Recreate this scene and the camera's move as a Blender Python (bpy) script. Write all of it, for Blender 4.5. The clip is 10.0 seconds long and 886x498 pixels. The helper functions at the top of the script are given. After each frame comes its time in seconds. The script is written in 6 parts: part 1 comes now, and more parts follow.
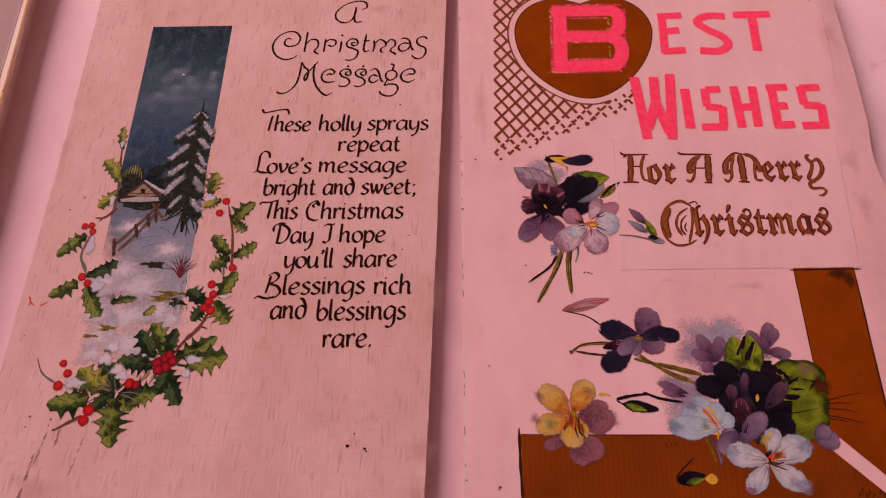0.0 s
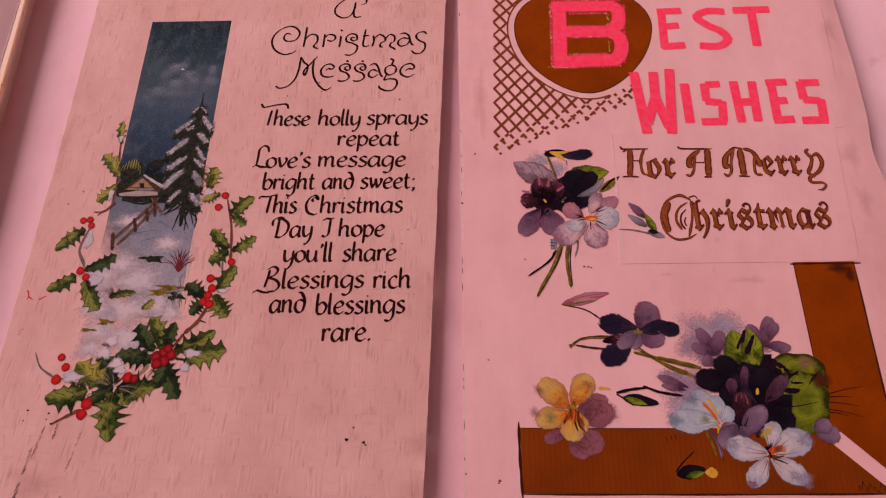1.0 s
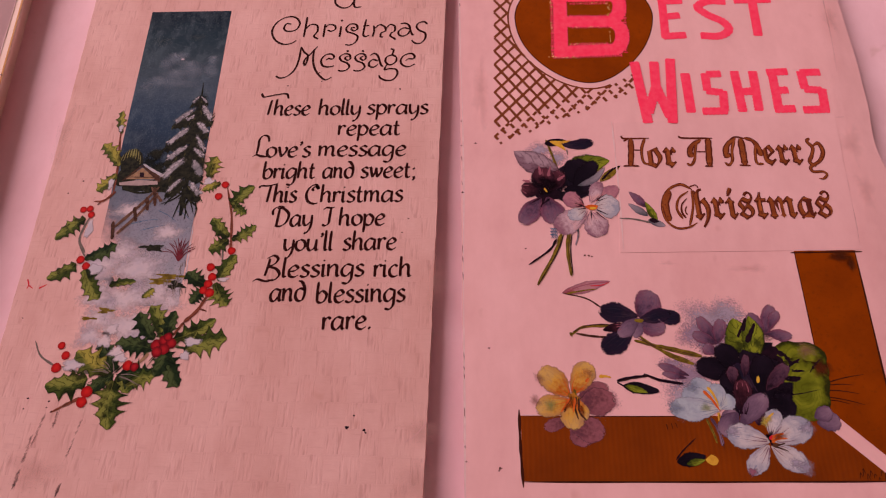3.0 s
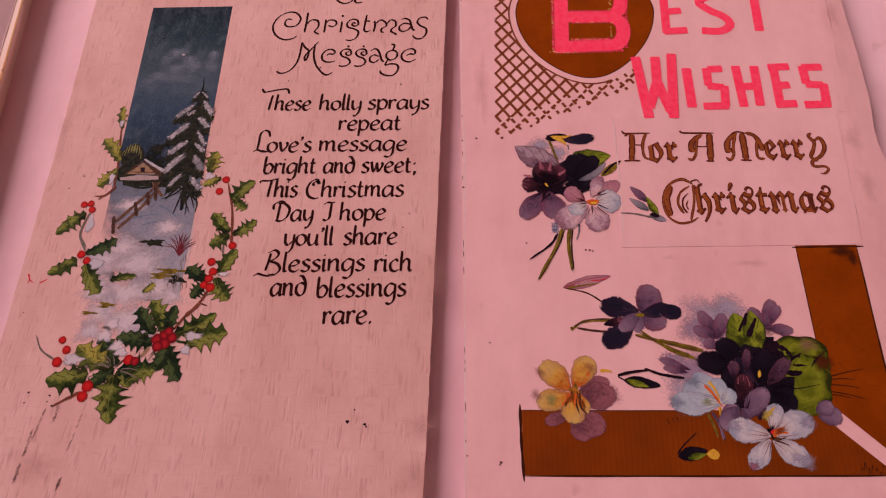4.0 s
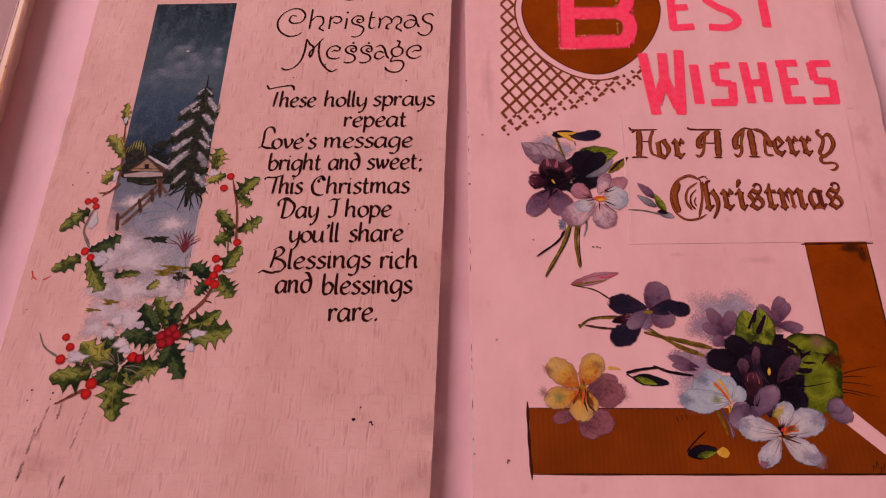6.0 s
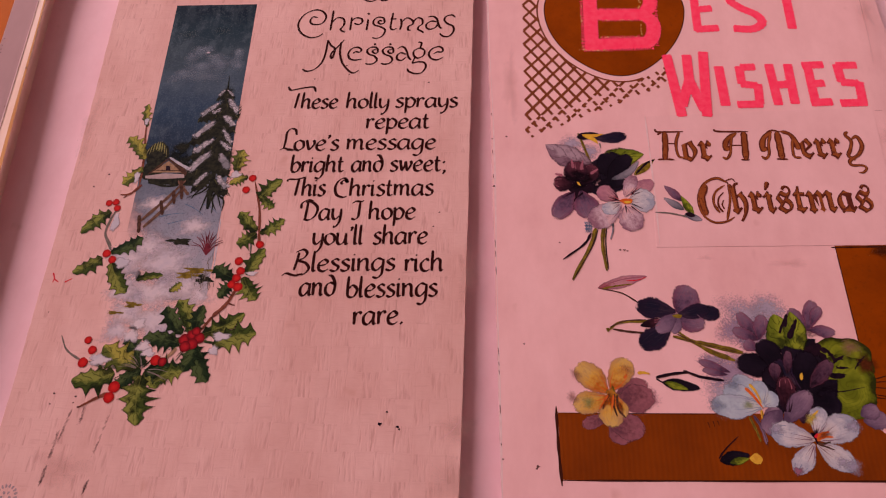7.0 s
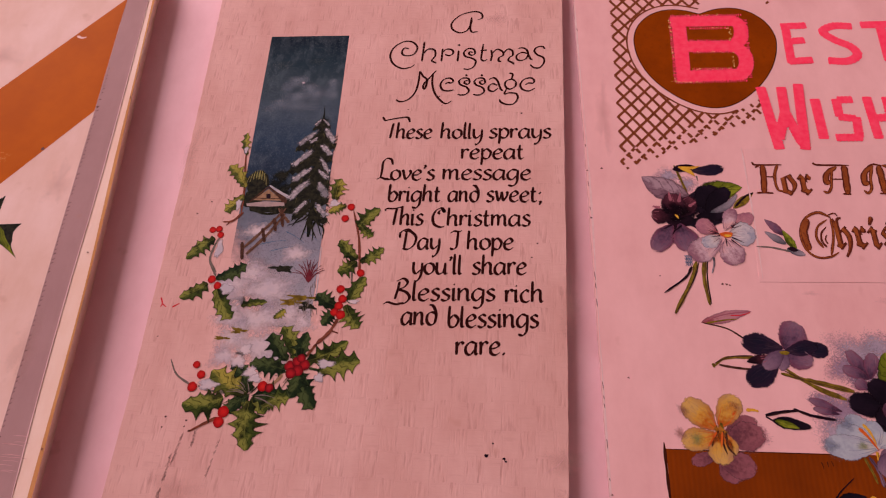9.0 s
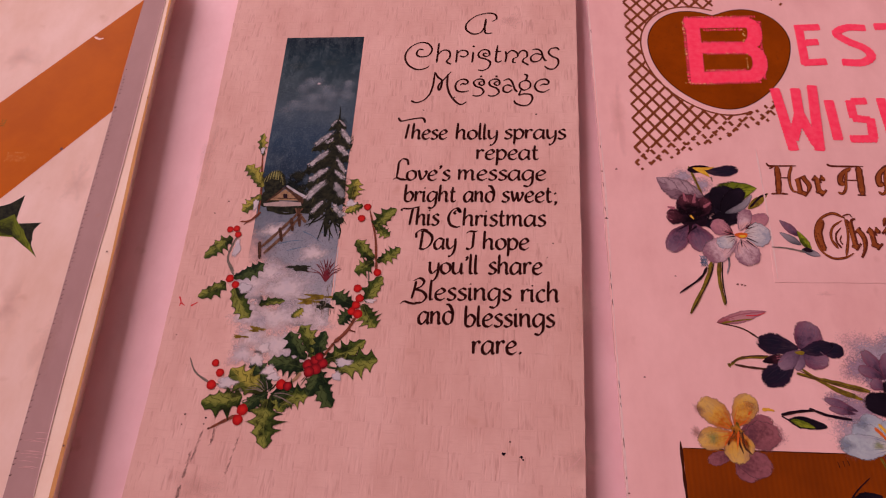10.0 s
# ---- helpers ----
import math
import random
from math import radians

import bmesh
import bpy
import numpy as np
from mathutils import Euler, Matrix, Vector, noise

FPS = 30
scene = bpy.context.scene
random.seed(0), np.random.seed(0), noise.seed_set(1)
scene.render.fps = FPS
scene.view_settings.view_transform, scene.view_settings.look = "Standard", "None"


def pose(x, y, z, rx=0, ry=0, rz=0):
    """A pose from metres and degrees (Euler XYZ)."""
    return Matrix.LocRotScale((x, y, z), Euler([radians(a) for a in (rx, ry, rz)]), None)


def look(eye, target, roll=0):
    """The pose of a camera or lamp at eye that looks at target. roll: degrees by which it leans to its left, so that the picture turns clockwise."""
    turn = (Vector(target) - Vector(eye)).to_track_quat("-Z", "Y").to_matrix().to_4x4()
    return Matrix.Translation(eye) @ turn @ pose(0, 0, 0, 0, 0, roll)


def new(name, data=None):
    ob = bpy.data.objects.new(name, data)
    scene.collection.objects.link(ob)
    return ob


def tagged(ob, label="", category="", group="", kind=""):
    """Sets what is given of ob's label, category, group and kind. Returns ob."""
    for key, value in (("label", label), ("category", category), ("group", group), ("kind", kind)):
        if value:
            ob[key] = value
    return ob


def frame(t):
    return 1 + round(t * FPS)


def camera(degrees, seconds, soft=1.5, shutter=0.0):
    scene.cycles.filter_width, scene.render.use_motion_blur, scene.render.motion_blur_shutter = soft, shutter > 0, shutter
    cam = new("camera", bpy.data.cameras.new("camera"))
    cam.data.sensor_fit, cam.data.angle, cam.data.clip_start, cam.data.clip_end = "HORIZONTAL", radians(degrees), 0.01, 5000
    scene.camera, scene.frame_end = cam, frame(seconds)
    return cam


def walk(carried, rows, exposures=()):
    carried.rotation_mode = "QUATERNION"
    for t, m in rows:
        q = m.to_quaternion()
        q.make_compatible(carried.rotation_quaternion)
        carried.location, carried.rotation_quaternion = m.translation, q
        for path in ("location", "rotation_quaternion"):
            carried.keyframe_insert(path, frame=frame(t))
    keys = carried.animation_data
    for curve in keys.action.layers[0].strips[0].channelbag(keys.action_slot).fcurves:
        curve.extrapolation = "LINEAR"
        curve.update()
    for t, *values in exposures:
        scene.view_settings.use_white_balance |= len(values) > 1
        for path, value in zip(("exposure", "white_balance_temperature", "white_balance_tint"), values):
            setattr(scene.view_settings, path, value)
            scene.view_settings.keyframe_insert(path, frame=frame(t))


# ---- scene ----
cam = camera(70.0, 10.0, soft=1.12)
# seconds; eye in millimetres from the middle of the table top; turn in degrees
ROWS = [
    (0.0, 5.84, -64.09, 125.80, 23.348, 2.067, 1.285),
    (0.5, 5.99, -64.72, 125.37, 23.407, 2.082, 1.295),
    (1.0, 5.78, -65.45, 124.94, 23.495, 1.985, 1.280),
    (1.5, 5.78, -65.92, 124.73, 23.461, 1.992, 1.255),
    (2.0, 5.76, -66.43, 124.38, 23.450, 1.978, 1.270),
    (2.5, 5.71, -66.84, 124.21, 23.381, 1.963, 1.277),
    (4.0, 5.80, -68.28, 123.41, 23.391, 2.075, 1.347),
    (4.5, 5.48, -68.74, 123.24, 23.403, 2.056, 1.341),
    (5.0, 5.27, -69.07, 122.97, 23.444, 2.114, 1.385),
    (6.5, 3.09, -68.81, 121.51, 23.710, 2.130, 1.393),
    (7.0, -0.15, -68.67, 121.01, 23.915, 2.258, 1.564),
    (7.5, -4.92, -68.15, 121.24, 24.228, 2.666, 1.956),
    (8.0, -9.45, -67.32, 122.24, 24.630, 3.133, 2.435),
    (8.5, -13.01, -66.75, 123.47, 25.023, 3.627, 2.857),
    (9.0, -15.58, -66.73, 124.47, 25.272, 3.968, 3.198),
    (9.5, -17.24, -66.73, 125.35, 25.183, 4.207, 3.367),
    (10.0, -18.29, -67.39, 125.55, 25.311, 4.158, 3.435),
]
walk(cam, [(t, pose(x * 0.001, y * 0.001, z * 0.001, a, b, c)) for t, x, y, z, a, b, c in ROWS])

# ---- light: a daylit room, one window on the left ----
world = bpy.data.worlds.new("daylight")
scene.world = world
world.use_nodes = True
wn = world.node_tree
sky = wn.nodes.new("ShaderNodeTexSky")
sky.sky_type, sky.sun_disc = "NISHITA", False
sky.sun_elevation, sky.sun_rotation = radians(35), radians(250)
wn.links.new(sky.outputs[0], wn.nodes["Background"].inputs[0])
wn.nodes["Background"].inputs[1].default_value = 0.1

window_light = new("window_light", bpy.data.lights.new("window_light", "AREA"))
window_light.data.shape = "RECTANGLE"
window_light.data.size, window_light.data.size_y = 1.3, 1.9
window_light.data.energy = 91
window_light.data.color = (1.0, 0.77, 0.785)
window_light.matrix_world = look((-1.045, 1.2, 1.1), (0, 1.2, 1.1))
scene.view_settings.exposure = 0.0

# ---- materials ----
MM = 0.001
TOP = 2.5          # height of the cards' faces, mm
CLOTH = -1.3        # height of the table cloth, mm


def material(name, rough=0.6, spec=0.3, metal=0.0):
    m = bpy.data.materials.new(name)
    m.use_nodes = True
    b = m.node_tree.nodes["Principled BSDF"]
    b.inputs["Roughness"].default_value = rough
    b.inputs["Specular IOR Level"].default_value = spec
    b.inputs["Metallic"].default_value = metal
    return m


def node(m, kind, **values):
    n = m.node_tree.nodes.new("ShaderNode" + kind)
    for key, v in values.items():
        if key in n.inputs:
            n.inputs[key].default_value = v
    return n


def link(m, a, b):
    m.node_tree.links.new(a, b)


def body(m):
    return m.node_tree.nodes["Principled BSDF"]


def coords(m, scale=(1, 1, 1), source="Object"):
    c = node(m, "TexCoord")
    mp = node(m, "Mapping", Scale=scale)
    link(m, c.outputs[source], mp.inputs["Vector"])
    return mp.outputs[0]


def noise_of(m, vec, scale, detail=4.0, rough=0.6):
    n = node(m, "TexNoise", Scale=scale, Detail=detail, Roughness=rough)
    link(m, vec, n.inputs["Vector"])
    return n.outputs["Fac"]


def ramp(m, fac, stops):
    r = node(m, "ValToRGB")
    e = r.color_ramp.elements
    while len(e) < len(stops):
        e.new(0.5)
    for el, (pos, col) in zip(e, stops):
        el.position, el.color = pos, (*col, 1) if len(col) == 3 else col
    link(m, fac, r.inputs[0])
    return r.outputs[0]


def mix(m, fac, a, b, how="MIX"):
    x = m.node_tree.nodes.new("ShaderNodeMix")
    x.data_type, x.blend_type = "RGBA", how
    for sock, v in ((x.inputs[0], fac), (x.inputs[6], a), (x.inputs[7], b)):
        if hasattr(v, "links"):
            link(m, v, sock)
        else:
            sock.default_value = v if isinstance(v, (int, float)) else (*v, 1)
    return x.outputs[2]


def calc(m, op, a, b=0.0, c=0.0):
    x = m.node_tree.nodes.new("ShaderNodeMath")
    x.operation = op
    for sock, v in zip(x.inputs, (a, b, c)):
        if hasattr(v, "links"):
            link(m, v, sock)
        else:
            sock.default_value = v
    return x.outputs[0]


def bump(m, height, strength, distance):
    b = node(m, "Bump", Strength=strength, Distance=distance)
    link(m, height, b.inputs["Height"])
    link(m, b.outputs[0], body(m).inputs["Normal"])


def paper(name, base, dirt, weave=0.0):
    """Old card stock: fibre grain, foxing and dull patches; weave presses a basket pattern into it and paints shade
    into its hollows.
    """
    m = material(name, 0.8, 0.12)
    v = coords(m)
    blot = ramp(m, calc(m, "ADD", calc(m, "MULTIPLY", noise_of(m, v, 38, 5), 0.6), calc(m, "MULTIPLY", noise_of(m, coords(m, (1, 0.45, 1)), 210, 4), 0.4)), ((0.38, (0, 0, 0)), (0.66, (1, 1, 1))))
    fine = noise_of(m, v, 900, 3)
    col = mix(m, blot, base, dirt)
    col = mix(m, calc(m, "MULTIPLY", fine, 0.22), col, dirt)
    fox = ramp(m, noise_of(m, v, 160, 2), ((0.70, (0, 0, 0)), (0.78, (1, 1, 1))))
    col = mix(m, calc(m, "MULTIPLY", fox, 0.25), col, (0.45, 0.2, 0.13))
    link(m, col, body(m).inputs["Base Color"])
    h = calc(m, "MULTIPLY", fine, 0.4)
    if weave:
        up = noise_of(m, coords(m, (1, 0.13, 1)), 1900, 2, 0.5)
        over = noise_of(m, coords(m, (0.14, 1, 1)), 1700, 2, 0.5)
        ch = node(m, "TexChecker", Scale=310.0)
        wob = node(m, "TexNoise", Scale=120.0)
        link(m, coords(m), wob.inputs["Vector"])
        sh = m.node_tree.nodes.new("ShaderNodeVectorMath")
        sh.operation = "MULTIPLY_ADD"
        link(m, wob.outputs["Color"], sh.inputs[0])
        sh.inputs[1].default_value = (0.0009, 0.0009, 0.0)
        link(m, coords(m, (1, 0.66, 1)), sh.inputs[2])
        link(m, sh.outputs[0], ch.inputs["Vector"])
        sh2 = m.node_tree.nodes.new("ShaderNodeVectorMath")
        sh2.operation = "MULTIPLY_ADD"
        link(m, wob.outputs["Color"], sh2.inputs[0])
        sh2.inputs[1].default_value = (0.0013, 0.0016, 0.0)
        link(m, coords(m), sh2.inputs[2])
        press = mix(m, ch.outputs["Fac"], up, calc(m, "ADD", calc(m, "MULTIPLY", over, 0.4), 0.3))
        h = calc(m, "ADD", h, calc(m, "MULTIPLY", press, 1.25))
        grid = node(m, "TexBrick", Scale=1.0)
        grid.offset = 0.0
        grid.inputs["Mortar Size"].default_value = 0.00016
        grid.inputs["Mortar Smooth"].default_value = 0.6
        grid.inputs["Brick Width"].default_value = 0.0033
        grid.inputs["Row Height"].default_value = 0.0049
        link(m, sh2.outputs[0], grid.inputs["Vector"])
        seam = calc(m, "MULTIPLY", grid.outputs["Fac"], noise_of(m, coords(m), 240, 2))
        h = calc(m, "SUBTRACT", h, calc(m, "MULTIPLY", seam, 0.18))
        # Hollows and seams of the pressing are also darkened in the base colour.
        dark = ramp(m, press, ((0.32, (1, 1, 1)), (0.46, (0, 0, 0))))
        patchy = noise_of(m, coords(m), 60, 2)
        hollow_shade = calc(m, "ADD", calc(m, "MULTIPLY", calc(m, "MULTIPLY", dark, patchy), 0.7), calc(m, "MULTIPLY", seam, 0.08))
        link(m, mix(m, hollow_shade, col, (0.40, 0.19, 0.17)), body(m).inputs["Base Color"])
    bump(m, h, 0.38 if weave else 0.25, 0.0002)
    return m


def ink(name, a, b, scale=500, rough=0.6, c=None):
    """Flat printing ink with an uneven lay-down."""
    m = material(name, rough, 0.02)
    v = coords(m)
    col = mix(m, ramp(m, noise_of(m, v, scale, 4), ((0.35, (0, 0, 0)), (0.65, (1, 1, 1)))), a, b)
    if c:
        col = mix(m, ramp(m, noise_of(m, v, scale * 4, 2), ((0.55, (0, 0, 0)), (0.66, (1, 1, 1)))), col, c)
    link(m, col, body(m).inputs["Base Color"])
    return m


def uv_parts(m):
    c = node(m, "TexCoord")
    sep = node(m, "SeparateXYZ")
    link(m, c.outputs["UV"], sep.inputs[0])
    return sep.outputs[0], sep.outputs[1]


def petal_ink(name, base, mid, tip, vein, veins=0.5, edge=None, stipple=0.35):
    """A hand-coloured petal: colour runs from its base to its tip, with streaks fanning from the base and a stippled lay-down."""
    m = material(name, 0.6, 0.02)
    u, v = uv_parts(m)
    grain = noise_of(m, coords(m), 1500, 2)
    soft = noise_of(m, coords(m), 330, 3)
    k = calc(m, "ADD", u, calc(m, "MULTIPLY", calc(m, "SUBTRACT", grain, 0.5), stipple * 1.6))
    k = calc(m, "ADD", k, calc(m, "MULTIPLY", calc(m, "SUBTRACT", soft, 0.5), 1.25))
    col = ramp(m, k, ((0.08, base), (0.45, mid), (0.92, tip)))
    streak = noise_of(m, coords(m, (1.6, 17, 1), "UV"), 1.0, 3)
    streak = ramp(m, streak, ((0.52, (0, 0, 0)), (0.62, (1, 1, 1))))
    fade = ramp(m, u, ((0.1, (1, 1, 1)), (0.85, (0.12, 0.12, 0.12))))
    col = mix(m, calc(m, "MULTIPLY", calc(m, "MULTIPLY", streak, fade), veins), col, vein)
    side = calc(m, "ABSOLUTE", calc(m, "SUBTRACT", v, 0.5))
    daub = noise_of(m, coords(m, (1.5, 5, 1), "UV"), 1.6, 5, 0.7)
    lay = ramp(m, calc(m, "ADD", daub, calc(m, "MULTIPLY", calc(m, "SUBTRACT", grain, 0.5), 0.5)), ((0.52, (0, 0, 0)), (0.60, (1, 1, 1))))
    col = mix(m, calc(m, "MULTIPLY", lay, 0.27), col, edge or vein)
    rim = ramp(m, calc(m, "ADD", side, calc(m, "MULTIPLY", calc(m, "SUBTRACT", soft, 0.5), 0.5)), ((0.2, (0, 0, 0)), (0.5, (1, 1, 1))))
    col = mix(m, calc(m, "MULTIPLY", rim, 0.7), col, edge or vein)
    link(m, col, body(m).inputs["Base Color"])
    out = calc(m, "MAXIMUM", side, calc(m, "SUBTRACT", u, 0.48))
    out = calc(m, "ADD", out, calc(m, "MULTIPLY", calc(m, "SUBTRACT", noise_of(m, coords(m), 2600, 2), 0.5), 0.16))
    link(m, ramp(m, out, ((0.43, (1, 1, 1)), (0.50, (0, 0, 0)))), body(m).inputs["Alpha"])
    return m


def leaf_ink(name, dark, green, light):
    """A printed leaf: pale midrib, side veins, one half in shade colour, dark contour."""
    m = material(name, 0.6, 0.02)
    u, v = uv_parts(m)
    soft = noise_of(m, coords(m), 420, 4)
    side = calc(m, "ABSOLUTE", calc(m, "SUBTRACT", v, 0.5))
    half = ramp(m, calc(m, "ADD", v, calc(m, "MULTIPLY", calc(m, "SUBTRACT", soft, 0.5), 1.3)), ((0.36, green), (0.60, light)))
    shade = ramp(m, calc(m, "ADD", soft, calc(m, "ADD", calc(m, "MULTIPLY", u, 0.30), -0.14)), ((0.36, (1, 1, 1)), (0.54, (0, 0, 0))))
    col = mix(m, calc(m, "MULTIPLY", shade, 0.85), half, dark)
    wave = calc(m, "FRACT", calc(m, "ADD", calc(m, "ADD", calc(m, "MULTIPLY", u, 4.5), calc(m, "MULTIPLY", soft, 1.4)), calc(m, "MULTIPLY", side, -3.0)))
    ribs = ramp(m, wave, ((0.04, (1, 1, 1)), (0.22, (0, 0, 0))))
    col = mix(m, calc(m, "MULTIPLY", ribs, 0.75), col, dark)
    col = mix(m, calc(m, "MULTIPLY", ramp(m, side, ((0.01, (1, 1, 1)), (0.04, (0, 0, 0)))), calc(m, "MULTIPLY", soft, 0.9)), col, light)
    col = mix(m, ramp(m, side, ((0.36, (0, 0, 0)), (0.48, (0.85, 0.85, 0.85)))), col, dark)
    link(m, col, body(m).inputs["Base Color"])
    out = calc(m, "ADD", side, calc(m, "MULTIPLY", calc(m, "SUBTRACT", noise_of(m, coords(m), 2200, 2), 0.5), 0.22))
    link(m, ramp(m, out, ((0.44, (1, 1, 1)), (0.52, (0, 0, 0)))), body(m).inputs["Alpha"])
    return m


def wash_ink(name, colour, second, cover=1.0, grain=1500, soft=0.55, dots=1.5, lump=0.9):
    """A stippled wash that breaks up into dots towards its rim."""
    m = material(name, 0.7, 0.02)
    u, v = uv_parts(m)
    fine = noise_of(m, coords(m), grain, 2)
    big = noise_of(m, coords(m), 230, 4)
    col = mix(m, ramp(m, big, ((0.4, (0, 0, 0)), (0.62, (1, 1, 1)))), colour, second)
    link(m, col, body(m).inputs["Base Color"])
    k = calc(m, "ADD", calc(m, "SUBTRACT", 1.0, u), calc(m, "MULTIPLY", calc(m, "SUBTRACT", fine, 0.5), dots))
    k = calc(m, "ADD", k, calc(m, "MULTIPLY", calc(m, "SUBTRACT", big, 0.5), lump))
    a = ramp(m, k, ((0.18, (0, 0, 0)), (0.18 + soft, (1, 1, 1))))
    link(m, calc(m, "MULTIPLY", a, cover), body(m).inputs["Alpha"])
    return m


def berry_ink(name, light, dark):
    m = material(name, 0.6, 0.02)
    u, v = uv_parts(m)
    n = noise_of(m, coords(m), 900, 2)
    col = ramp(m, calc(m, "ADD", u, calc(m, "MULTIPLY", calc(m, "SUBTRACT", n, 0.5), 0.7)), ((0.3, light), (0.95, dark)))
    link(m, col, body(m).inputs["Base Color"])
    return m


def winter_ink():
    """The night sky over snow: navy, a band of cloud, then pale blue ground, all finely stippled."""
    m = material("winter_print", 0.6, 0.02)
    u, v = uv_parts(m)
    big = noise_of(m, coords(m, (1, 1.6, 1)), 170, 5)
    fine = noise_of(m, coords(m), 3400, 2)
    k = calc(m, "ADD", v, calc(m, "MULTIPLY", calc(m, "SUBTRACT", big, 0.5), 0.17))
    col = ramp(m, k, ((0.0, (0.006, 0.012, 0.022)), (0.1, (0.013, 0.028, 0.042)), (0.2, (0.035, 0.052, 0.068)), (0.3, (0.055, 0.075, 0.105)),
                      (0.42, (0.026, 0.046, 0.082)), (0.575, (0.012, 0.02, 0.04)), (0.6, (0.085, 0.10, 0.14)), (0.76, (0.235, 0.22, 0.275)), (1.0, (0.42, 0.35, 0.39))))
    mott = ramp(m, noise_of(m, coords(m, (1.6, 0.8, 1)), 260, 4), ((0.46, (0, 0, 0)), (0.68, (1, 1, 1))))
    col = mix(m, calc(m, "MULTIPLY", mott, 0.26), col, (0.13, 0.16, 0.19))
    dots = ramp(m, fine, ((0.56, (0, 0, 0)), (0.66, (1, 1, 1))))
    col = mix(m, calc(m, "MULTIPLY", dots, 0.09), col, (0.34, 0.38, 0.44))
    low = ramp(m, fine, ((0.34, (1, 1, 1)), (0.44, (0, 0, 0))))
    col = mix(m, calc(m, "MULTIPLY", low, 0.4), col, (0.01, 0.02, 0.04))
    link(m, col, body(m).inputs["Base Color"])
    fade = calc(m, "ADD", calc(m, "ADD", v, calc(m, "MULTIPLY", calc(m, "SUBTRACT", 1.0, u), 0.42)), calc(m, "MULTIPLY", calc(m, "SUBTRACT", big, 0.5), 0.35))
    edge = m.node_tree.nodes.new("ShaderNodeClamp")
    link(m, calc(m, "SUBTRACT", 6.2, calc(m, "MULTIPLY", fade, 5.0)), edge.inputs[0])
    link(m, edge.outputs[0], body(m).inputs["Alpha"])
    return m


def gold_ink():
    """Bronze printing with fine engraved ribs across and darker rubbed patches."""
    m = material("gold_ink", 0.55, 0.05)
    v = coords(m)
    big = ramp(m, noise_of(m, v, 75, 5), ((0.35, (0.16, 0.026, 0.001)), (0.65, (0.22, 0.037, 0.001))))
    w = node(m, "TexWave", Scale=330.0, Distortion=1.2, Detail=1.0)
    link(m, v, w.inputs["Vector"])
    col = mix(m, calc(m, "MULTIPLY", w.outputs["Fac"], 0.15), big, (0.10, 0.03, 0.008))
    grime = ramp(m, noise_of(m, v, 260, 4), ((0.62, (0, 0, 0)), (0.74, (1, 1, 1))))
    col = mix(m, calc(m, "MULTIPLY", grime, 0.35), col, (0.09, 0.02, 0.01))
    link(m, col, body(m).inputs["Base Color"])
    bump(m, w.outputs["Fac"], 0.15, 0.0001)
    return m


def flat_gold(name="heart_gold"):
    m = material(name, 0.6, 0.02)
    v = coords(m)
    col = ramp(m, noise_of(m, v, 110, 5), ((0.3, (0.175, 0.028, 0.001)), (0.7, (0.255, 0.043, 0.001))))
    col = mix(m, calc(m, "MULTIPLY", ramp(m, noise_of(m, v, 1300, 2), ((0.58, (0, 0, 0)), (0.7, (1, 1, 1)))), 0.3), col, (0.09, 0.022, 0.006))
    link(m, col, body(m).inputs["Base Color"])
    return m


linen = paper("linen_card", (0.7123, 0.4081, 0.3816), (0.5902, 0.3074, 0.2756), 1.0)
smooth = paper("smooth_card", (0.8064, 0.4480, 0.4536), (0.6944, 0.3584, 0.3584))
slip_paper = paper("slip_paper", (0.7840, 0.4368, 0.4424), (0.6832, 0.3584, 0.3584))
ivory = paper("ivory_card", (0.8056, 0.5512, 0.5194), (0.6996, 0.4346, 0.3710))
# Rim tones darker than the faces, offsetting window light on the sides by colour.
toned_worn_edge = paper("toned_worn_edge", (0.62, 0.34, 0.335), (0.46, 0.23, 0.22))
slip_edge = paper("slip_edge", (0.72, 0.40, 0.40), (0.62, 0.32, 0.32))
cream_edge = paper("cream_edge", (0.87, 0.64, 0.57), (0.80, 0.52, 0.42))
tan_rim = paper("tan_rim", (0.62, 0.30, 0.12), (0.50, 0.20, 0.07))
mauve = paper("mauve_border", (0.42, 0.24, 0.245), (0.36, 0.20, 0.205))
cloth = paper("pink_cloth", (0.88, 0.55, 0.61), (0.79, 0.46, 0.51))
black_ink = ink("black_ink", (0.022, 0.004, 0.004), (0.036, 0.008, 0.007), 900)
gothic_ink = ink("bronze_ink", (0.20, 0.045, 0.014), (0.29, 0.075, 0.02), 500, 0.5, (0.12, 0.025, 0.01))
gothic_dark = ink("bronze_edge", (0.085, 0.016, 0.010), (0.12, 0.024, 0.013), 700)
lattice_ink = ink("lattice_ink", (0.15, 0.036, 0.014), (0.20, 0.052, 0.02), 500)
brown_line = ink("brown_line", (0.0315, 0.0070, 0.0042), (0.0560, 0.0140, 0.0070), 500)
gold = gold_ink()
heart_gold = flat_gold()
band_gold = ink("band_gold", (0.4830, 0.1028, 0.0030), (0.4200, 0.0839, 0.0030), 90, 0.55)
flock = ink("pink_flock", (0.93, 0.040, 0.105), (0.95, 0.075, 0.145), 700, 0.9)
bump(flock, noise_of(flock, coords(flock), 2200, 3), 0.3, 0.0002)
glitter = ink("gold_glint", (0.80, 0.55, 0.22), (0.85, 0.42, 0.12), 900, 0.35)
plaster = ink("wall_paint", (0.42, 0.385, 0.36), (0.37, 0.335, 0.31), 3)
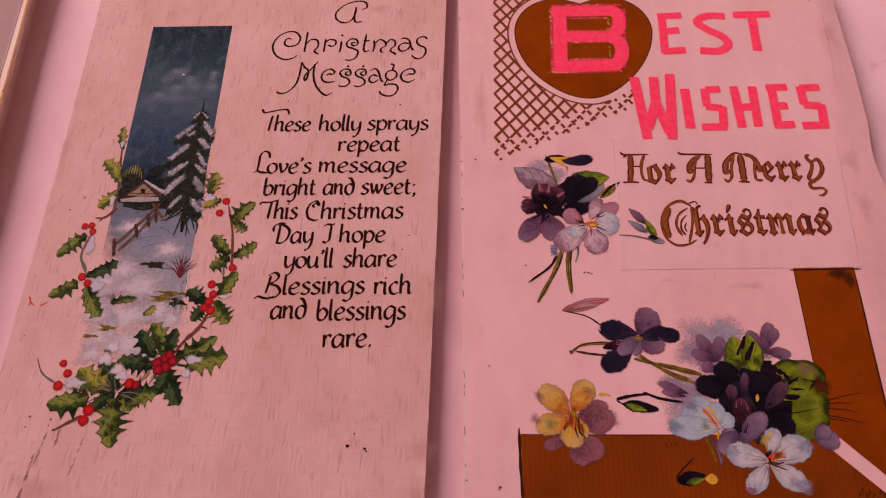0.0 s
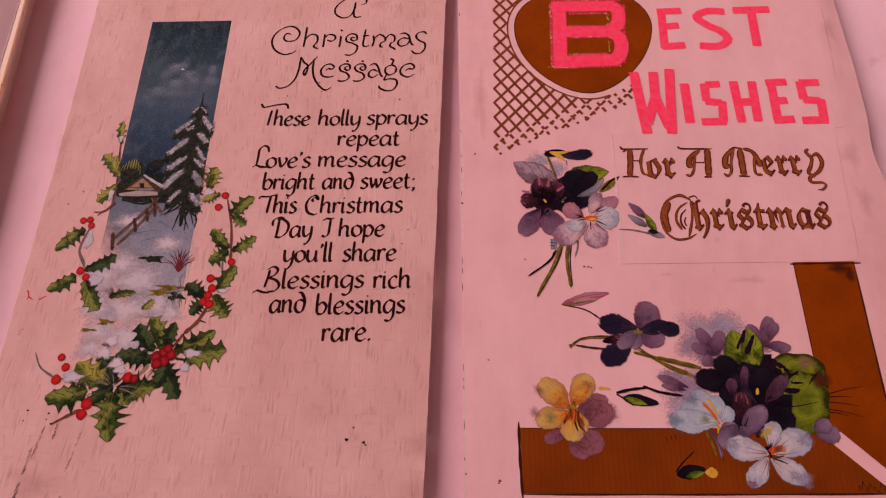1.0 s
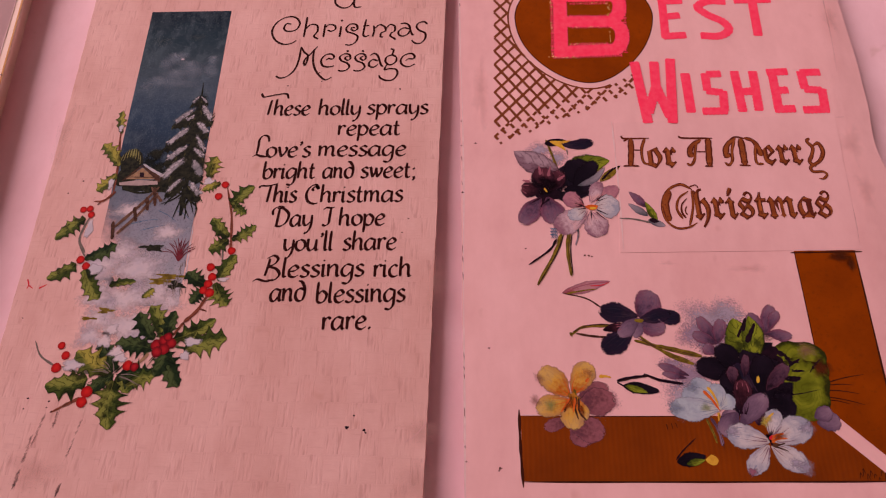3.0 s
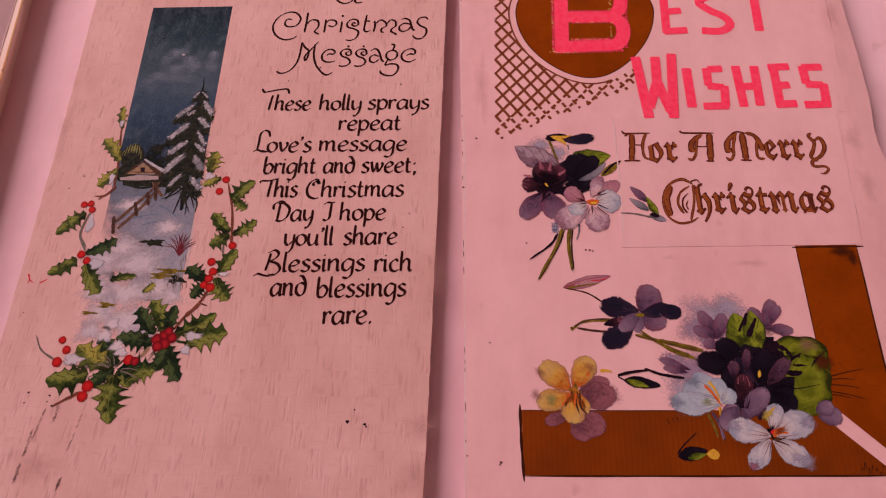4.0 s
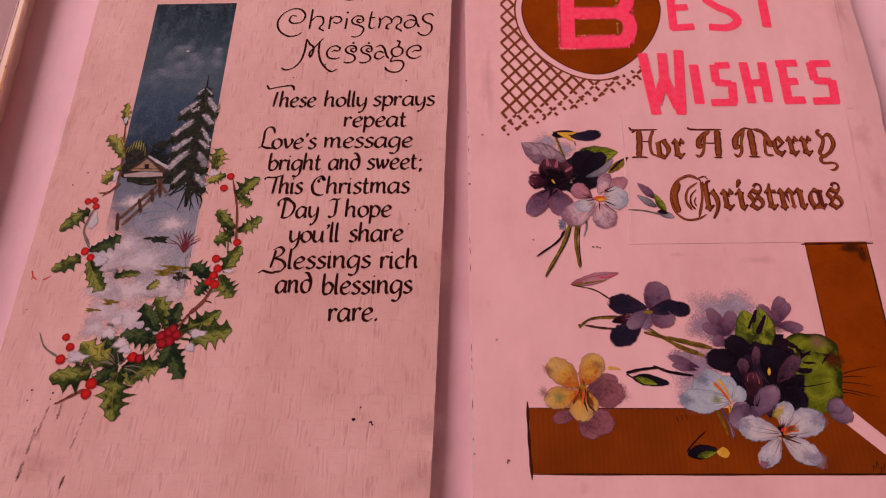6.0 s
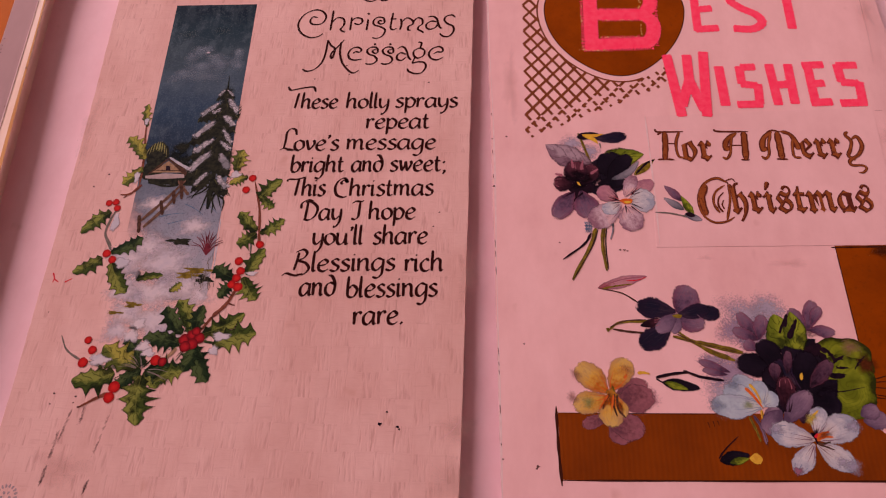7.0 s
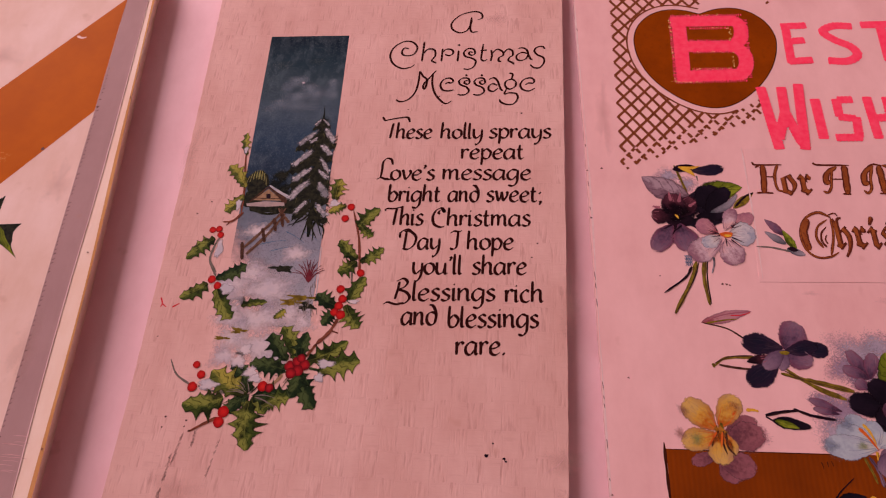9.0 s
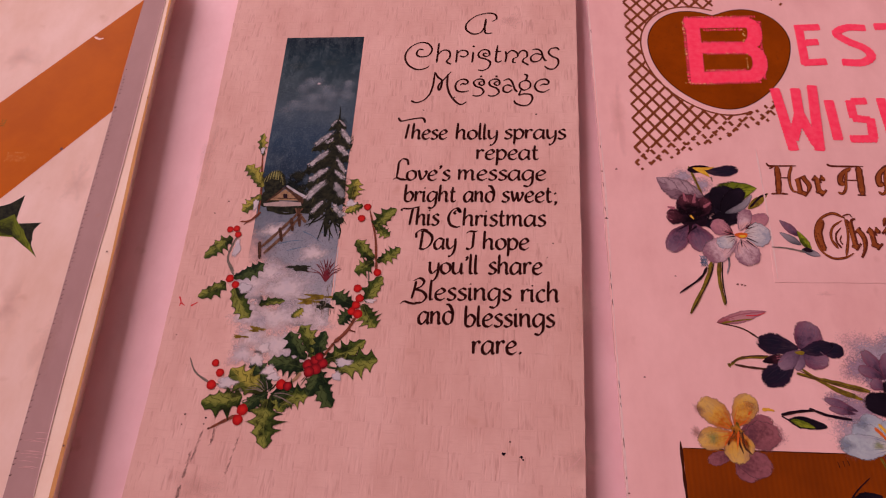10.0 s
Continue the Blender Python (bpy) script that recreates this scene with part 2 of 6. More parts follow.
boards = ink("floor_boards", (0.25, 0.15, 0.09), (0.18, 0.10, 0.06), 8)
white_frame = ink("window_paint", (0.75, 0.73, 0.70), (0.7, 0.68, 0.65), 9)
winter = winter_ink()
def pad_ink(name, dark, green, light):
    """A round leaf seen from above: ribs run out from its middle, the rim is dark."""
    m = material(name, 0.6, 0.02)
    u, v = uv_parts(m)
    soft = noise_of(m, coords(m), 300, 4)
    col = ramp(m, calc(m, "ADD", u, calc(m, "MULTIPLY", calc(m, "SUBTRACT", soft, 0.5), 1.2)), ((0.2, green), (0.55, light), (0.8, green), (1.0, dark)))
    rib = calc(m, "ABSOLUTE", calc(m, "SUBTRACT", calc(m, "FRACT", calc(m, "ADD", calc(m, "MULTIPLY", v, 11.0), calc(m, "MULTIPLY", soft, 0.6))), 0.5))
    col = mix(m, calc(m, "MULTIPLY", ramp(m, rib, ((0.02, (1, 1, 1)), (0.14, (0, 0, 0)))), 0.3), col, dark)
    link(m, col, body(m).inputs["Base Color"])
    return m


pad_leaf = pad_ink("pad_leaf", (0.0252, 0.0252, 0.0043), (0.105, 0.12, 0.008), (0.19, 0.205, 0.014))
holly = leaf_ink("holly_green", (0.005, 0.007, 0.003), (0.045, 0.062, 0.012), (0.20, 0.205, 0.042))
holly_dull = leaf_ink("holly_olive", (0.010, 0.012, 0.003), (0.09, 0.10, 0.02), (0.32, 0.27, 0.05))
holly_dark = leaf_ink("holly_dark", (0.004, 0.008, 0.004), (0.014, 0.026, 0.010), (0.058, 0.08, 0.027))
pansy_leaf = leaf_ink("violet_leaf", (0.02, 0.025, 0.005), (0.12, 0.14, 0.012), (0.22, 0.24, 0.02))
grey_leaf = leaf_ink("mauve_leaf", (0.10, 0.045, 0.065), (0.21, 0.115, 0.15), (0.34, 0.22, 0.26))
berry = berry_ink("berry_red", (0.52, 0.016, 0.015), (0.30, 0.006, 0.008))
berry_deep = berry_ink("berry_crimson", (0.36, 0.012, 0.018), (0.12, 0.004, 0.008))
snow = wash_ink("snow_wash", (0.6364, 0.4988, 0.5246), (0.5160, 0.4214, 0.4816), 0.92, 1500, 0.6, 0.5)
snow_cap = wash_ink("snow_cap", (0.6336, 0.5016, 0.5280), (0.4928, 0.4224, 0.4752), 0.95, 1500, 0.35, 0.4)
snow_solid = ink("snow_ink", (0.5280, 0.4400, 0.4640), (0.3360, 0.3120, 0.3600), 700)
eave_white = ink("eave_white", (0.42, 0.29, 0.28), (0.32, 0.23, 0.23), 900)
snow_load = wash_ink("snow_load", (0.42, 0.36, 0.39), (0.21, 0.19, 0.21), 0.92, 1600, 0.45, 0.7, 0.6)
snow_crest = wash_ink("snow_crest", (0.52, 0.44, 0.47), (0.42, 0.36, 0.39), 0.85, 1800, 0.6, 0.5, 0.4)
fir_wash = wash_ink("fir_wash", (0.010, 0.012, 0.012), (0.02, 0.02, 0.014), 0.9, 1800, 0.4, 0.9, 0.6)
cloud = wash_ink("cloud_wash", (0.22, 0.25, 0.31), (0.15, 0.175, 0.225), 0.55, 2200, 0.8, 0.55, 0.5)
cloud_light = wash_ink("cloud_light", (0.28, 0.30, 0.36), (0.21, 0.23, 0.28), 0.6, 2200, 0.8, 0.6, 0.5)
faint_cloud = wash_ink("faint_cloud", (0.06, 0.085, 0.10), (0.05, 0.07, 0.085), 0.5, 2200, 0.8, 0.6, 0.5)
lilac_wash = wash_ink("lilac_wash", (0.36, 0.245, 0.33), (0.27, 0.18, 0.27), 0.85, 3000, 0.7, 1.0, 0.4)
blue_wash = wash_ink("blue_wash", (0.40, 0.33, 0.41), (0.31, 0.25, 0.34), 0.8, 3000, 0.7, 1.0, 0.4)
plum_wash = wash_ink("plum_wash", (0.25, 0.085, 0.13), (0.33, 0.14, 0.20), 0.9, 3000, 0.5, 1.0, 0.4)
grime_wash = wash_ink("grime_wash", (0.06, 0.013, 0.005), (0.09, 0.02, 0.006), 0.85, 1200, 0.6, 0.5, 0.5)
amber_heart = wash_ink("amber_heart", (0.42, 0.17, 0.02), (0.34, 0.11, 0.015), 0.95, 2000, 0.4, 0.6, 0.4)
rust_wash = wash_ink("rust_wash", (0.24, 0.05, 0.008), (0.16, 0.03, 0.008), 0.8, 2000, 0.6, 0.6, 0.5)
umber_wash = wash_ink("umber_wash", (0.30, 0.13, 0.09), (0.24, 0.10, 0.08), 0.6, 2200, 0.8, 0.7, 0.5)
heart_wash = wash_ink("heart_wash", (0.006, 0.003, 0.005), (0.012, 0.004, 0.008), 0.92, 1800, 0.5, 0.6, 0.5)
slate_wash = wash_ink("slate_wash", (0.20, 0.22, 0.30), (0.28, 0.27, 0.34), 0.75, 2200, 0.7, 0.7, 0.5)
bush_wash = wash_ink("bush_wash", (0.24, 0.22, 0.08), (0.15, 0.14, 0.05), 0.9, 2200, 0.6, 0.6, 0.5)
yellow_wash = wash_ink("yellow_wash", (0.55, 0.40, 0.06), (0.45, 0.36, 0.10), 0.7, 2200, 0.7, 0.7, 0.5)
green_wash = wash_ink("green_wash", (0.22, 0.24, 0.08), (0.30, 0.28, 0.12), 0.6, 2200, 0.7, 0.7, 0.5)
orange_wash = wash_ink("orange_wash", (0.60, 0.20, 0.03), (0.6, 0.26, 0.05), 0.5, 2200, 0.7, 0.7, 0.5)
rose_wash = wash_ink("rose_wash", (0.26, 0.06, 0.085), (0.2, 0.05, 0.08), 0.75, 2200, 0.7, 0.7, 0.5)
fir_ink = ink("fir_ink", (0.005, 0.006, 0.005), (0.026, 0.024, 0.014), 1300)
fir_olive = ink("fir_olive", (0.09, 0.08, 0.03), (0.05, 0.045, 0.02), 1300)
rail_ink = ink("rail_ink", (0.17, 0.085, 0.055), (0.07, 0.03, 0.022), 1300)
bush_light = ink("bush_light", (0.28, 0.25, 0.10), (0.20, 0.17, 0.06), 1300)
wood_ink = ink("wood_ink", (0.0910, 0.0385, 0.0245), (0.0350, 0.0140, 0.0105), 1200)
twig_ink = ink("twig_ink", (0.22, 0.06, 0.035), (0.10, 0.03, 0.02), 1200)
grey_twig = ink("grey_twig", (0.20, 0.14, 0.13), (0.12, 0.10, 0.08), 1200)
olive_ink = ink("olive_ink", (0.23, 0.15, 0.017), (0.09, 0.055, 0.01), 900)
dark_ink = ink("plum_black", (0.0090, 0.0040, 0.0080), (0.0175, 0.0060, 0.0125), 900)
shrub_ink = ink("shrub_ink", (0.16, 0.02, 0.03), (0.09, 0.012, 0.02), 900)
red_ink = ink("red_ink", (0.60, 0.02, 0.03), (0.5, 0.015, 0.03), 900)
orange_ink = ink("orange_ink", (0.62, 0.13, 0.02), (0.5, 0.07, 0.015), 900)
yellow_ink = ink("yellow_ink", (0.66, 0.38, 0.04), (0.55, 0.26, 0.03), 900)
tan_ink = ink("gable_ink", (0.34, 0.20, 0.12), (0.22, 0.12, 0.07), 1200)
rose_line = ink("rose_line", (0.34, 0.10, 0.14), (0.26, 0.08, 0.11), 900)
plum_line = ink("plum_line", (0.17, 0.085, 0.12), (0.24, 0.13, 0.17), 900)
slate_line = ink("slate_line", (0.20, 0.21, 0.29), (0.27, 0.26, 0.33), 900)
blue_ink = ink("blue_ink", (0.05, 0.09, 0.17), (0.10, 0.16, 0.24), 1200)
stamp_ink = ink("stamp_ink", (0.30, 0.21, 0.23), (0.38, 0.26, 0.28), 1400)
stain = ink("stain", (0.10, 0.04, 0.04), (0.2, 0.09, 0.08), 900)
mauve_petal = petal_ink("mauve_petal", (0.11, 0.035, 0.05), (0.165, 0.052, 0.065), (0.27, 0.09, 0.11), (0.10, 0.03, 0.05), 0.3, (0.22, 0.07, 0.09), 0.9)
dust = wash_ink("scuff", (0.27, 0.13, 0.13), (0.2, 0.1, 0.1), 0.36, 2400, 0.5)
rub = wash_ink("rubbed", (0.60, 0.33, 0.29), (0.55, 0.29, 0.25), 0.22, 1200, 0.9, 0.4)
crease_light = ink("crease", (0.74, 0.50, 0.50), (0.68, 0.42, 0.42), 700)
crease_dark = ink("fold_line", (0.55, 0.29, 0.29), (0.64, 0.36, 0.36), 700)
maroon = petal_ink("maroon_petal", (0.004, 0.002, 0.004), (0.030, 0.008, 0.014), (0.105, 0.026, 0.040), (0.008, 0.003, 0.006), 0.9, (0.022, 0.008, 0.016))
plum = petal_ink("plum_petal", (0.0425, 0.0213, 0.0425), (0.1275, 0.0638, 0.1105), (0.2040, 0.1105, 0.1615), (0.0425, 0.0170, 0.0425), 0.5, (0.1870, 0.0425, 0.0765))
dusk = petal_ink("dusk_petal", (0.014, 0.006, 0.012), (0.052, 0.021, 0.040), (0.125, 0.055, 0.085), (0.012, 0.005, 0.010), 0.7, (0.075, 0.022, 0.038), 0.6)
lilac = petal_ink("lilac_petal", (0.0810, 0.0450, 0.0810), (0.1710, 0.0990, 0.1530), (0.2430, 0.1440, 0.1980), (0.0810, 0.0360, 0.0720), 0.4)
navy = petal_ink("navy_petal", (0.0300, 0.0150, 0.0270), (0.0096, 0.0084, 0.0210), (0.0132, 0.0084, 0.0192), (0.0720, 0.0420, 0.0660), 0.5, (0.0300, 0.0120, 0.0300))
ebony = petal_ink("ebony_petal", (0.0050, 0.0035, 0.0070), (0.0070, 0.0045, 0.0090), (0.0140, 0.0080, 0.0160), (0.0250, 0.0100, 0.0200), 0.4, (0.0075, 0.0040, 0.0075))
blush = petal_ink("blush_petal", (0.62, 0.34, 0.34), (0.56, 0.37, 0.41), (0.25, 0.11, 0.15), (0.26, 0.08, 0.11), 0.5, (0.21, 0.09, 0.14))
rose = petal_ink("rose_petal", (0.30, 0.07, 0.08), (0.46, 0.20, 0.23), (0.34, 0.13, 0.18), (0.16, 0.03, 0.05), 0.6, (0.22, 0.08, 0.12))
pearl = petal_ink("pearl_petal", (0.46, 0.36, 0.34), (0.55, 0.47, 0.49), (0.30, 0.29, 0.36), (0.22, 0.14, 0.16), 0.5, (0.32, 0.285, 0.34))
ice = petal_ink("ice_petal", (0.4750, 0.4464, 0.4140), (0.3990, 0.4185, 0.4680), (0.2850, 0.3069, 0.3780), (0.2850, 0.2511, 0.2970), 0.35, (0.3230, 0.3069, 0.3780))
amber = petal_ink("amber_petal", (0.40, 0.10, 0.01), (0.60, 0.31, 0.05), (0.56, 0.33, 0.10), (0.30, 0.09, 0.02), 0.5, (0.30, 0.13, 0.09))
grey_petal = petal_ink("slate_petal", (0.07, 0.07, 0.08), (0.22, 0.18, 0.21), (0.30, 0.24, 0.28), (0.08, 0.06, 0.09), 0.5)


# ---- building helpers ----
def mesh_of(name, bm):
    me = bpy.data.meshes.new(name)
    bm.to_mesh(me)
    bm.free()
    return me


def part(name, bm, mat, parent=None, label=""):
    """One mesh out of a bmesh in table millimetres, under a thing or part."""
    at = Vector(parent["at"]) if parent else Vector((0, 0, 0))
    for v in bm.verts:
        v.co = (v.co - at) * MM
    ob = new(name, mesh_of(name, bm))
    ob.data.materials.append(mat)
    ob["at"] = tuple(at)
    if parent:
        ob.parent = parent
    return tagged(ob, label)


def thing(name, bm, mat, at, label, category, kind="", group=""):
    at = Vector(at)
    for v in bm.verts:
        v.co = (v.co - at) * MM
    ob = new(name, mesh_of(name, bm))
    ob.data.materials.append(mat)
    ob.location = at * MM
    ob["at"] = tuple(at)
    return tagged(ob, label, category, group, kind)


def box(bm, lo, hi):
    m = Matrix.Translation([(a + b) / 2 for a, b in zip(lo, hi)]) @ Matrix.Diagonal([b - a for a, b in zip(lo, hi)] + [1])
    bmesh.ops.create_cube(bm, size=1, matrix=m)


def slab(bm, outline, low, high, rng=None, rough=0.0, step=3.0, lip=0.35, drop=None):
    """A card: an upright-sided sheet with a rounded rim and slightly worn, uneven edges."""
    pts = []
    n = len(outline)
    for i in range(n):
        a, b = Vector(outline[i]), Vector(outline[(i + 1) % n])
        k = max(1, int((b - a).length / step))
        for j in range(k):
            q = a.lerp(b, j / k)
            if rng:
                q += Vector((rng.uniform(-rough, rough), rng.uniform(-rough, rough)))
            pts.append(q)
    mid = sum(pts, Vector((0, 0))) / len(pts)
    rings = []
    for z, inset in ((low, 0.0), (high - lip, 0.0), (high - lip * 0.3, lip * 0.3), (high, lip)):
        rings.append([bm.verts.new((*(q + (mid - q).normalized() * inset), z - (drop(q) if drop and z > low else 0))) for q in pts])
    if drop:
        for inset, share in ((2.2, 0.68), (4.5, 0.34), (6.8, 0.1), (9.0, 0.0)):
            rings.append([bm.verts.new((*(q + (mid - q).normalized() * inset), high - drop(q) * share)) for q in pts])
    for k, (r0, r1) in enumerate(zip(rings, rings[1:])):
        for i in range(len(pts)):
            j = (i + 1) % len(pts)
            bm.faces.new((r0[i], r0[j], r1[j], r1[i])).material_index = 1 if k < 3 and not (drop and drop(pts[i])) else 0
    bm.faces.new(rings[-1])
    bm.faces.new(rings[0][::-1])
    bmesh.ops.recalc_face_normals(bm, faces=bm.faces)
    return bm


LAID = [0]


def z_of(layer):
    return TOP + 0.010 * layer


def z_next(layer):
    """The next print lies a hair above the last of its layer, so that no two lie in one plane."""
    LAID[0] += 1
    return z_of(layer) + 0.00018 * (LAID[0] % 50)


def word(text, left, right, rise, layer, mat, parent, slim=0.0):
    """A word in the built-in font, from left to right along its baseline; rise: the height of its tallest letter in mm."""
    cu = bpy.data.curves.new("text", "FONT")
    cu.body = text
    cu.offset = slim
    cu.resolution_u = 6
    tmp = new("text", cu)
    bpy.context.view_layer.update()
    me = bpy.data.meshes.new_from_object(tmp.evaluated_get(bpy.context.evaluated_depsgraph_get()))
    bpy.data.objects.remove(tmp)
    bm = bmesh.new()
    bm.from_mesh(me)
    bpy.data.meshes.remove(me)
    bmesh.ops.remove_doubles(bm, verts=bm.verts, dist=0.0005)
    x0, x1 = min(v.co.x for v in bm.verts), max(v.co.x for v in bm.verts)
    y1 = max(v.co.y for v in bm.verts)
    a, b = Vector((*left, 0)), Vector((*right, 0))
    along = (b - a)
    up = Vector((-along.y, along.x, 0)).normalized() * rise
    for v in bm.verts:
        v.co = a + along * ((v.co.x - x0) / (x1 - x0)) + up * (v.co.y / y1) + Vector((0, 0, z_next(layer)))
    return part("printed_word", bm, mat, parent)


def weave_uv(bm):
    return bm.loops.layers.uv.verify()


def spline(points, per=8):
    """A smooth line through a few points."""
    p = [Vector(q) for q in points]
    if len(p) == 2:
        return [p[0].lerp(p[1], i / per) for i in range(per + 1)]
    p = [2 * p[0] - p[1]] + p + [2 * p[-1] - p[-2]]
    out = []
    for i in range(1, len(p) - 2):
        a, b, c, d = p[i - 1:i + 3]
        for j in range(per):
            s = j / per
            out.append(0.5 * (2 * b + (c - a) * s + (2 * a - 5 * b + 4 * c - d) * s * s + (3 * b - a - 3 * c + d) * s ** 3))
    return out + [p[-2]]


def ribbon(bm, line, half, z):
    """A strip along a line; half(u) is the half width there; u runs along the strip and v across."""
    uv = weave_uv(bm)
    rows = []
    n = len(line) - 1
    for i, c in enumerate(line):
        d = (line[min(i + 1, n)] - line[max(i - 1, 0)]).normalized()
        side = Vector((-d.y, d.x))
        l, r = half(i / n)
        rows.append([bm.verts.new((*(c + side * l), z)), bm.verts.new((*c, z)), bm.verts.new((*(c - side * r), z))])
    for i in range(n):
        for k in (0, 1):
            f = bm.faces.new((rows[i][k], rows[i][k + 1], rows[i + 1][k + 1], rows[i + 1][k]))
            for loop, q in zip(f.loops, ((i / n, k / 2), (i / n, (k + 1) / 2), ((i + 1) / n, (k + 1) / 2), ((i + 1) / n, k / 2))):
                loop[uv].uv = q
    bmesh.ops.recalc_face_normals(bm, faces=bm.faces)
    if bm.faces and sum(f.normal.z for f in bm.faces) < 0:
        bmesh.ops.reverse_faces(bm, faces=bm.faces)


SEED = random.Random(11)


def blade(name, a, b, width, mat, layer, parent, shape="petal", bend=0.0, spines=5, label=""):
    """A printed petal or leaf from its base a to its tip b."""
    a, b = Vector(a), Vector(b)
    d = b - a
    side = Vector((-d.y, d.x))
    n = 40 if shape == "holly" else 20
    ph, ph2 = SEED.uniform(0, 6.28), SEED.uniform(0, 6.28)
    line = [a + d * (i / n) + side * bend * 4 * (i / n) * (1 - i / n) for i in range(n + 1)]

    def half(u):
        if shape == "holly":
            env = max(0.0, math.sin(math.pi * min(1.0, u * 0.97 + 0.015))) ** 0.55

            def one(off):
                q = u * spines + off
                s = abs(2 * (q % 1.0) - 1)
                tall = 0.55 + 0.35 * math.sin(7.3 * math.floor(q) + ph + 5 * off)
                return env * (0.58 + tall * (1 - s) ** 2.0) * width * 0.5
            return one(0.0), one(0.22)
        if shape == "leaf":
            w = math.sin(math.pi * u ** 0.85) ** 0.8
        else:
            w = math.sin(math.pi * min(1.0, u ** 1.25 * 0.985 + 0.008)) ** 0.62
        w *= width * 0.455
        j = 0.06 * math.sin(9 * u + ph) + 0.035 * math.sin(31 * u + ph2)
        k = 0.06 * math.sin(8 * u + ph2) + 0.035 * math.sin(29 * u + ph)
        return w * (1 + j), w * (1 + k)

    bm = bmesh.new()
    ribbon(bm, line, half, z_next(layer))
    made = part(name, bm, mat, parent, label)
    if name == "petal" and mat.name in TOUCH:
        brush(made, line, half, TOUCH[mat.name], layer)
    return made


TOUCH = {}


def brush(petal, line, half, inks, layer):
    """Fine strokes laid over a petal: veins out of its base, hatching along its rim."""
    n = len(line) - 1
    for mat, kind, count in inks:
        bm = bmesh.new()
        for k in range(count):
            s = (k + 0.5) / count * 2 - 1 + SEED.uniform(-0.12, 0.12)
            u0, u1 = (0.06, SEED.uniform(0.35, 0.62)) if kind == "vein" else (SEED.uniform(0.62, 0.84), SEED.uniform(0.85, 0.98))
            pts = []
            for j in range(6):
                u = u0 + (u1 - u0) * j / 5
                i = min(n - 1, int(u * n))
                d = (line[i + 1] - line[i]).normalized()
                c = line[i].lerp(line[i + 1], u * n - i)
                l, r = half(u)
                pts.append(c + Vector((-d.y, d.x)) * (l if s > 0 else r) * s * 0.86)
            w = SEED.uniform(0.03, 0.11)
            ribbon(bm, pts, lambda u: (w * (1.1 - u), w * (1.1 - u)), z_of(layer) + 0.0088 + 0.00002 * k)
        part("brushwork", bm, mat, petal)


def stroke(name, points, w0, w1, mat, layer, parent, label="", per=8, wob=0.12):
    """A brush or pen stroke through a few points."""
    line = spline(points, per)
    ph = SEED.uniform(0, 6.28)
    bm = bmesh.new()
    if name == "stem":
        w0, w1 = w0 * 0.75, w1 * 0.75

    def half(u):
        w = (w0 + (w1 - w0) * u) / 2 * (1 + wob * math.sin(19 * u + ph))
        w *= min(1.0, 0.45 + 6 * u, 0.45 + 6 * (1 - u))
        return w, w
    ribbon(bm, line, half, z_next(layer))
    made = part(name, bm, mat, parent, label)
    if name == "stem" and w0 > 0.45:
        side = bmesh.new()
        ribbon(side, [q + Vector((0.16 * w0, -0.26 * w0)) for q in line], lambda u: [0.16 * h for h in half(u)], z_next(layer + 0.3))
        part("stem_shade", side, wood_ink, made)
    return made


def fan(bm, centre, rim, z):
    """A flat patch; u grows from its middle to its rim."""
    uv = weave_uv(bm)
    c = bm.verts.new((*centre, z))
    vs = [bm.verts.new((*q, z)) for q in rim]
    n = len(vs)
    for i in range(n):
        f = bm.faces.new((c, vs[i], vs[(i + 1) % n]))
        for loop, q in zip(f.loops, ((0, 0), (1, i / n), (1, (i + 1) / n))):
            loop[uv].uv = q


def blob(name, centre, rx, ry, mat, layer, parent, turn=0.0, rough=0.08, label="", n=36):
    c = Vector(centre)
    p = [SEED.uniform(0, 6.28) for _ in range(4)]
    rot = Matrix.Rotation(radians(turn), 2)
    rim = []
    for i in range(n):
        a = 2 * math.pi * i / n
        r = 1 + rough * (math.sin(3 * a + p[0]) + 0.7 * math.sin(5 * a + p[1]) + 0.5 * math.sin(9 * a + p[2]))
        rim.append(c + rot @ Vector((rx * r * math.cos(a), ry * r * math.sin(a))))
    bm = bmesh.new()
    fan(bm, c, rim, z_next(layer))
    return part(name, bm, mat, parent, label)


def panel(name, corners, mat, layer, parent, label="", nx=6, ny=12):
    """A four-cornered printed area (upper left, upper right, lower right, lower left)."""
    a, b, c, d = [Vector(q) for q in corners]
    bm = bmesh.new()
    uv = weave_uv(bm)
    g = [[bm.verts.new((*a.lerp(b, i / nx).lerp(d.lerp(c, i / nx), j / ny), z_next(layer))) for i in range(nx + 1)] for j in range(ny + 1)]
    for j in range(ny):
        for i in range(nx):
            f = bm.faces.new((g[j + 1][i], g[j + 1][i + 1], g[j][i + 1], g[j][i]))
            for loop, q in zip(f.loops, ((i, j + 1), (i + 1, j + 1), (i + 1, j), (i, j))):
                loop[uv].uv = (q[0] / nx, q[1] / ny)
    return part(name, bm, mat, parent, label)


# ---- room ----
bm = bmesh.new()
box(bm, (-900, -600, -18), (900, 600, CLOTH))
table = thing("table", bm, cloth, (0, 0, 0), "table top covered with a plain pale pink cloth", "table")
for sx in (-1, 1):
    for sy in (-1, 1):
        bm = bmesh.new()
        box(bm, (sx * 820 - 30, sy * 530 - 30, -750), (sx * 820 + 30, sy * 530 + 30, -18.5))
        part("leg", bm, boards, table)


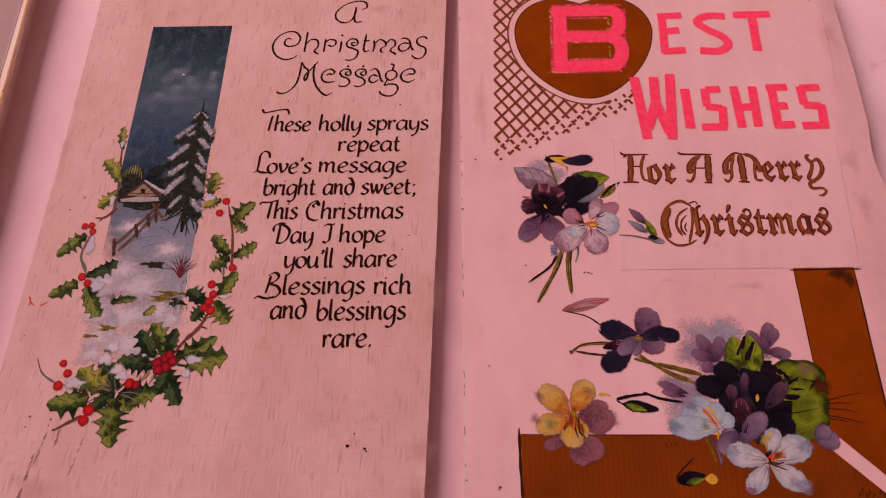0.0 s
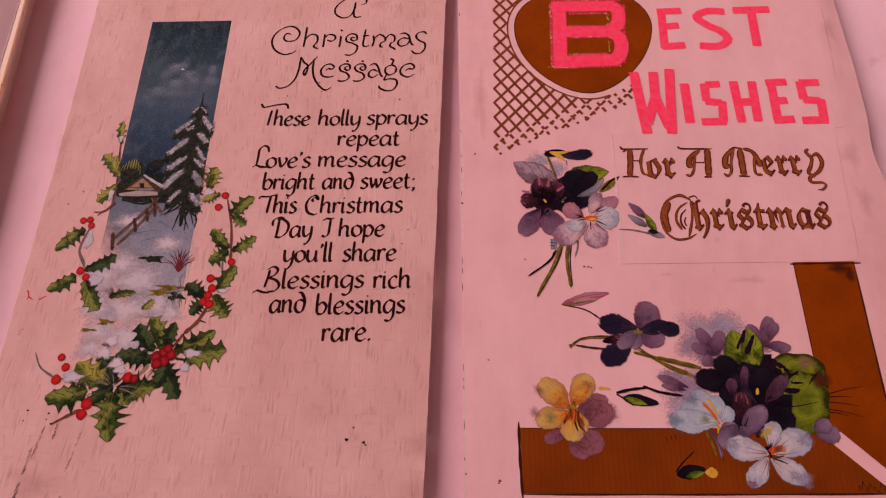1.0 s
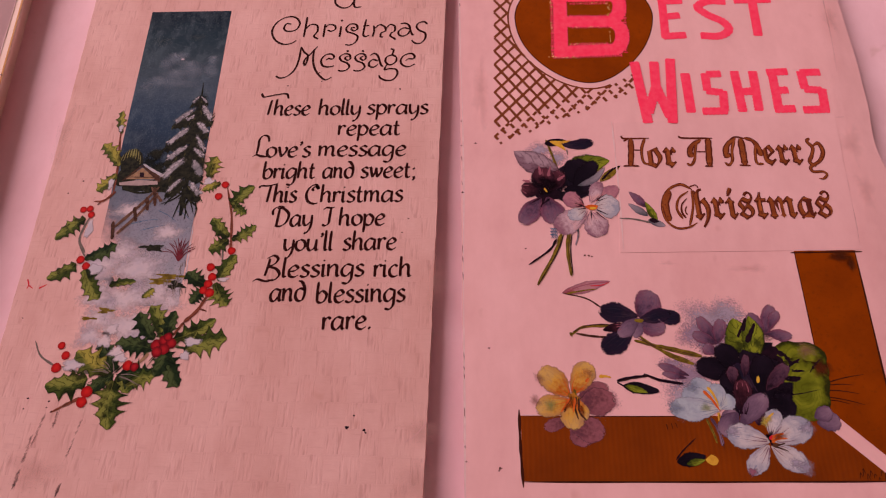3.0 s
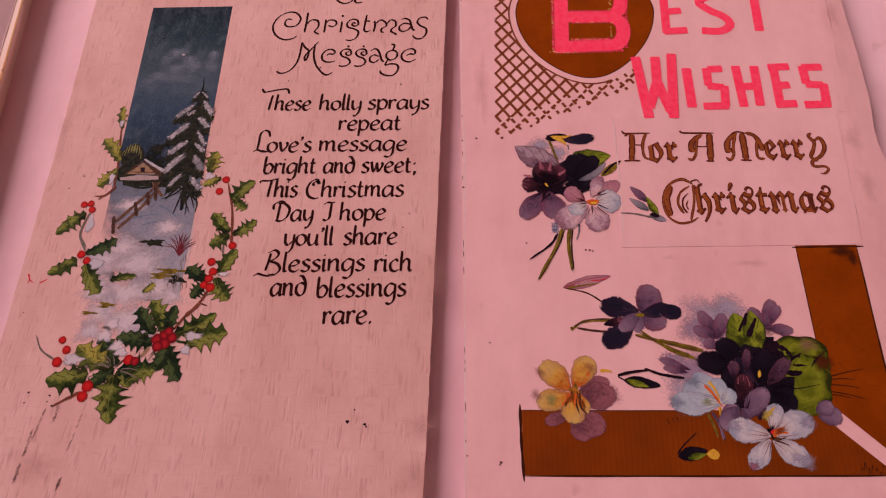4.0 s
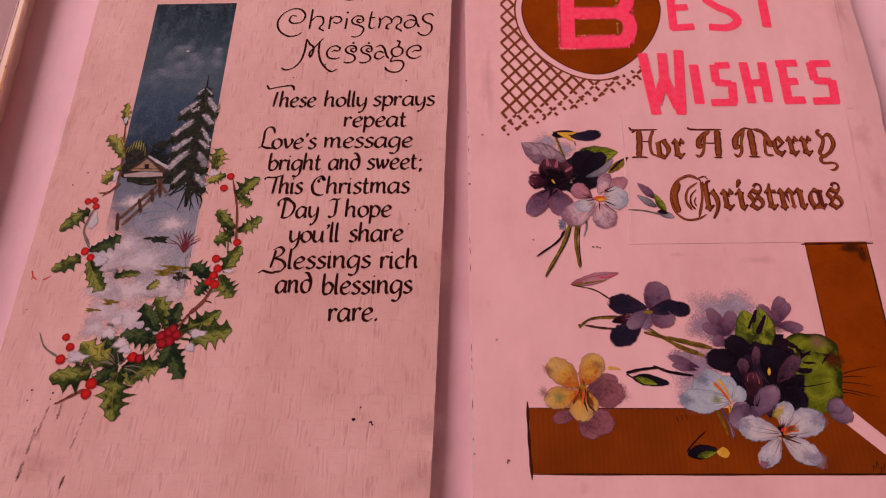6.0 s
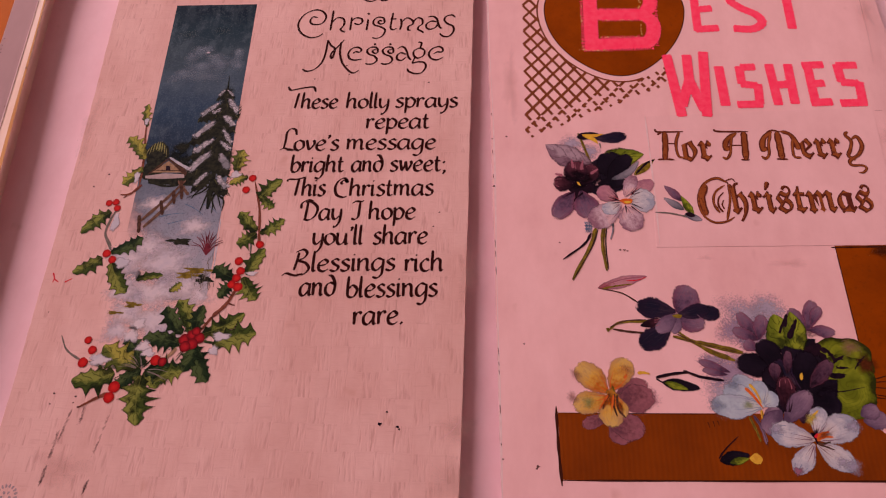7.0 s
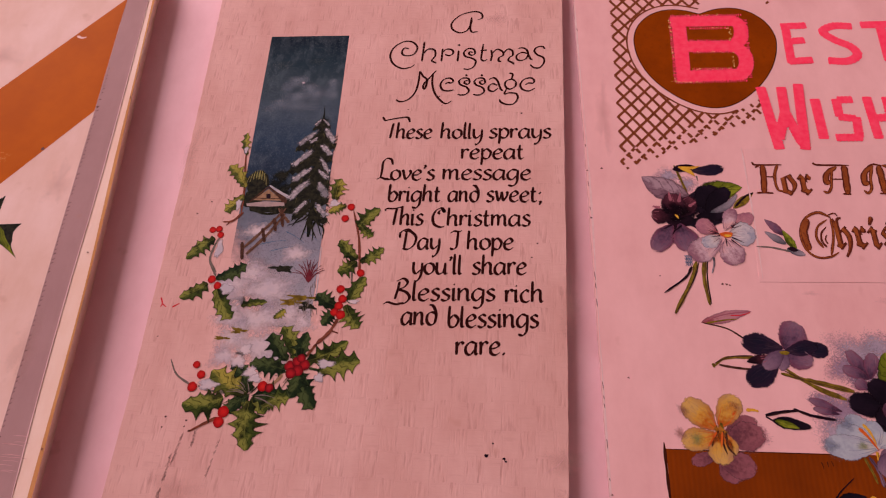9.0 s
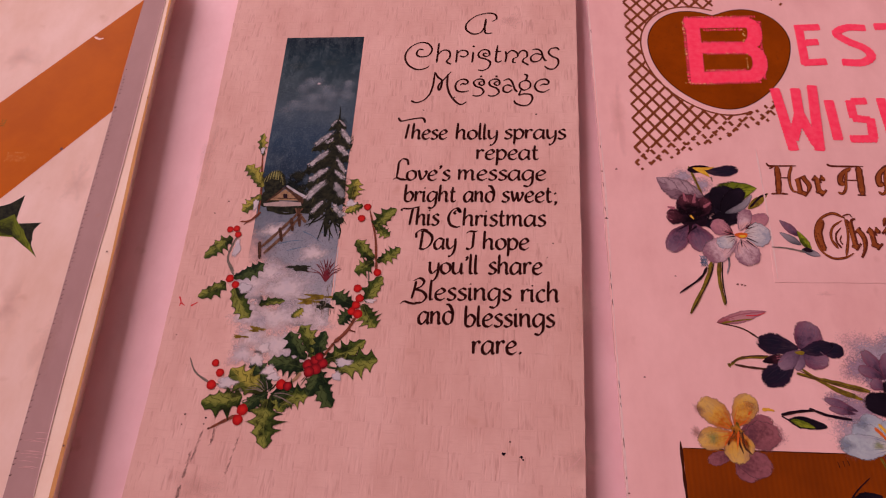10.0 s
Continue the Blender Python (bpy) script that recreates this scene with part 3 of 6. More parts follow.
def wall(name, lo, hi, mat=plaster):
    bm = bmesh.new()
    box(bm, lo, hi)
    return thing(name, bm, mat, [(a + b) / 2 for a, b in zip(lo, hi)], "", "", "structure")


wall("floor", (-1150, -3000, -850), (2500, 3500, -750), boards)
wall("ceiling", (-1150, -3000, 2450), (2500, 3500, 2550))
wall("wall_north", (-1150, 3500, -850), (2500, 3600, 2550))
wall("wall_south", (-1150, -3100, -850), (2500, -3000, 2550))
wall("wall_east", (2500, -3100, -850), (2600, 3600, 2550))
bm = bmesh.new()
box(bm, (-1150, -3000, -750), (-1050, 3500, 100))
box(bm, (-1150, -3000, 2100), (-1050, 3500, 2450))
box(bm, (-1150, -3000, 100), (-1050, 500, 2100))
box(bm, (-1150, 1900, 100), (-1050, 3500, 2100))
thing("wall_west", bm, plaster, (-1100, 0, 500), "", "", "structure")
window = thing("window_1", bmesh.new(), white_frame, (-1100, 1200, 1100), "", "", "structure")
for lo, hi in (((-1130, 500, 100), (-1070, 550, 2100)), ((-1130, 1850, 100), (-1070, 1900, 2100)), ((-1130, 550, 100), (-1070, 1850, 150)), ((-1130, 550, 2050), (-1070, 1850, 2100)), ((-1125, 1180, 150), (-1075, 1220, 2050))):
    bm = bmesh.new()
    box(bm, lo, hi)
    part("window_frame", bm, white_frame, window)

TOUCH.update({
    "maroon_petal": ((dark_ink, "vein", 7), (rose_line, "rim", 3)), "plum_petal": ((plum_line, "rim", 3),), "blush_petal": ((plum_line, "vein", 4),),
    "rose_petal": ((dark_ink, "vein", 5),), "pearl_petal": ((plum_line, "vein", 4), (slate_line, "rim", 3)), "ice_petal": ((slate_line, "vein", 4),),
    "amber_petal": ((orange_ink, "vein", 3),)})

# ---- card with the winter picture and the verse ----
rng = random.Random(3)
bm = slab(bmesh.new(), [(-88.6, -74.35), (-88.4, -60.0), (-88.35, -43.7), (-88.9, -12.4), (-89.6, 17.7), (-91.1, 55.0), (-92.0, 77.22), (-0.22, 74.98), (-1.21, -10.11), (-1.85, -52.0), (-2.36, -69.02)], TOP - 0.8, TOP, rng, 0.07, 2.0, 0.12)
verse_card = thing("greeting_card", bm, linen, (*(-36.41, -11.81), 0), "pale linen-textured card with snow picture, holly sprays and black verse", "card", group="cards on the table")
VC = verse_card
# Added, unseen block: lifts the face so its shadow spans the gap.
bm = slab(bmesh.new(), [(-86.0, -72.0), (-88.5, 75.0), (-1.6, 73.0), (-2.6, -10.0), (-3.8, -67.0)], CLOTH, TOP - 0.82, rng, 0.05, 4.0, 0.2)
part("under_block", bm, toned_worn_edge, VC, "added unseen block under the card's face, lifting it off the cloth")

picture = panel("winter_picture", [(-75.28, 50.38), (-54.83, 50.59), (-53.67, -27.87), (-73.03, -28.46)], winter, 1, VC, "printed night sky and snowy field")
for at, rx, ry in (((-66.6, 35.2), 3.4, 2.5), ((-64.6, 36.2), 2.2, 1.7), ((-68.4, 33.6), 2.4, 1.8), ((-62.4, 32.6), 3.6, 2.8), ((-60.8, 31.0), 2.8, 2.4), ((-65.8, 30.4), 4.6, 2.6), ((-69.4, 28.6), 3.6, 1.9), ((-64.0, 28.0), 6.2, 2.0), ((-71.8, 27.2), 2.0, 1.2),
                   ((-57.0, 34.6), 2.2, 2.4), ((-56.6, 31.6), 2.0, 2.6), ((-58.0, 32.2), 1.8, 2.0), ((-70.6, 41.0), 3.4, 2.0), ((-62.0, 42.0), 3.0, 1.6)):
    blob("cloud", at, rx * 1.15, ry * 1.15, cloud if at[1] < 40 else faint_cloud, 2, picture, rough=0.07)
for at, rx, ry in (((-66.4, 36.2), 2.4, 1.5), ((-62.6, 34.0), 2.6, 1.5), ((-65.4, 31.4), 2.6, 1.3), ((-60.4, 32.0), 1.6, 1.2), ((-57.0, 35.8), 1.5, 1.0), ((-68.6, 34.6), 1.4, 0.9), ((-69.6, 29.6), 2.0, 0.8)):
    blob("cloud_crest", at, rx, ry, cloud_light, 2.4, picture, rough=0.09)
stroke("picture_edge", [(-53.74, -9.76), (-53.38, -18.94), (-52.76, -29.40)], 0.22, 0.35, snow_cap, 3, picture, wob=0.3)
blob("moon_glow", (-64.62, 35.23), 0.75, 0.5, snow, 3, picture)

# bush and cottage
blob("bush", (-70.90, 5.92), 2.5, 3.6, fir_ink, 2, picture, rough=0.08)
blob("bush", (-71.45, 1.91), 2.2, 2.2, fir_ink, 2.1, picture, rough=0.1)
blob("bush_crown", (-70.96, 8.33), 2.0, 1.7, bush_wash, 3, picture, rough=0.06)
bush = Vector((-71.18, 8.79))
for k in range(15):
    q = bush + Vector((0.27 * (k - 7), 0.9 - 0.035 * (k - 7) ** 2))
    stroke("bush_twig", [q, q + Vector((0.05 * (k - 7), -1.2 - 0.3 * (k % 3))), q + Vector((0.06 * (k - 7), -2.4))], 0.16, 0.1, fir_ink if k % 2 else bush_light, 3.4, picture, per=3)


def patch(name, corners, mat, layer, parent, label=""):
    c = [Vector(q) for q in corners]
    bm = bmesh.new()
    fan(bm, sum(c, Vector((0, 0))) / len(c), c, z_next(layer))
    return part(name, bm, mat, parent, label)


patch("cottage_wall", [(-72.16, 1.05), (-61.75, 1.66), (-61.33, -1.72), (-71.39, -1.20)], fir_ink, 2, picture)
patch("roof", [(-68.20, 5.38), (-61.86, 2.22), (-62.29, 0.52), (-64.20, 1.08)], wood_ink, 4, picture)
patch("gable", [(-68.03, 4.62), (-64.31, 1.65), (-71.26, 1.63)], tan_ink, 5, picture, "lit tan gable")
stroke("barge_board", [(-71.93, 1.17), (-68.16, 5.20)], 0.35, 0.35, wood_ink, 6, picture)
stroke("barge_board", [(-68.16, 5.20), (-63.95, 1.36)], 0.35, 0.35, wood_ink, 6, picture)
stroke("gable_beam", [(-70.61, 2.20), (-64.66, 2.10)], 0.2, 0.2, wood_ink, 6, picture)
patch("gable_window", [(-68.38, 3.35), (-67.40, 3.35), (-67.16, 2.21), (-68.14, 2.21)], dark_ink, 7, picture)
patch("eave_snow", [(-72.6, 0.75), (-68.38, 1.41), (-63.91, 1.19), (-63.60, 0.30), (-68.03, 0.0), (-72.3, 0.1)], eave_white, 6, picture)
stroke("roof_snow", [(-67.97, 5.55), (-64.98, 3.65), (-62.09, 2.11)], 0.5, 0.7, snow_solid, 6, picture)
stroke("eave_shadow", [(-71.52, -0.64), (-67.69, -1.75), (-64.66, -1.62)], 0.7, 0.4, fir_ink, 4, picture)

# fence
for a, b, c in (((-63.14, -0.33), (-66.91, -5.34), (-71.27, -10.50)), ((-63.11, -1.73), (-66.31, -6.97), (-70.22, -11.81)), ((-64.93, -0.34), (-62.88, -2.84), (-61.90, -3.94))):
    stroke("fence_rail", [a, b, c], 0.55, 0.75, rail_ink, 6, picture)
for a, b in (((-64.16, -0.33), (-63.19, -5.05)), ((-67.67, -5.34), (-66.65, -8.86)), ((-71.65, -8.89), (-70.91, -13.13)), ((-65.42, -2.85), (-64.62, -6.15))):
    stroke("fence_post", [a, b], 0.8, 0.7, wood_ink, 6, picture)
for a, b in (((-67.53, -9.40), (-61.77, -8.30)), ((-71.27, -6.18), (-67.33, -3.42)), ((-62.21, -6.13), (-57.69, -8.81)), ((-65.19, -10.99), (-58.53, -9.61)), ((-58.21, -6.11), (-54.81, -8.25))):
    stroke("snow_furrow", [a, Vector(a).lerp(Vector(b), 0.5) + Vector((0, 0.25)), b], 0.2, 0.1, blue_ink, 2, picture)

# fir tree laden with snow
BACK = ((-64.57, 4.50), (-62.36, 3.06), (-66.80, 5.97), (-61.44, 5.43), (-62.93, 1.01), (-61.24, 0.16), (-65.69, 7.93))
TRUNK = [(-58.15, 28.28), (-57.83, 22.13), (-57.95, 14.62), (-57.44, 5.78), (-57.20, -1.78), (-57.10, -7.37)]
stroke("fir_trunk", TRUNK, 0.25, 1.3, fir_ink, 6.2, picture)
for pts in (((-57.52, -2.21), (-58.16, -5.45), (-58.73, -8.22)), ((-57.30, -3.62), (-56.18, -5.97), (-56.06, -8.44)), ((-57.20, -1.78), (-55.46, -4.01), (-54.26, -7.04)), ((-57.29, -1.21), (-59.15, -3.23), (-62.23, -4.68)), ((-57.29, -0.35), (-54.62, -2.87), (-53.92, -5.93)), ((-56.03, -3.60), (-56.39, -5.42), (-55.16, -7.74)), ((-55.21, -4.01), (-53.87, -5.38), (-53.89, -7.86)), ((-58.86, -1.81), (-60.38, -3.53), (-61.16, -4.94))):
    stroke("fir_root", pts, 0.5, 0.15, fir_ink, 6, picture, per=5)
fr = random.Random(21)
blob("fir_shade", TRUNK[2], 3.4, 7.0, fir_wash, 5, picture, turn=4)
blob("fir_shade", TRUNK[3], 4.6, 7.0, fir_wash, 5, picture, turn=6)
for q in BACK:
    blob("far_wood", q, 2.6, 2.2, fir_wash, 2.2, picture, rough=0.14)
blob("fir_shade", TRUNK[1], 2.0, 4.0, fir_wash, 5, picture)
BOUGHS = (((-58.11, 24.10), (-59.72, 21.96), 2.0),
          ((-58.09, 23.94), (-56.03, 21.97), 1.8),
          ((-57.80, 20.99), (-63.31, 16.16), 3.6),
          ((-57.89, 21.64), (-54.11, 16.84), 4.4),
          ((-57.97, 18.41), (-60.49, 17.12), 2.6),
          ((-57.87, 15.87), (-64.06, 10.08), 4.0),
          ((-58.14, 16.82), (-54.57, 13.40), 4.2),
          ((-57.64, 13.37), (-54.53, 8.35), 3.6),
          ((-57.89, 10.60), (-63.14, 6.16), 4.2),
          ((-57.78, 9.83), (-54.34, 7.00), 3.2),
          ((-58.05, 7.26), (-63.24, 1.29), 5.0),
          ((-57.44, 6.67), (-54.03, 2.00), 4.6),
          ((-58.05, 2.09), (-61.37, -2.13), 3.2),
          ((-57.21, 0.80), (-53.47, -2.85), 4.0))
for i, (root, end, wide) in enumerate(BOUGHS):
    a, b = Vector(root), Vector(end)
    s = -1 if b.x < a.x else 1
    low = Vector((0.1 * s, -0.22 * wide))
    blade("fir_bough", a + low, b + low * 0.8, wide * 1.15, fir_ink, 6, picture, "holly", -s * 0.10, 7)
    for k in range(16):
        q = a.lerp(b, fr.uniform(0.05, 1.0)) + low * fr.uniform(0.2, 1.3)
        stroke("fir_needles", [q, q + Vector((s * fr.uniform(0.1, 0.9), -fr.uniform(0.5, 1.5)))], 0.34, 0.1, fir_ink if k % 4 else fir_olive, 6.4, picture, per=2)
    up = Vector((0, 0.14 * wide))
    mid, long = a.lerp(b, 0.55) + up, (b - a).length
    lean = math.degrees(math.atan2(b.y - a.y, b.x - a.x))
    blob("snow_load", mid, long * 0.5, wide * 0.25, snow_load, 7, picture, turn=lean, rough=0.09)
    blob("snow_load", a.lerp(b, 0.75) + up * 0.7, long * 0.28, wide * 0.24, snow_load, 7.1, picture, turn=lean - s * 12, rough=0.1)
    for k in range(4):
        q = a.lerp(b, 0.3 + 0.2 * k) + up * 1.3 + Vector((fr.uniform(-0.3, 0.3), fr.uniform(-0.2, 0.3)))
        blob("snow_crest", q, wide * fr.uniform(0.15, 0.26), wide * fr.uniform(0.10, 0.16), snow_crest, 7.2, picture, turn=-s * 35, rough=0.12, n=18)
    for k in range(14):
        q = a.lerp(b, fr.uniform(0.0, 0.95)) + Vector((0, fr.uniform(-0.45, -0.1) * wide))
        stroke("fir_twig", [q, q + Vector((s * fr.uniform(0.2, 0.8), -fr.uniform(0.3, 0.9)))], 0.24, 0.08, fir_ink, 7.4, picture, per=2)

# snow drifts running off the picture on to the paper
for at, rx, ry in (((-68.25, -16.64), 8.5, 4.2), ((-71.37, -19.48), 6.0, 5.0), ((-63.74, -19.97), 9.0, 5.0), ((-58.89, -25.39), 6.0, 5.0), ((-64.95, -26.53), 9.0, 5.0), ((-71.38, -26.06), 5.5, 4.0),
                   ((-68.66, -30.80), 6.0, 5.0), ((-63.65, -32.30), 7.5, 5.0), ((-60.12, -34.30), 4.5, 3.4), ((-70.36, -34.44), 4.0, 3.2), ((-55.95, -26.96), 4.5, 4.6), ((-68.75, -6.17), 5.5, 2.6), ((-59.15, -11.47), 5.0, 3.0)):
    blob("snow_drift", at, rx, ry, snow, 2.5, VC, rough=0.14)
for at, rx, ry in (((-66.30, -33.10), 1.7, 1.4), ((-67.29, -35.42), 1.8, 1.6), ((-64.22, -37.64), 1.7, 1.3), ((-63.18, -38.87), 1.5, 1.0), ((-72.40, -40.49), 2.2, 1.1), ((-50.32, -38.18), 1.0, 1.0), ((-49.21, -35.42), 1.9, 0.9),
                   ((-72.84, -20.05), 1.6, 1.2), ((-45.31, -22.11), 1.4, 0.6), ((-52.19, 1.12), 1.4, 0.9), ((-76.51, -10.53), 0.8, 2.4), ((-74.34, 0.48), 0.7, 1.6), ((-75.39, 15.24), 0.5, 1.0)):
    blob("snow_cap", at, rx * 1.25, ry * 1.25, snow_cap, 8, VC, rough=0.16, n=24)

# shrub and tufts in the snow
for a in range(9):
    e = Vector((-55.45, -18.11)) + Vector((-3.6 + 0.85 * a, 5.6 - 0.16 * (a - 4) ** 2))
    m0 = Vector((-55.45, -18.11)).lerp(e, 0.5) + Vector((0.3 * (4 - a) * 0.2, 0.5))
    stroke("shrub_twig", [(-55.45, -18.11), m0, e], 0.34, 0.1, shrub_ink, 5, picture, per=4)
    stroke("shrub_twig", [m0, e + Vector((0.8 if a % 2 else -0.8, -0.7))], 0.2, 0.08, shrub_ink, 5, picture, per=3)
for at, rx, ry, mat in (((-61.84, -14.99), 2.0, 0.7, fir_ink), ((-60.69, -15.32), 1.2, 0.5, fir_ink), ((-58.39, -22.67), 2.2, 0.6, olive_ink), ((-56.49, -21.56), 2.6, 0.6, olive_ink), ((-54.96, -23.46), 1.6, 0.8, fir_ink), ((-68.54, -29.12), 1.4, 0.6, olive_ink), ((-71.77, -30.84), 1.6, 0.3, olive_ink)):
    blob("grass_tuft", at, rx, ry, mat, 4, VC, rough=0.3)
tr = random.Random(5)
for at in ((-55.17, -22.91), (-56.70, -23.20), (-54.38, -24.26), (-55.75, -25.36), (-53.30, -25.86), (-54.16, -19.88), (-53.48, -22.08)):
    for k in range(4):
        a = Vector(at) + Vector((tr.uniform(-0.8, 0.8), tr.uniform(-0.8, 0.8)))
        stroke("dry_stalk", [a, a + Vector((tr.uniform(-0.5, 0.5), tr.uniform(0.6, 1.7)))], 0.2, 0.08, grey_twig, 5, VC, per=2)

# holly: twigs, leaves, berries
for pts, w0, w1, mat in (([(-75.56, 18.34), (-74.96, 12.19), (-73.89, 5.66), (-73.31, -1.77)], 0.3, 0.6, twig_ink), ([(-72.76, -1.49), (-74.89, -3.73), (-77.11, -4.01)], 0.7, 0.3, twig_ink),
                         ([(-75.03, -3.56), (-76.14, -4.84)], 0.4, 0.2, twig_ink), ([(-76.82, -7.85), (-77.41, -8.93), (-78.09, -13.19), (-76.06, -16.29)], 0.3, 0.6, grey_twig),
                         ([(-47.71, -0.55), (-45.86, -6.86), (-45.04, -12.42), (-44.67, -16.04)], 0.45, 0.55, twig_ink), ([(-47.65, -25.00), (-49.39, -28.74), (-51.74, -31.37)], 0.5, 0.9, twig_ink),
                         ([(-49.34, -28.47), (-47.54, -28.98)], 0.4, 0.2, twig_ink), ([(-46.58, -13.61), (-46.15, -17.58)], 0.3, 0.4, grey_twig), ([(-81.40, -35.61), (-79.52, -38.61), (-76.16, -40.64)], 0.22, 0.5, grey_twig),
                         ([(-74.60, -40.77), (-71.58, -41.70), (-64.98, -41.94)], 0.3, 0.7, grey_twig), ([(-74.44, -49.70), (-71.89, -48.17), (-69.27, -46.80)], 0.3, 0.75, twig_ink), ([(-57.73, -37.89), (-58.80, -39.30), (-60.09, -40.30)], 0.8, 0.5, tan_ink),
                         ([(-48.94, -36.92), (-52.56, -36.47)], 0.4, 0.5, holly_dark), ([(-78.15, -12.97), (-77.36, -14.99), (-75.81, -17.27)], 0.3, 0.4, grey_twig), ([(-53.50, -34.21), (-51.74, -31.37)], 0.5, 0.6, twig_ink)):
    stroke("twig", pts, w0, w1, mat, 6, VC)
LEAVES = (((-74.93, 13.71), (-75.90, 20.10), 2.3, 0), ((-73.57, 4.96), (-78.48, 10.86), 4.2, 0), ((-73.65, 3.05), (-77.25, -1.34), 4.0, 0), ((-77.92, -8.28), (-83.38, -13.33), 4.2, 1),
          ((-52.16, 1.80), (-51.38, 7.57), 4.2, 0), ((-49.40, 0.56), (-53.31, -1.24), 2.8, 0), ((-46.17, -4.85), (-41.72, -0.08), 4.4, 1), ((-46.08, -3.87), (-42.64, -6.84), 3.0, 1), ((-45.48, -12.43), (-49.75, -7.96), 4.2, 1),
          ((-44.91, -12.94), (-40.02, -9.65), 3.4, 1), ((-45.54, -12.95), (-49.46, -15.46), 4.0, 1))
LEAVES += (((-75.86, -17.72), (-69.62, -14.24), 3.8, 2), ((-77.35, -18.86), (-82.82, -22.26), 4.2, 1), ((-75.10, -20.08), (-70.51, -26.59), 5.0, 1), ((-69.01, -23.77), (-63.57, -22.73), 2.4, 1), ((-61.60, -26.22), (-59.39, -24.21), 2.2, 0),
           ((-48.53, -23.23), (-53.08, -20.53), 4.4, 2), ((-48.71, -24.31), (-51.18, -27.44), 3.6, 2), ((-46.02, -22.55), (-43.22, -16.54), 4.6, 1), ((-46.66, -22.83), (-43.46, -27.77), 4.6, 1))
LEAVES += (((-57.16, -35.02), (-61.28, -29.40), 4.4, 2), ((-55.18, -34.74), (-59.28, -28.06), 4.6, 1), ((-54.47, -34.48), (-53.88, -29.05), 4.2, 2), ((-53.25, -34.97), (-45.36, -30.62), 4.6, 1), ((-50.64, -37.29), (-42.46, -34.67), 5.6, 1),
           ((-57.25, -37.04), (-64.82, -36.14), 5.0, 2), ((-64.28, -41.73), (-72.23, -37.60), 6.0, 0), ((-63.82, -41.58), (-68.37, -35.84), 5.4, 2), ((-68.85, -42.97), (-76.95, -44.55), 6.0, 1), ((-63.80, -42.31), (-67.78, -45.83), 4.2, 2))
LEAVES += (((-63.09, -42.54), (-60.04, -45.70), 4.6, 1), ((-62.90, -42.30), (-55.31, -41.59), 5.2, 2), ((-60.97, -44.19), (-55.44, -42.18), 4.0, 1), ((-54.41, -37.35), (-50.46, -44.31), 5.4, 2), ((-54.73, -37.75), (-55.64, -42.42), 4.6, 2), ((-63.40, -43.37), (-62.37, -52.61), 6.6, 1))
for i, (a, b, w, k) in enumerate(LEAVES):
    blade("holly_leaf", a, b, w, (holly_dull, holly, holly_dark)[k], 6.5 + 0.05 * (i % 9), VC, "holly", 0.06 * (-1) ** i, 4 + (i % 2))
hr = random.Random(8)
for i in range(26):
    a = Vector((-63.70, -42.07))
    e = a + Vector((hr.uniform(-5.5, 6.0), hr.uniform(-4.0, 3.0)))
    stroke("leaf_vein", [a.lerp(e, 0.25), a.lerp(e, 0.6) + Vector((0, 0.3)), e], 0.3, 0.08, holly_dark if i % 3 else grey_twig, 7.2, VC, per=3)
for i in range(16):
    a = Vector((-54.88, -36.25))
    e = a + Vector((hr.uniform(-4.5, 4.5), hr.uniform(-6.5, 6.5)))
    stroke("leaf_vein", [a.lerp(e, 0.35), e], 0.28, 0.08, holly_dark, 7.2, VC, per=3)
for at, r in (((-78.99, -6.06), 0.85), ((-77.52, -5.83), 0.85), ((-76.91, -7.30), 0.85), ((-48.35, 0.29), 0.95), ((-49.39, -2.62), 0.95), ((-44.44, -15.62), 0.95), ((-76.61, -17.95), 1.0), ((-75.07, -19.35), 0.95), ((-48.29, -19.38), 1.0),
              ((-47.61, -21.58), 1.0), ((-48.19, -23.11), 1.0), ((-48.94, -24.53), 0.95), ((-47.59, -25.05), 1.1), ((-75.73, -36.55), 0.85), ((-74.38, -38.53), 0.95), ((-75.65, -41.03), 1.1), ((-61.33, -40.37), 1.15), ((-68.28, -45.65), 1.25), ((-68.86, -47.64), 1.15)):
    blob("holly_berry", at, r * 0.9, r * 0.9, berry, 9, VC, rough=0.03, n=18)
for at, r in (((-56.42, -36.17), 1.15), ((-55.08, -35.25), 1.1), ((-53.54, -35.83), 1.1), ((-54.78, -37.00), 1.15), ((-56.08, -37.57), 1.1), ((-54.37, -34.48), 0.9), ((-59.96, -40.64), 0.9)):
    blob("holly_berry", at, r, r, berry_deep, 9, VC, rough=0.03, n=18)

def styled(text, lower):
    """The same small letters in the built-in font's black-letter cut."""
    return "".join(chr(lower + ord(ch) - 97) for ch in text)


# verse in pen letters: each glyph is a few strokes of a broad nib, in units of the small letters' height
PEN = {}


def glyph(ch, wide, *lines):
    PEN[ch] = (wide, lines)


glyph("a", 1.0, ((0.78, 0.9), (0.42, 1.0), (0.1, 0.62), (0.12, 0.14), (0.4, 0.0), (0.74, 0.42)), ((0.82, 0.98), (0.76, 0.3), (0.82, 0.03), (0.97, 0.1)))
glyph("b", 0.9, ((0.14, 1.72), (0.1, 0.8), (0.12, 0.06)), ((0.12, 0.6), (0.46, 0.98), (0.8, 0.64), (0.62, 0.1), (0.34, -0.02), (0.12, 0.1)))
glyph("c", 0.8, ((0.7, 0.86), (0.46, 1.0), (0.12, 0.62), (0.18, 0.12), (0.48, -0.02), (0.74, 0.14)))
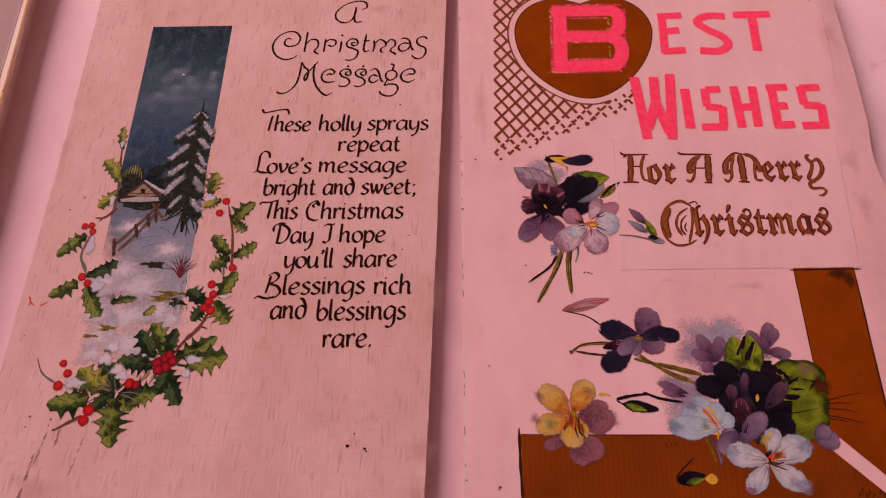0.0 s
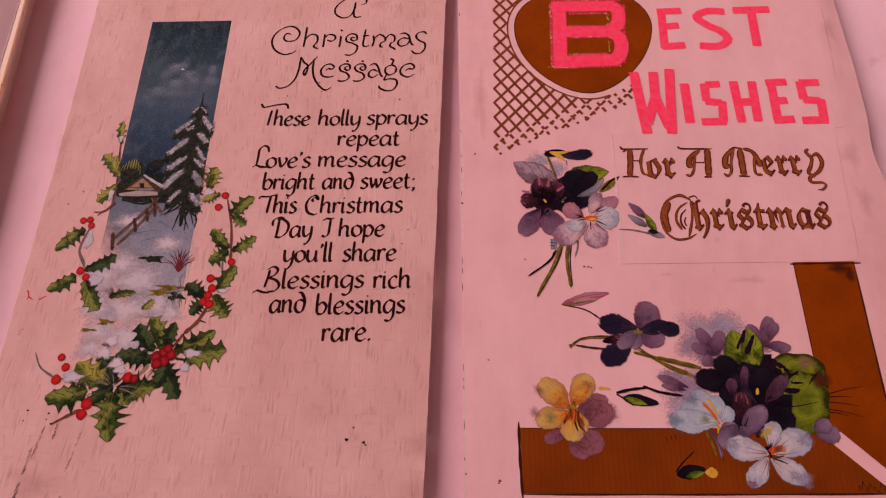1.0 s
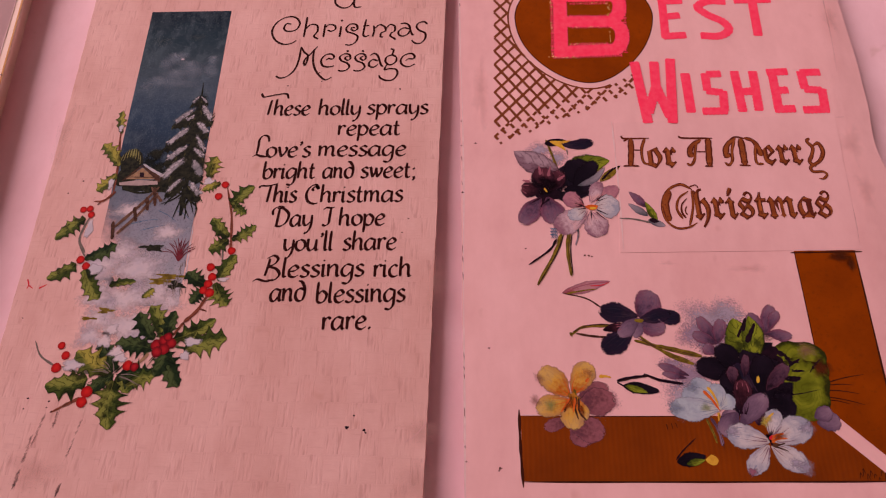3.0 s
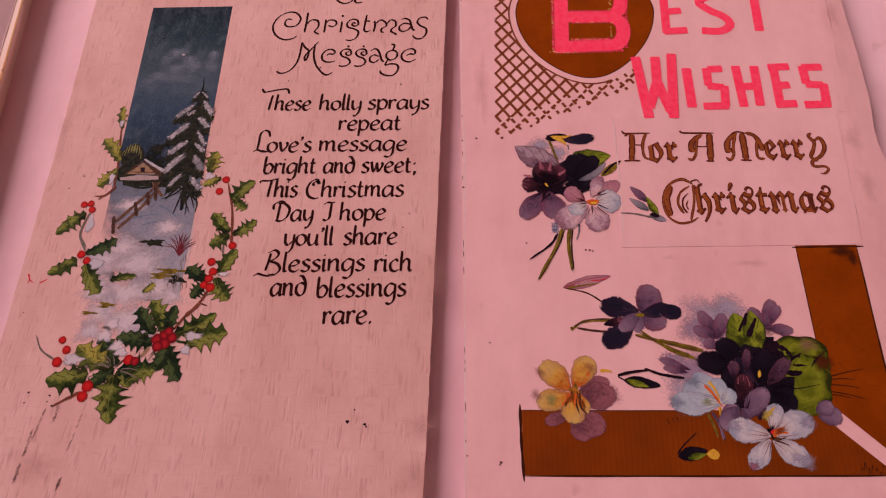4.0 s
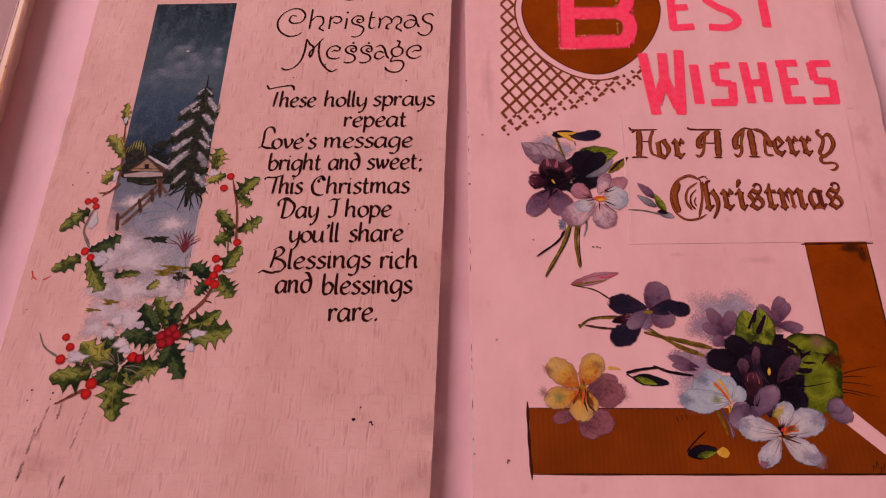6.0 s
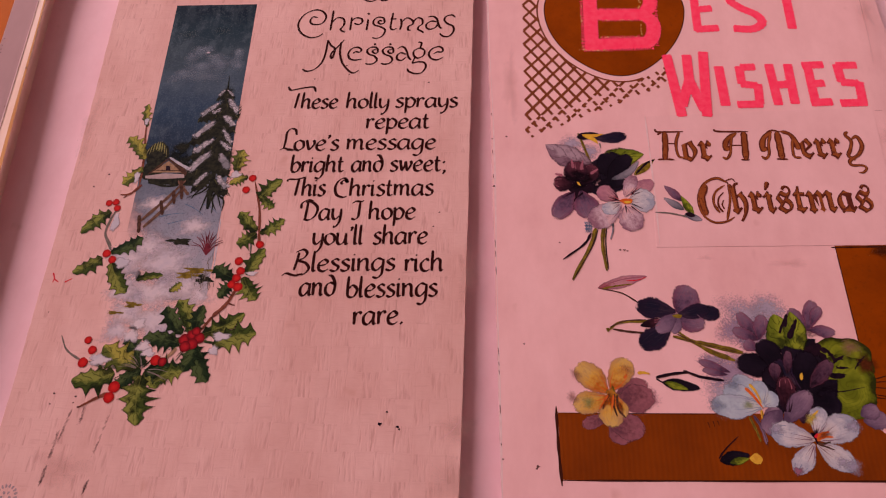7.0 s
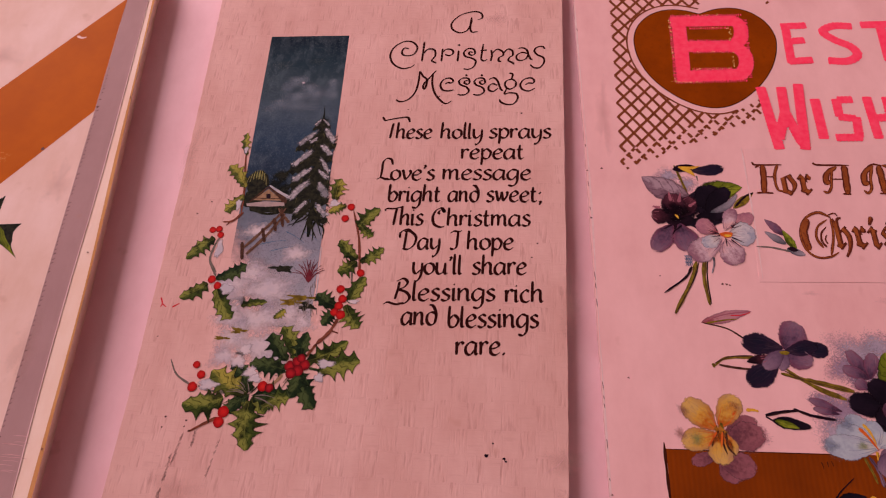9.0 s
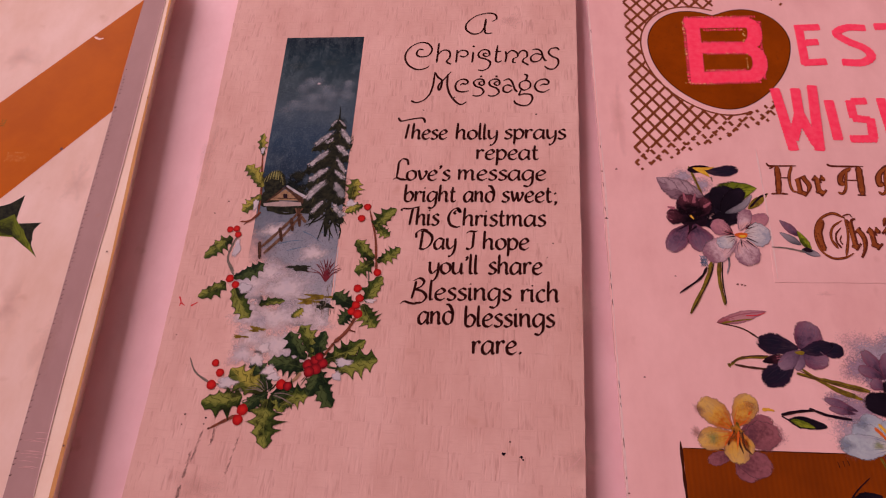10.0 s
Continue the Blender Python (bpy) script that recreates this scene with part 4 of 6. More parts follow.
glyph("d", 1.0, ((0.28, 1.6), (0.58, 1.5), (0.84, 0.9), (0.74, 0.16), (0.4, -0.02), (0.12, 0.3), (0.18, 0.8), (0.5, 1.0), (0.82, 0.84)))
glyph("e", 0.86, ((0.14, 0.46), (0.5, 0.54), (0.72, 0.78), (0.48, 1.0), (0.14, 0.64), (0.16, 0.14), (0.46, -0.02), (0.78, 0.18)))
glyph("g", 0.96, ((0.78, 0.9), (0.42, 1.0), (0.1, 0.62), (0.12, 0.16), (0.4, 0.02), (0.74, 0.42)), ((0.82, 0.98), (0.78, 0.2), (0.72, -0.36), (0.46, -0.74), (0.12, -0.66)))
glyph("h", 0.96, ((0.16, 1.72), (0.12, 0.8), (0.1, 0.0)), ((0.12, 0.56), (0.42, 0.97), (0.68, 0.84), (0.68, 0.3), (0.74, 0.02), (0.92, 0.1)))
glyph("i", 0.42, ((0.04, 0.86), (0.14, 0.96), (0.13, 0.2), (0.2, 0.02), (0.36, 0.1)), ((0.14, 1.32), (0.24, 1.42)))
glyph("l", 0.40, ((0.16, 1.72), (0.12, 0.6), (0.15, 0.06), (0.34, 0.06)))
glyph("m", 1.36, ((0.02, 0.88), (0.1, 0.95), (0.1, 0.0)), ((0.1, 0.56), (0.36, 0.97), (0.57, 0.84), (0.57, 0.0)), ((0.57, 0.56), (0.84, 0.97), (1.06, 0.84), (1.07, 0.22), (1.14, 0.02), (1.3, 0.1)))
glyph("n", 0.95, ((0.02, 0.88), (0.1, 0.95), (0.1, 0.0)), ((0.1, 0.56), (0.42, 0.97), (0.66, 0.84), (0.67, 0.25), (0.74, 0.02), (0.9, 0.1)))
glyph("o", 0.9, ((0.46, 1.0), (0.14, 0.76), (0.12, 0.26), (0.42, 0.0), (0.76, 0.3), (0.74, 0.78), (0.42, 1.0)))
glyph("p", 0.9, ((0.04, 0.9), (0.12, 0.96), (0.13, 0.2), (0.08, -0.74)), ((0.13, 0.64), (0.44, 1.0), (0.78, 0.66), (0.64, 0.12), (0.38, 0.0), (0.14, 0.12)))
glyph("r", 0.68, ((0.02, 0.86), (0.12, 0.95), (0.13, 0.45), (0.12, 0.0)), ((0.13, 0.58), (0.3, 0.9), (0.48, 0.98), (0.62, 0.84)))
glyph("s", 0.72, ((0.64, 0.88), (0.4, 1.0), (0.16, 0.8), (0.32, 0.56), (0.58, 0.36), (0.5, 0.08), (0.26, -0.02), (0.02, 0.1)))
glyph("t", 0.62, ((0.26, 1.42), (0.2, 0.7), (0.22, 0.12), (0.38, 0.0), (0.56, 0.12)), ((0.02, 0.94), (0.5, 0.97)))
glyph("u", 0.95, ((0.02, 0.88), (0.1, 0.95), (0.1, 0.26), (0.3, 0.0), (0.6, 0.22), (0.7, 0.6)), ((0.72, 0.97), (0.7, 0.3), (0.76, 0.02), (0.92, 0.1)))
glyph("v", 0.8, ((0.02, 0.88), (0.12, 0.96), (0.22, 0.5), (0.36, 0.02)), ((0.36, 0.02), (0.66, 0.5), (0.72, 0.8), (0.6, 0.98)))
glyph("w", 1.14, ((0.02, 0.88), (0.1, 0.96), (0.18, 0.5), (0.28, 0.02)), ((0.28, 0.02), (0.5, 0.5), (0.56, 0.95)), ((0.56, 0.95), (0.6, 0.5), (0.7, 0.02)), ((0.7, 0.02), (0.96, 0.5), (1.04, 0.8), (0.94, 0.98)))
glyph("y", 0.88, ((0.02, 0.88), (0.1, 0.95), (0.12, 0.3), (0.34, 0.04), (0.66, 0.36)), ((0.76, 0.97), (0.74, 0.2), (0.62, -0.36), (0.38, -0.74), (0.22, -0.7)))
glyph("T", 0.62, ((0.3, 1.6), (0.2, 0.9), (0.1, 0.0)))
glyph("L", 0.62, ((0.12, 0.1), (0.3, 0.12), (0.6, 0.04)))
glyph("C", 1.16, ((0.62, 1.1), (0.5, 1.28), (0.74, 1.52), (0.98, 1.3), (0.74, 1.7), (0.3, 1.45), (0.06, 0.8), (0.22, 0.12), (0.66, -0.16), (1.0, -0.08)))
glyph("D", 1.25, ((0.3, 1.6), (0.24, 0.8), (0.18, 0.04)), ((0.1, 1.62), (0.62, 1.58), (1.08, 1.1), (0.96, 0.4), (0.5, 0.0), (0.04, 0.04)))
glyph("I", 0.6, ((0.0, 1.42), (0.22, 1.6), (0.52, 1.56), (0.7, 1.66)), ((0.5, 1.56), (0.46, 0.8), (0.42, 0.24), (0.22, 0.0), (0.02, 0.1)))
glyph("B", 1.3, ((0.4, 1.6), (0.3, 0.9), (0.14, 0.1)), ((0.2, 1.66), (0.66, 1.9), (0.96, 1.6), (0.76, 1.16), (0.42, 0.94), (0.9, 0.72), (1.16, 0.24), (0.86, -0.26), (0.4, -0.3)))
glyph("'", 0.3, ((0.12, 1.5), (0.2, 1.36), (0.08, 1.14)))
glyph(";", 0.36, ((0.14, 0.86), (0.22, 0.76)), ((0.18, 0.08), (0.22, -0.1), (0.1, -0.36)))
glyph(".", 0.34, ((0.12, 0.12), (0.22, 0.02)))


def nib_line(bm, pts, z, broad, thin, per=7):
    """A stroke whose width follows a nib held at a slant."""
    line = spline(pts, per)
    n = len(line) - 1

    def half(u):
        i = round(u * n)
        d = (line[min(i + 1, n)] - line[max(i - 1, 0)]).normalized()
        w = (abs(d.x * 0.55 - d.y * 0.83) * broad + thin) / 2 * min(1.0, 0.7 + 3 * u, 0.7 + 3 * (1 - u))
        return w, w
    ribbon(bm, line, half, z)


SMALL = 2.62   # height of the small letters, mm


def penned(text, left, right):
    """A word in pen letters from left to right along its baseline."""
    a, b = Vector(left), Vector(right)
    x = (b - a).normalized()
    y = Vector((-x.y, x.x)) + x * 0.01
    width = sum(PEN[ch][0] for ch in text) - 0.08
    k = (b - a).length / width
    bm = bmesh.new()
    at, z = 0.0, z_next(3)
    for ch in text:
        for j, pts in enumerate(PEN[ch][1]):
            jig = SEED.uniform(-0.03, 0.03)
            nib_line(bm, [a + x * (at + px + jig * 0.4) * k + y * (py if py > 0 else 0.85 * py) * (1 + jig) * SMALL for px, py in pts], z + 0.0006 * j, 0.46, 0.22)
        at += PEN[ch][0]
    part("printed_word", bm, black_ink, VC)


for text, a, b in (("These", (-41.61, 18.81), (-31.54, 18.86)),
                   ("holly", (-29.56, 18.87), (-19.73, 18.92)),
                   ("sprays", (-18.18, 19.09), (-3.97, 19.16)),
                   ("repeat", (-24.55, 13.32), (-10.23, 13.43)),
                   ("Love's", (-42.18, 7.43), (-30.25, 7.56)),
                   ("message", (-28.47, 7.73), (-8.57, 7.94)),
                   ("bright", (-40.34, 1.90), (-28.62, 2.06)),
                   ("and", (-26.87, 2.08), (-19.90, 2.18)),
                   ("sweet;", (-18.41, 2.20), (-6.35, 2.36)),
                   ("This", (-38.75, -4.01), (-32.06, -3.90)),
                   ("Christmas", (-30.08, -4.00), (-8.78, -3.64)),
                   ("Day", (-36.12, -9.81), (-28.00, -9.65)),
                   ("I", (-25.83, -9.61), (-24.02, -9.57)),
                   ("hope", (-22.22, -9.54), (-12.31, -9.34)),
                   ("you'll", (-33.57, -15.53), (-23.02, -15.29)),
                   ("share", (-20.90, -15.24), (-9.55, -14.98)),
                   ("Blessings", (-37.06, -21.55), (-15.93, -21.00)),
                   ("rich", (-13.97, -21.20), (-6.22, -21.00)),
                   ("and", (-34.95, -26.73), (-27.60, -26.52)),
                   ("blessings", (-25.41, -26.94), (-7.14, -26.41)),
                   ("rare.", (-23.62, -32.59), (-13.75, -32.28))):
    penned(text, a, b)
for pts in ([(-43.58, 24.95), (-42.93, 23.97), (-41.87, 24.14), (-39.75, 24.63), (-37.60, 24.80), (-36.95, 23.49)],
             [(-40.60, -0.53), (-40.28, 0.04), (-38.51, 0.07), (-36.55, 0.66)],
             [(-39.99, 11.52), (-40.38, 12.89), (-41.46, 13.19), (-42.27, 12.11), (-42.32, 10.13), (-42.50, 8.03)],
             [(-43.35, 7.57), (-42.37, 8.03), (-41.29, 7.59), (-40.00, 7.61)],
             [(-36.73, -7.13), (-36.72, -5.90), (-35.55, -5.06), (-34.30, -5.31)],
             [(-38.97, -22.47), (-38.08, -21.95), (-36.88, -22.29), (-35.69, -22.38), (-34.80, -21.86)]):
    bm = bmesh.new()
    nib_line(bm, pts, z_next(3.4), 0.42, 0.2)
    part("pen_flourish", bm, black_ink, VC)

# title in fine curling pen letters
for pts in ([(-21.97, 55.46), (-20.79, 56.21), (-21.18, 57.83), (-23.14, 58.31), (-26.25, 57.26), (-28.44, 54.72), (-28.32, 52.49), (-26.43, 51.21), (-24.55, 51.94), (-23.60, 54.33), (-23.50, 56.38)],
            [(-23.50, 56.38), (-23.76, 53.38), (-23.39, 51.48), (-21.77, 51.53)],
            [(-38.98, 46.06), (-40.18, 46.20), (-40.68, 44.79), (-39.74, 43.81), (-37.64, 44.22), (-36.86, 46.35), (-38.20, 48.22), (-40.37, 48.36), (-42.62, 46.71), (-43.56, 43.96), (-42.59, 41.24), (-40.33, 39.73), (-38.24, 40.02), (-37.14, 40.90)],
            [(-35.19, 48.31), (-35.29, 45.11), (-35.43, 41.91)],
            [(-35.36, 44.20), (-34.11, 45.84), (-32.48, 45.58), (-32.17, 43.75), (-32.91, 42.19), (-31.77, 41.29)],
            [(-30.42, 45.99), (-30.48, 43.86), (-30.54, 41.88)],
            [(-30.44, 44.71), (-29.46, 45.79), (-28.03, 45.54), (-27.74, 44.44), (-28.64, 43.72), (-29.74, 44.09)],
            [(-26.38, 45.34), (-26.42, 43.52), (-26.53, 41.85)],
            [(-26.52, 47.36), (-26.12, 46.86)],
            [(-22.83, 44.70), (-23.54, 44.89), (-23.74, 44.23), (-23.02, 43.80), (-22.25, 44.40), (-22.64, 45.73), (-24.05, 45.93), (-25.03, 44.72), (-24.65, 43.51), (-23.22, 42.96), (-22.02, 41.99), (-22.41, 40.22), (-23.76, 39.34), (-24.93, 39.52)],
            [(-20.26, 47.42), (-20.57, 44.38), (-20.65, 42.58), (-20.03, 41.98), (-19.12, 42.45)],
            [(-20.89, 45.29), (-19.35, 45.46)],
            [(-18.27, 45.45), (-18.04, 43.76), (-18.31, 41.97)],
            [(-18.06, 44.36), (-16.79, 45.68), (-15.47, 44.94), (-15.26, 43.74), (-16.26, 43.03), (-16.33, 41.95), (-15.68, 41.77)],
            [(-15.27, 44.22), (-14.23, 45.66), (-13.06, 45.22), (-12.94, 43.72), (-13.72, 43.01), (-13.93, 42.06), (-12.91, 41.34), (-12.63, 40.86)],
            [(-11.58, 45.87), (-10.52, 46.11), (-9.45, 45.37), (-9.02, 43.69), (-8.51, 42.49), (-8.06, 42.49)],
            [(-9.35, 44.29), (-10.73, 44.60), (-11.88, 43.71), (-11.87, 42.52), (-10.94, 42.03), (-9.71, 42.62), (-9.16, 43.81)],
            [(-4.97, 45.75), (-5.65, 46.48), (-7.04, 46.19), (-7.60, 44.99), (-6.82, 43.79), (-5.44, 42.94), (-5.32, 41.29), (-6.37, 39.83), (-7.74, 39.83), (-8.65, 40.72)],
            [(-40.93, 30.01), (-39.64, 29.45), (-37.87, 30.18), (-36.44, 32.16), (-35.83, 35.03), (-35.66, 38.82)],
            [(-35.66, 38.82), (-34.75, 37.23), (-33.80, 36.29), (-33.78, 34.73), (-34.14, 33.30), (-34.55, 33.98), (-34.27, 35.14), (-33.30, 36.46), (-31.62, 38.97)],
            [(-32.36, 38.21), (-32.37, 35.01), (-31.63, 32.15), (-30.12, 29.89), (-28.70, 28.89), (-27.39, 29.67)],
            [(-29.18, 34.71), (-28.62, 35.23), (-27.69, 35.11), (-27.28, 35.86), (-28.24, 36.62), (-29.59, 36.16), (-30.33, 34.72), (-29.87, 33.17), (-28.47, 32.71), (-26.99, 33.05)],
            [(-18.60, 36.11), (-17.48, 36.69), (-16.55, 35.82), (-15.82, 33.53), (-15.21, 32.68)],
            [(-16.51, 34.39), (-17.66, 34.85), (-18.54, 34.11), (-18.51, 32.97), (-17.46, 32.57), (-16.40, 33.48)],
            [(-12.01, 35.51), (-13.15, 36.21), (-14.50, 35.52), (-14.61, 34.10), (-13.56, 33.24), (-12.22, 34.09), (-12.01, 35.51)],
            [(-13.64, 38.12), (-12.86, 37.71), (-13.16, 36.32)],
            [(-14.24, 33.53), (-14.75, 31.84), (-13.54, 32.12), (-11.97, 31.83), (-11.64, 30.43), (-12.60, 28.88), (-14.15, 28.66), (-15.59, 29.33), (-15.96, 30.16)],
            [(-9.84, 34.48), (-9.08, 35.05), (-7.96, 35.04), (-7.74, 35.96), (-8.64, 36.65), (-10.21, 36.08), (-11.01, 34.65), (-10.55, 33.24), (-9.07, 32.67), (-7.51, 33.51)],
            [(-23.75, 35.85), (-24.38, 35.68), (-24.49, 35.10), (-23.79, 34.70), (-23.27, 35.27), (-23.64, 36.42), (-24.88, 36.60), (-25.85, 35.68), (-25.38, 34.53), (-23.98, 33.84), (-23.34, 32.70), (-24.11, 31.68), (-25.23, 31.46), (-26.01, 31.69)],
            [(-24.20, 37.76), (-24.04, 37.18)],
            [(-20.00, 35.83), (-20.64, 35.66), (-20.75, 35.09), (-20.06, 34.68), (-19.53, 35.26), (-19.89, 36.41), (-21.13, 36.59), (-22.10, 35.67), (-21.64, 34.52), (-20.25, 33.83), (-19.63, 32.69), (-20.40, 31.68), (-21.52, 31.45), (-22.30, 31.68)],
            [(-20.44, 37.74), (-20.28, 37.16)]):
    bm = bmesh.new()
    nib_line(bm, pts, z_next(3), 0.28, 0.28, 9)
    part("pen_letter", bm, black_ink, VC)

# accidents on the old card
for pts in ([(-86.87, -22.41), (-86.30, -23.62), (-86.45, -24.60)], [(-86.25, -23.78), (-85.20, -24.48)], [(-83.92, -24.47), (-83.18, -24.02), (-82.45, -23.58)]):
    stroke("red_stain", pts, 0.35, 0.15, red_ink, 2, VC, per=4)
for at, r in (((-16.90, -51.44), 0.42), ((-13.62, -51.88), 0.34), ((-13.30, -52.32), 0.2), ((-15.74, -49.22), 0.18), ((-75.34, -47.57), 0.2), ((-75.51, -48.74), 0.18), ((-74.38, -49.54), 0.22), ((-79.66, -47.06), 0.2), ((-79.99, -49.05), 0.18), ((-83.51, -1.98), 0.2), ((-80.81, 1.14), 0.22),
              ((-63.40, 28.92), 0.2), ((-37.62, 27.20), 0.22), ((-10.73, 26.13), 0.25), ((-30.38, 31.07), 0.2), ((-7.25, -7.80), 0.16), ((-8.44, -11.10), 0.16), ((-29.58, 28.46), 0.15), ((-85.46, -30.91), 0.16), ((-79.72, -47.12), 0.2)):
    blob("speck", at, r, r * 0.8, dark_ink, 2, VC, rough=0.2, n=9)
for a, b in (((-75.58, -50.66), (-76.49, -56.32)), ((-68.05, -51.27), (-69.44, -58.93)), ((-77.54, -60.44), (-77.75, -63.65)), ((-69.24, -62.94), (-69.39, -64.52)), ((-76.93, -54.37), (-77.27, -59.35)), ((-73.10, -49.75), (-73.23, -52.61))):
    n = Vector(b) - Vector(a)
    for k in range(7):
        c = Vector(a) + n * (k + 0.3 * math.sin(5 * k)) / 7
        blob("scuff", c, 0.32, 0.9, dust, 2, VC, turn=-22, rough=0.25, n=14)
for at, rx, ry in (((-2.90, -52.04), 4.5, 3.5), ((-3.60, -60.94), 5.5, 5.0), ((-1.09, -21.76), 2.4, 9.0), ((-74.59, -60.44), 7.0, 4.0), ((-17.33, 55.72), 3.5, 3.0), ((-88.66, 12.32), 2.5, 12.0)):
    blob("dull_patch", at, rx, ry, rub, 1, VC, rough=0.15)
for k in range(18):
    a = Vector((-83.50, -65.62)) + Vector((1.9 * math.cos(0.35 * k), 1.9 * math.sin(0.35 * k)))
    blob("crest", a, 0.36, 0.2, stamp_ink, 2, VC, turn=20 * k, n=12)
for k in range(6):
    a = Vector((-83.50, -65.62)) + Vector((0.8 * math.cos(1.05 * k), 0.8 * math.sin(1.05 * k)))
    blob("crest", a, 0.3, 0.22, stamp_ink, 2, VC, turn=60 * k, n=10)
stroke("corner_crease", [(-1.90, -50.18), (-3.93, -52.57), (-6.28, -54.13)], 0.2, 0.1, crease_dark, 1.5, VC)

# ---- card with the heart, the pink letters and the violets ----
bm = slab(bmesh.new(), [(5.49, -73.54), (2.40, 65.82), (96.6, 64.37), (96.05, 53.14), (96.35, 34.7), (95.85, 19.9), (95.2, 14.7), (95.05, 10.1), (95.7, 5.8), (96.0, 0.99), (93.31, -34.65), (88.80, -71.53)], TOP - 0.8, TOP, rng, 0.08, 2.0, 0.04, lambda q: 0.55 if q.x > 88 else 0.0)
wish_card = thing("greeting_card", bm, smooth, (*(47.03, -11.25), 0), "pale card with gold heart, pink flocked letters and violets", "card", group="cards on the table")
WC = wish_card
# Second slot: rim coloured darker so the window-facing side stays dim.
WC.data.materials.append(toned_worn_edge)
# Same added block under this card, set in from the rim.
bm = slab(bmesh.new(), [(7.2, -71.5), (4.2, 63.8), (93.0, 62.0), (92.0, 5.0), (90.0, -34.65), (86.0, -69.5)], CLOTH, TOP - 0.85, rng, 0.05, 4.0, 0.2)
part("under_block", bm, toned_worn_edge, WC, "added unseen block under the card's face, lifting it off the cloth")
left, right, low, high = Vector((16.91, 50.20)), Vector((50.12, 45.23)), Vector((34.64, 27.79)), Vector((34.14, 60.06))
HC = (left + right) / 2
HA = (right - left).length / 2
HTOP, HLOW = high.y - HC.y, HC.y - low.y


def heart(grow, n=96):
    """The outline of a plump heart, grown outwards by some millimetres."""
    out = []
    for i in range(n):
        t = 2 * math.pi * i / n
        x = HA * math.sin(t)
        y = HTOP * math.cos(t) if math.cos(t) > 0 else HLOW * math.cos(t) * (0.93 + 0.07 * abs(math.cos(t)) ** 6)
        if x > 0 and math.cos(t) < 0:
            x *= 1 - 0.09 * -math.cos(t)
        back = min(t, 2 * math.pi - t)
        y -= 3.4 * math.exp(-(back / 0.42) ** 1.2) if math.cos(t) > 0 else 0
        if math.cos(t) > 0:
            y += 0.9 * math.sin(2 * back)
        p = Vector((x, y))
        out.append(HC + Matrix.Rotation(radians(1.5), 2) @ (p + p.normalized() * grow))
    return out


def within(p, outline):
    hit = False
    for i in range(len(outline)):
        a, b = outline[i - 1], outline[i]
        if (a.y > p.y) != (b.y > p.y) and p.x < a.x + (p.y - a.y) / (b.y - a.y) * (b.x - a.x):
            hit = not hit
    return hit


bm = bmesh.new()
fan(bm, HC, heart(0), z_of(0.6))
part("heart", bm, heart_gold, WC, "brown-gold printed heart")
ring = heart(1.75)
bm = bmesh.new()
ribbon(bm, ring[44:] + ring[:1], lambda u: (0.2, 0.2), z_of(3))
part("heart_outline", bm, lattice_ink, WC)
bm = bmesh.new()
inner = heart(0.02)
ribbon(bm, inner + inner[:1], lambda u: (0.12, 0.12), z_of(1.2))
part("heart_outline", bm, brown_line, WC)

# lattice: two families of slanting bars, ragged towards the flowers
e0, e1 = Vector((11.51, 62.47)), Vector((11.38, 14.24))
f0, f1 = Vector((12.61, 11.3)), Vector((44.00, 25.87))
g0, g1 = Vector((43.63, 62.83)), Vector((60.76, 56.26))
tall = Vector((24.33, 67.89)).y


def lattice_state(p):
    """2 inside the lattice, 1 in its ragged fringe, 0 outside."""
    if p.y > tall or p.x < e0.x + (p.y - e0.y) / (e1.y - e0.y) * (e1.x - e0.x) or within(p, ring):
        return 0
    if p.y > HC.y and p.x > HC.x:
        edge = g0.y + (p.x - g0.x) / (g1.x - g0.x) * (g1.y - g0.y) - 0.6
        return 0 if p.x > g1.x or p.y < edge else 1
    edge = f0.y + (p.x - f0.x) / (f1.x - f0.x) * (f1.y - f0.y)
    if p.x > f1.x or p.y < edge - 0.4:
        return 0
    return 2 if p.y > edge + 4.2 + 0.02 * max(0, 12 - (p.x - f0.x) * 0.4) and p.x < f1.x - 9 else 1


bm = bmesh.new()
lr = random.Random(17)
for fam, slope in ((0, 1.12), (1, -1.36)):
    for k in range(-30, 50):
        start = Vector((e0.x - 0.2, e1.y - 42 + 4.05 * k + 0.5 * fam))
        d = Vector((1, slope)).normalized()
        side = Vector((-d.y, d.x)) * 0.33
        run = None
        cut, solid = 0.0, True
        for s in range(0, 300):
            p = start + d * 0.2 * s
            st = lattice_state(p)
            if s * 0.2 >= cut:
                solid = not solid if st == 1 else True
                cut = s * 0.2 + (lr.uniform(0.8, 1.5) if solid else lr.uniform(0.35, 0.8))
            on = st == 2 or (st == 1 and solid)
            if on and run is None:
                run = p
            if not on and run is not None:
                if (p - run).length > 0.5:
                    j = 1 + 0.15 * lr.uniform(-1, 1)
                    bm.faces.new([bm.verts.new((*q, z_of(2 + 0.4 * fam))) for q in (run - side * j, p - side, p + side, run + side * j)])
                run = None
tagged(part("lattice", bm, lattice_ink, WC, "brown printed trellis bars"), kind="stuff")


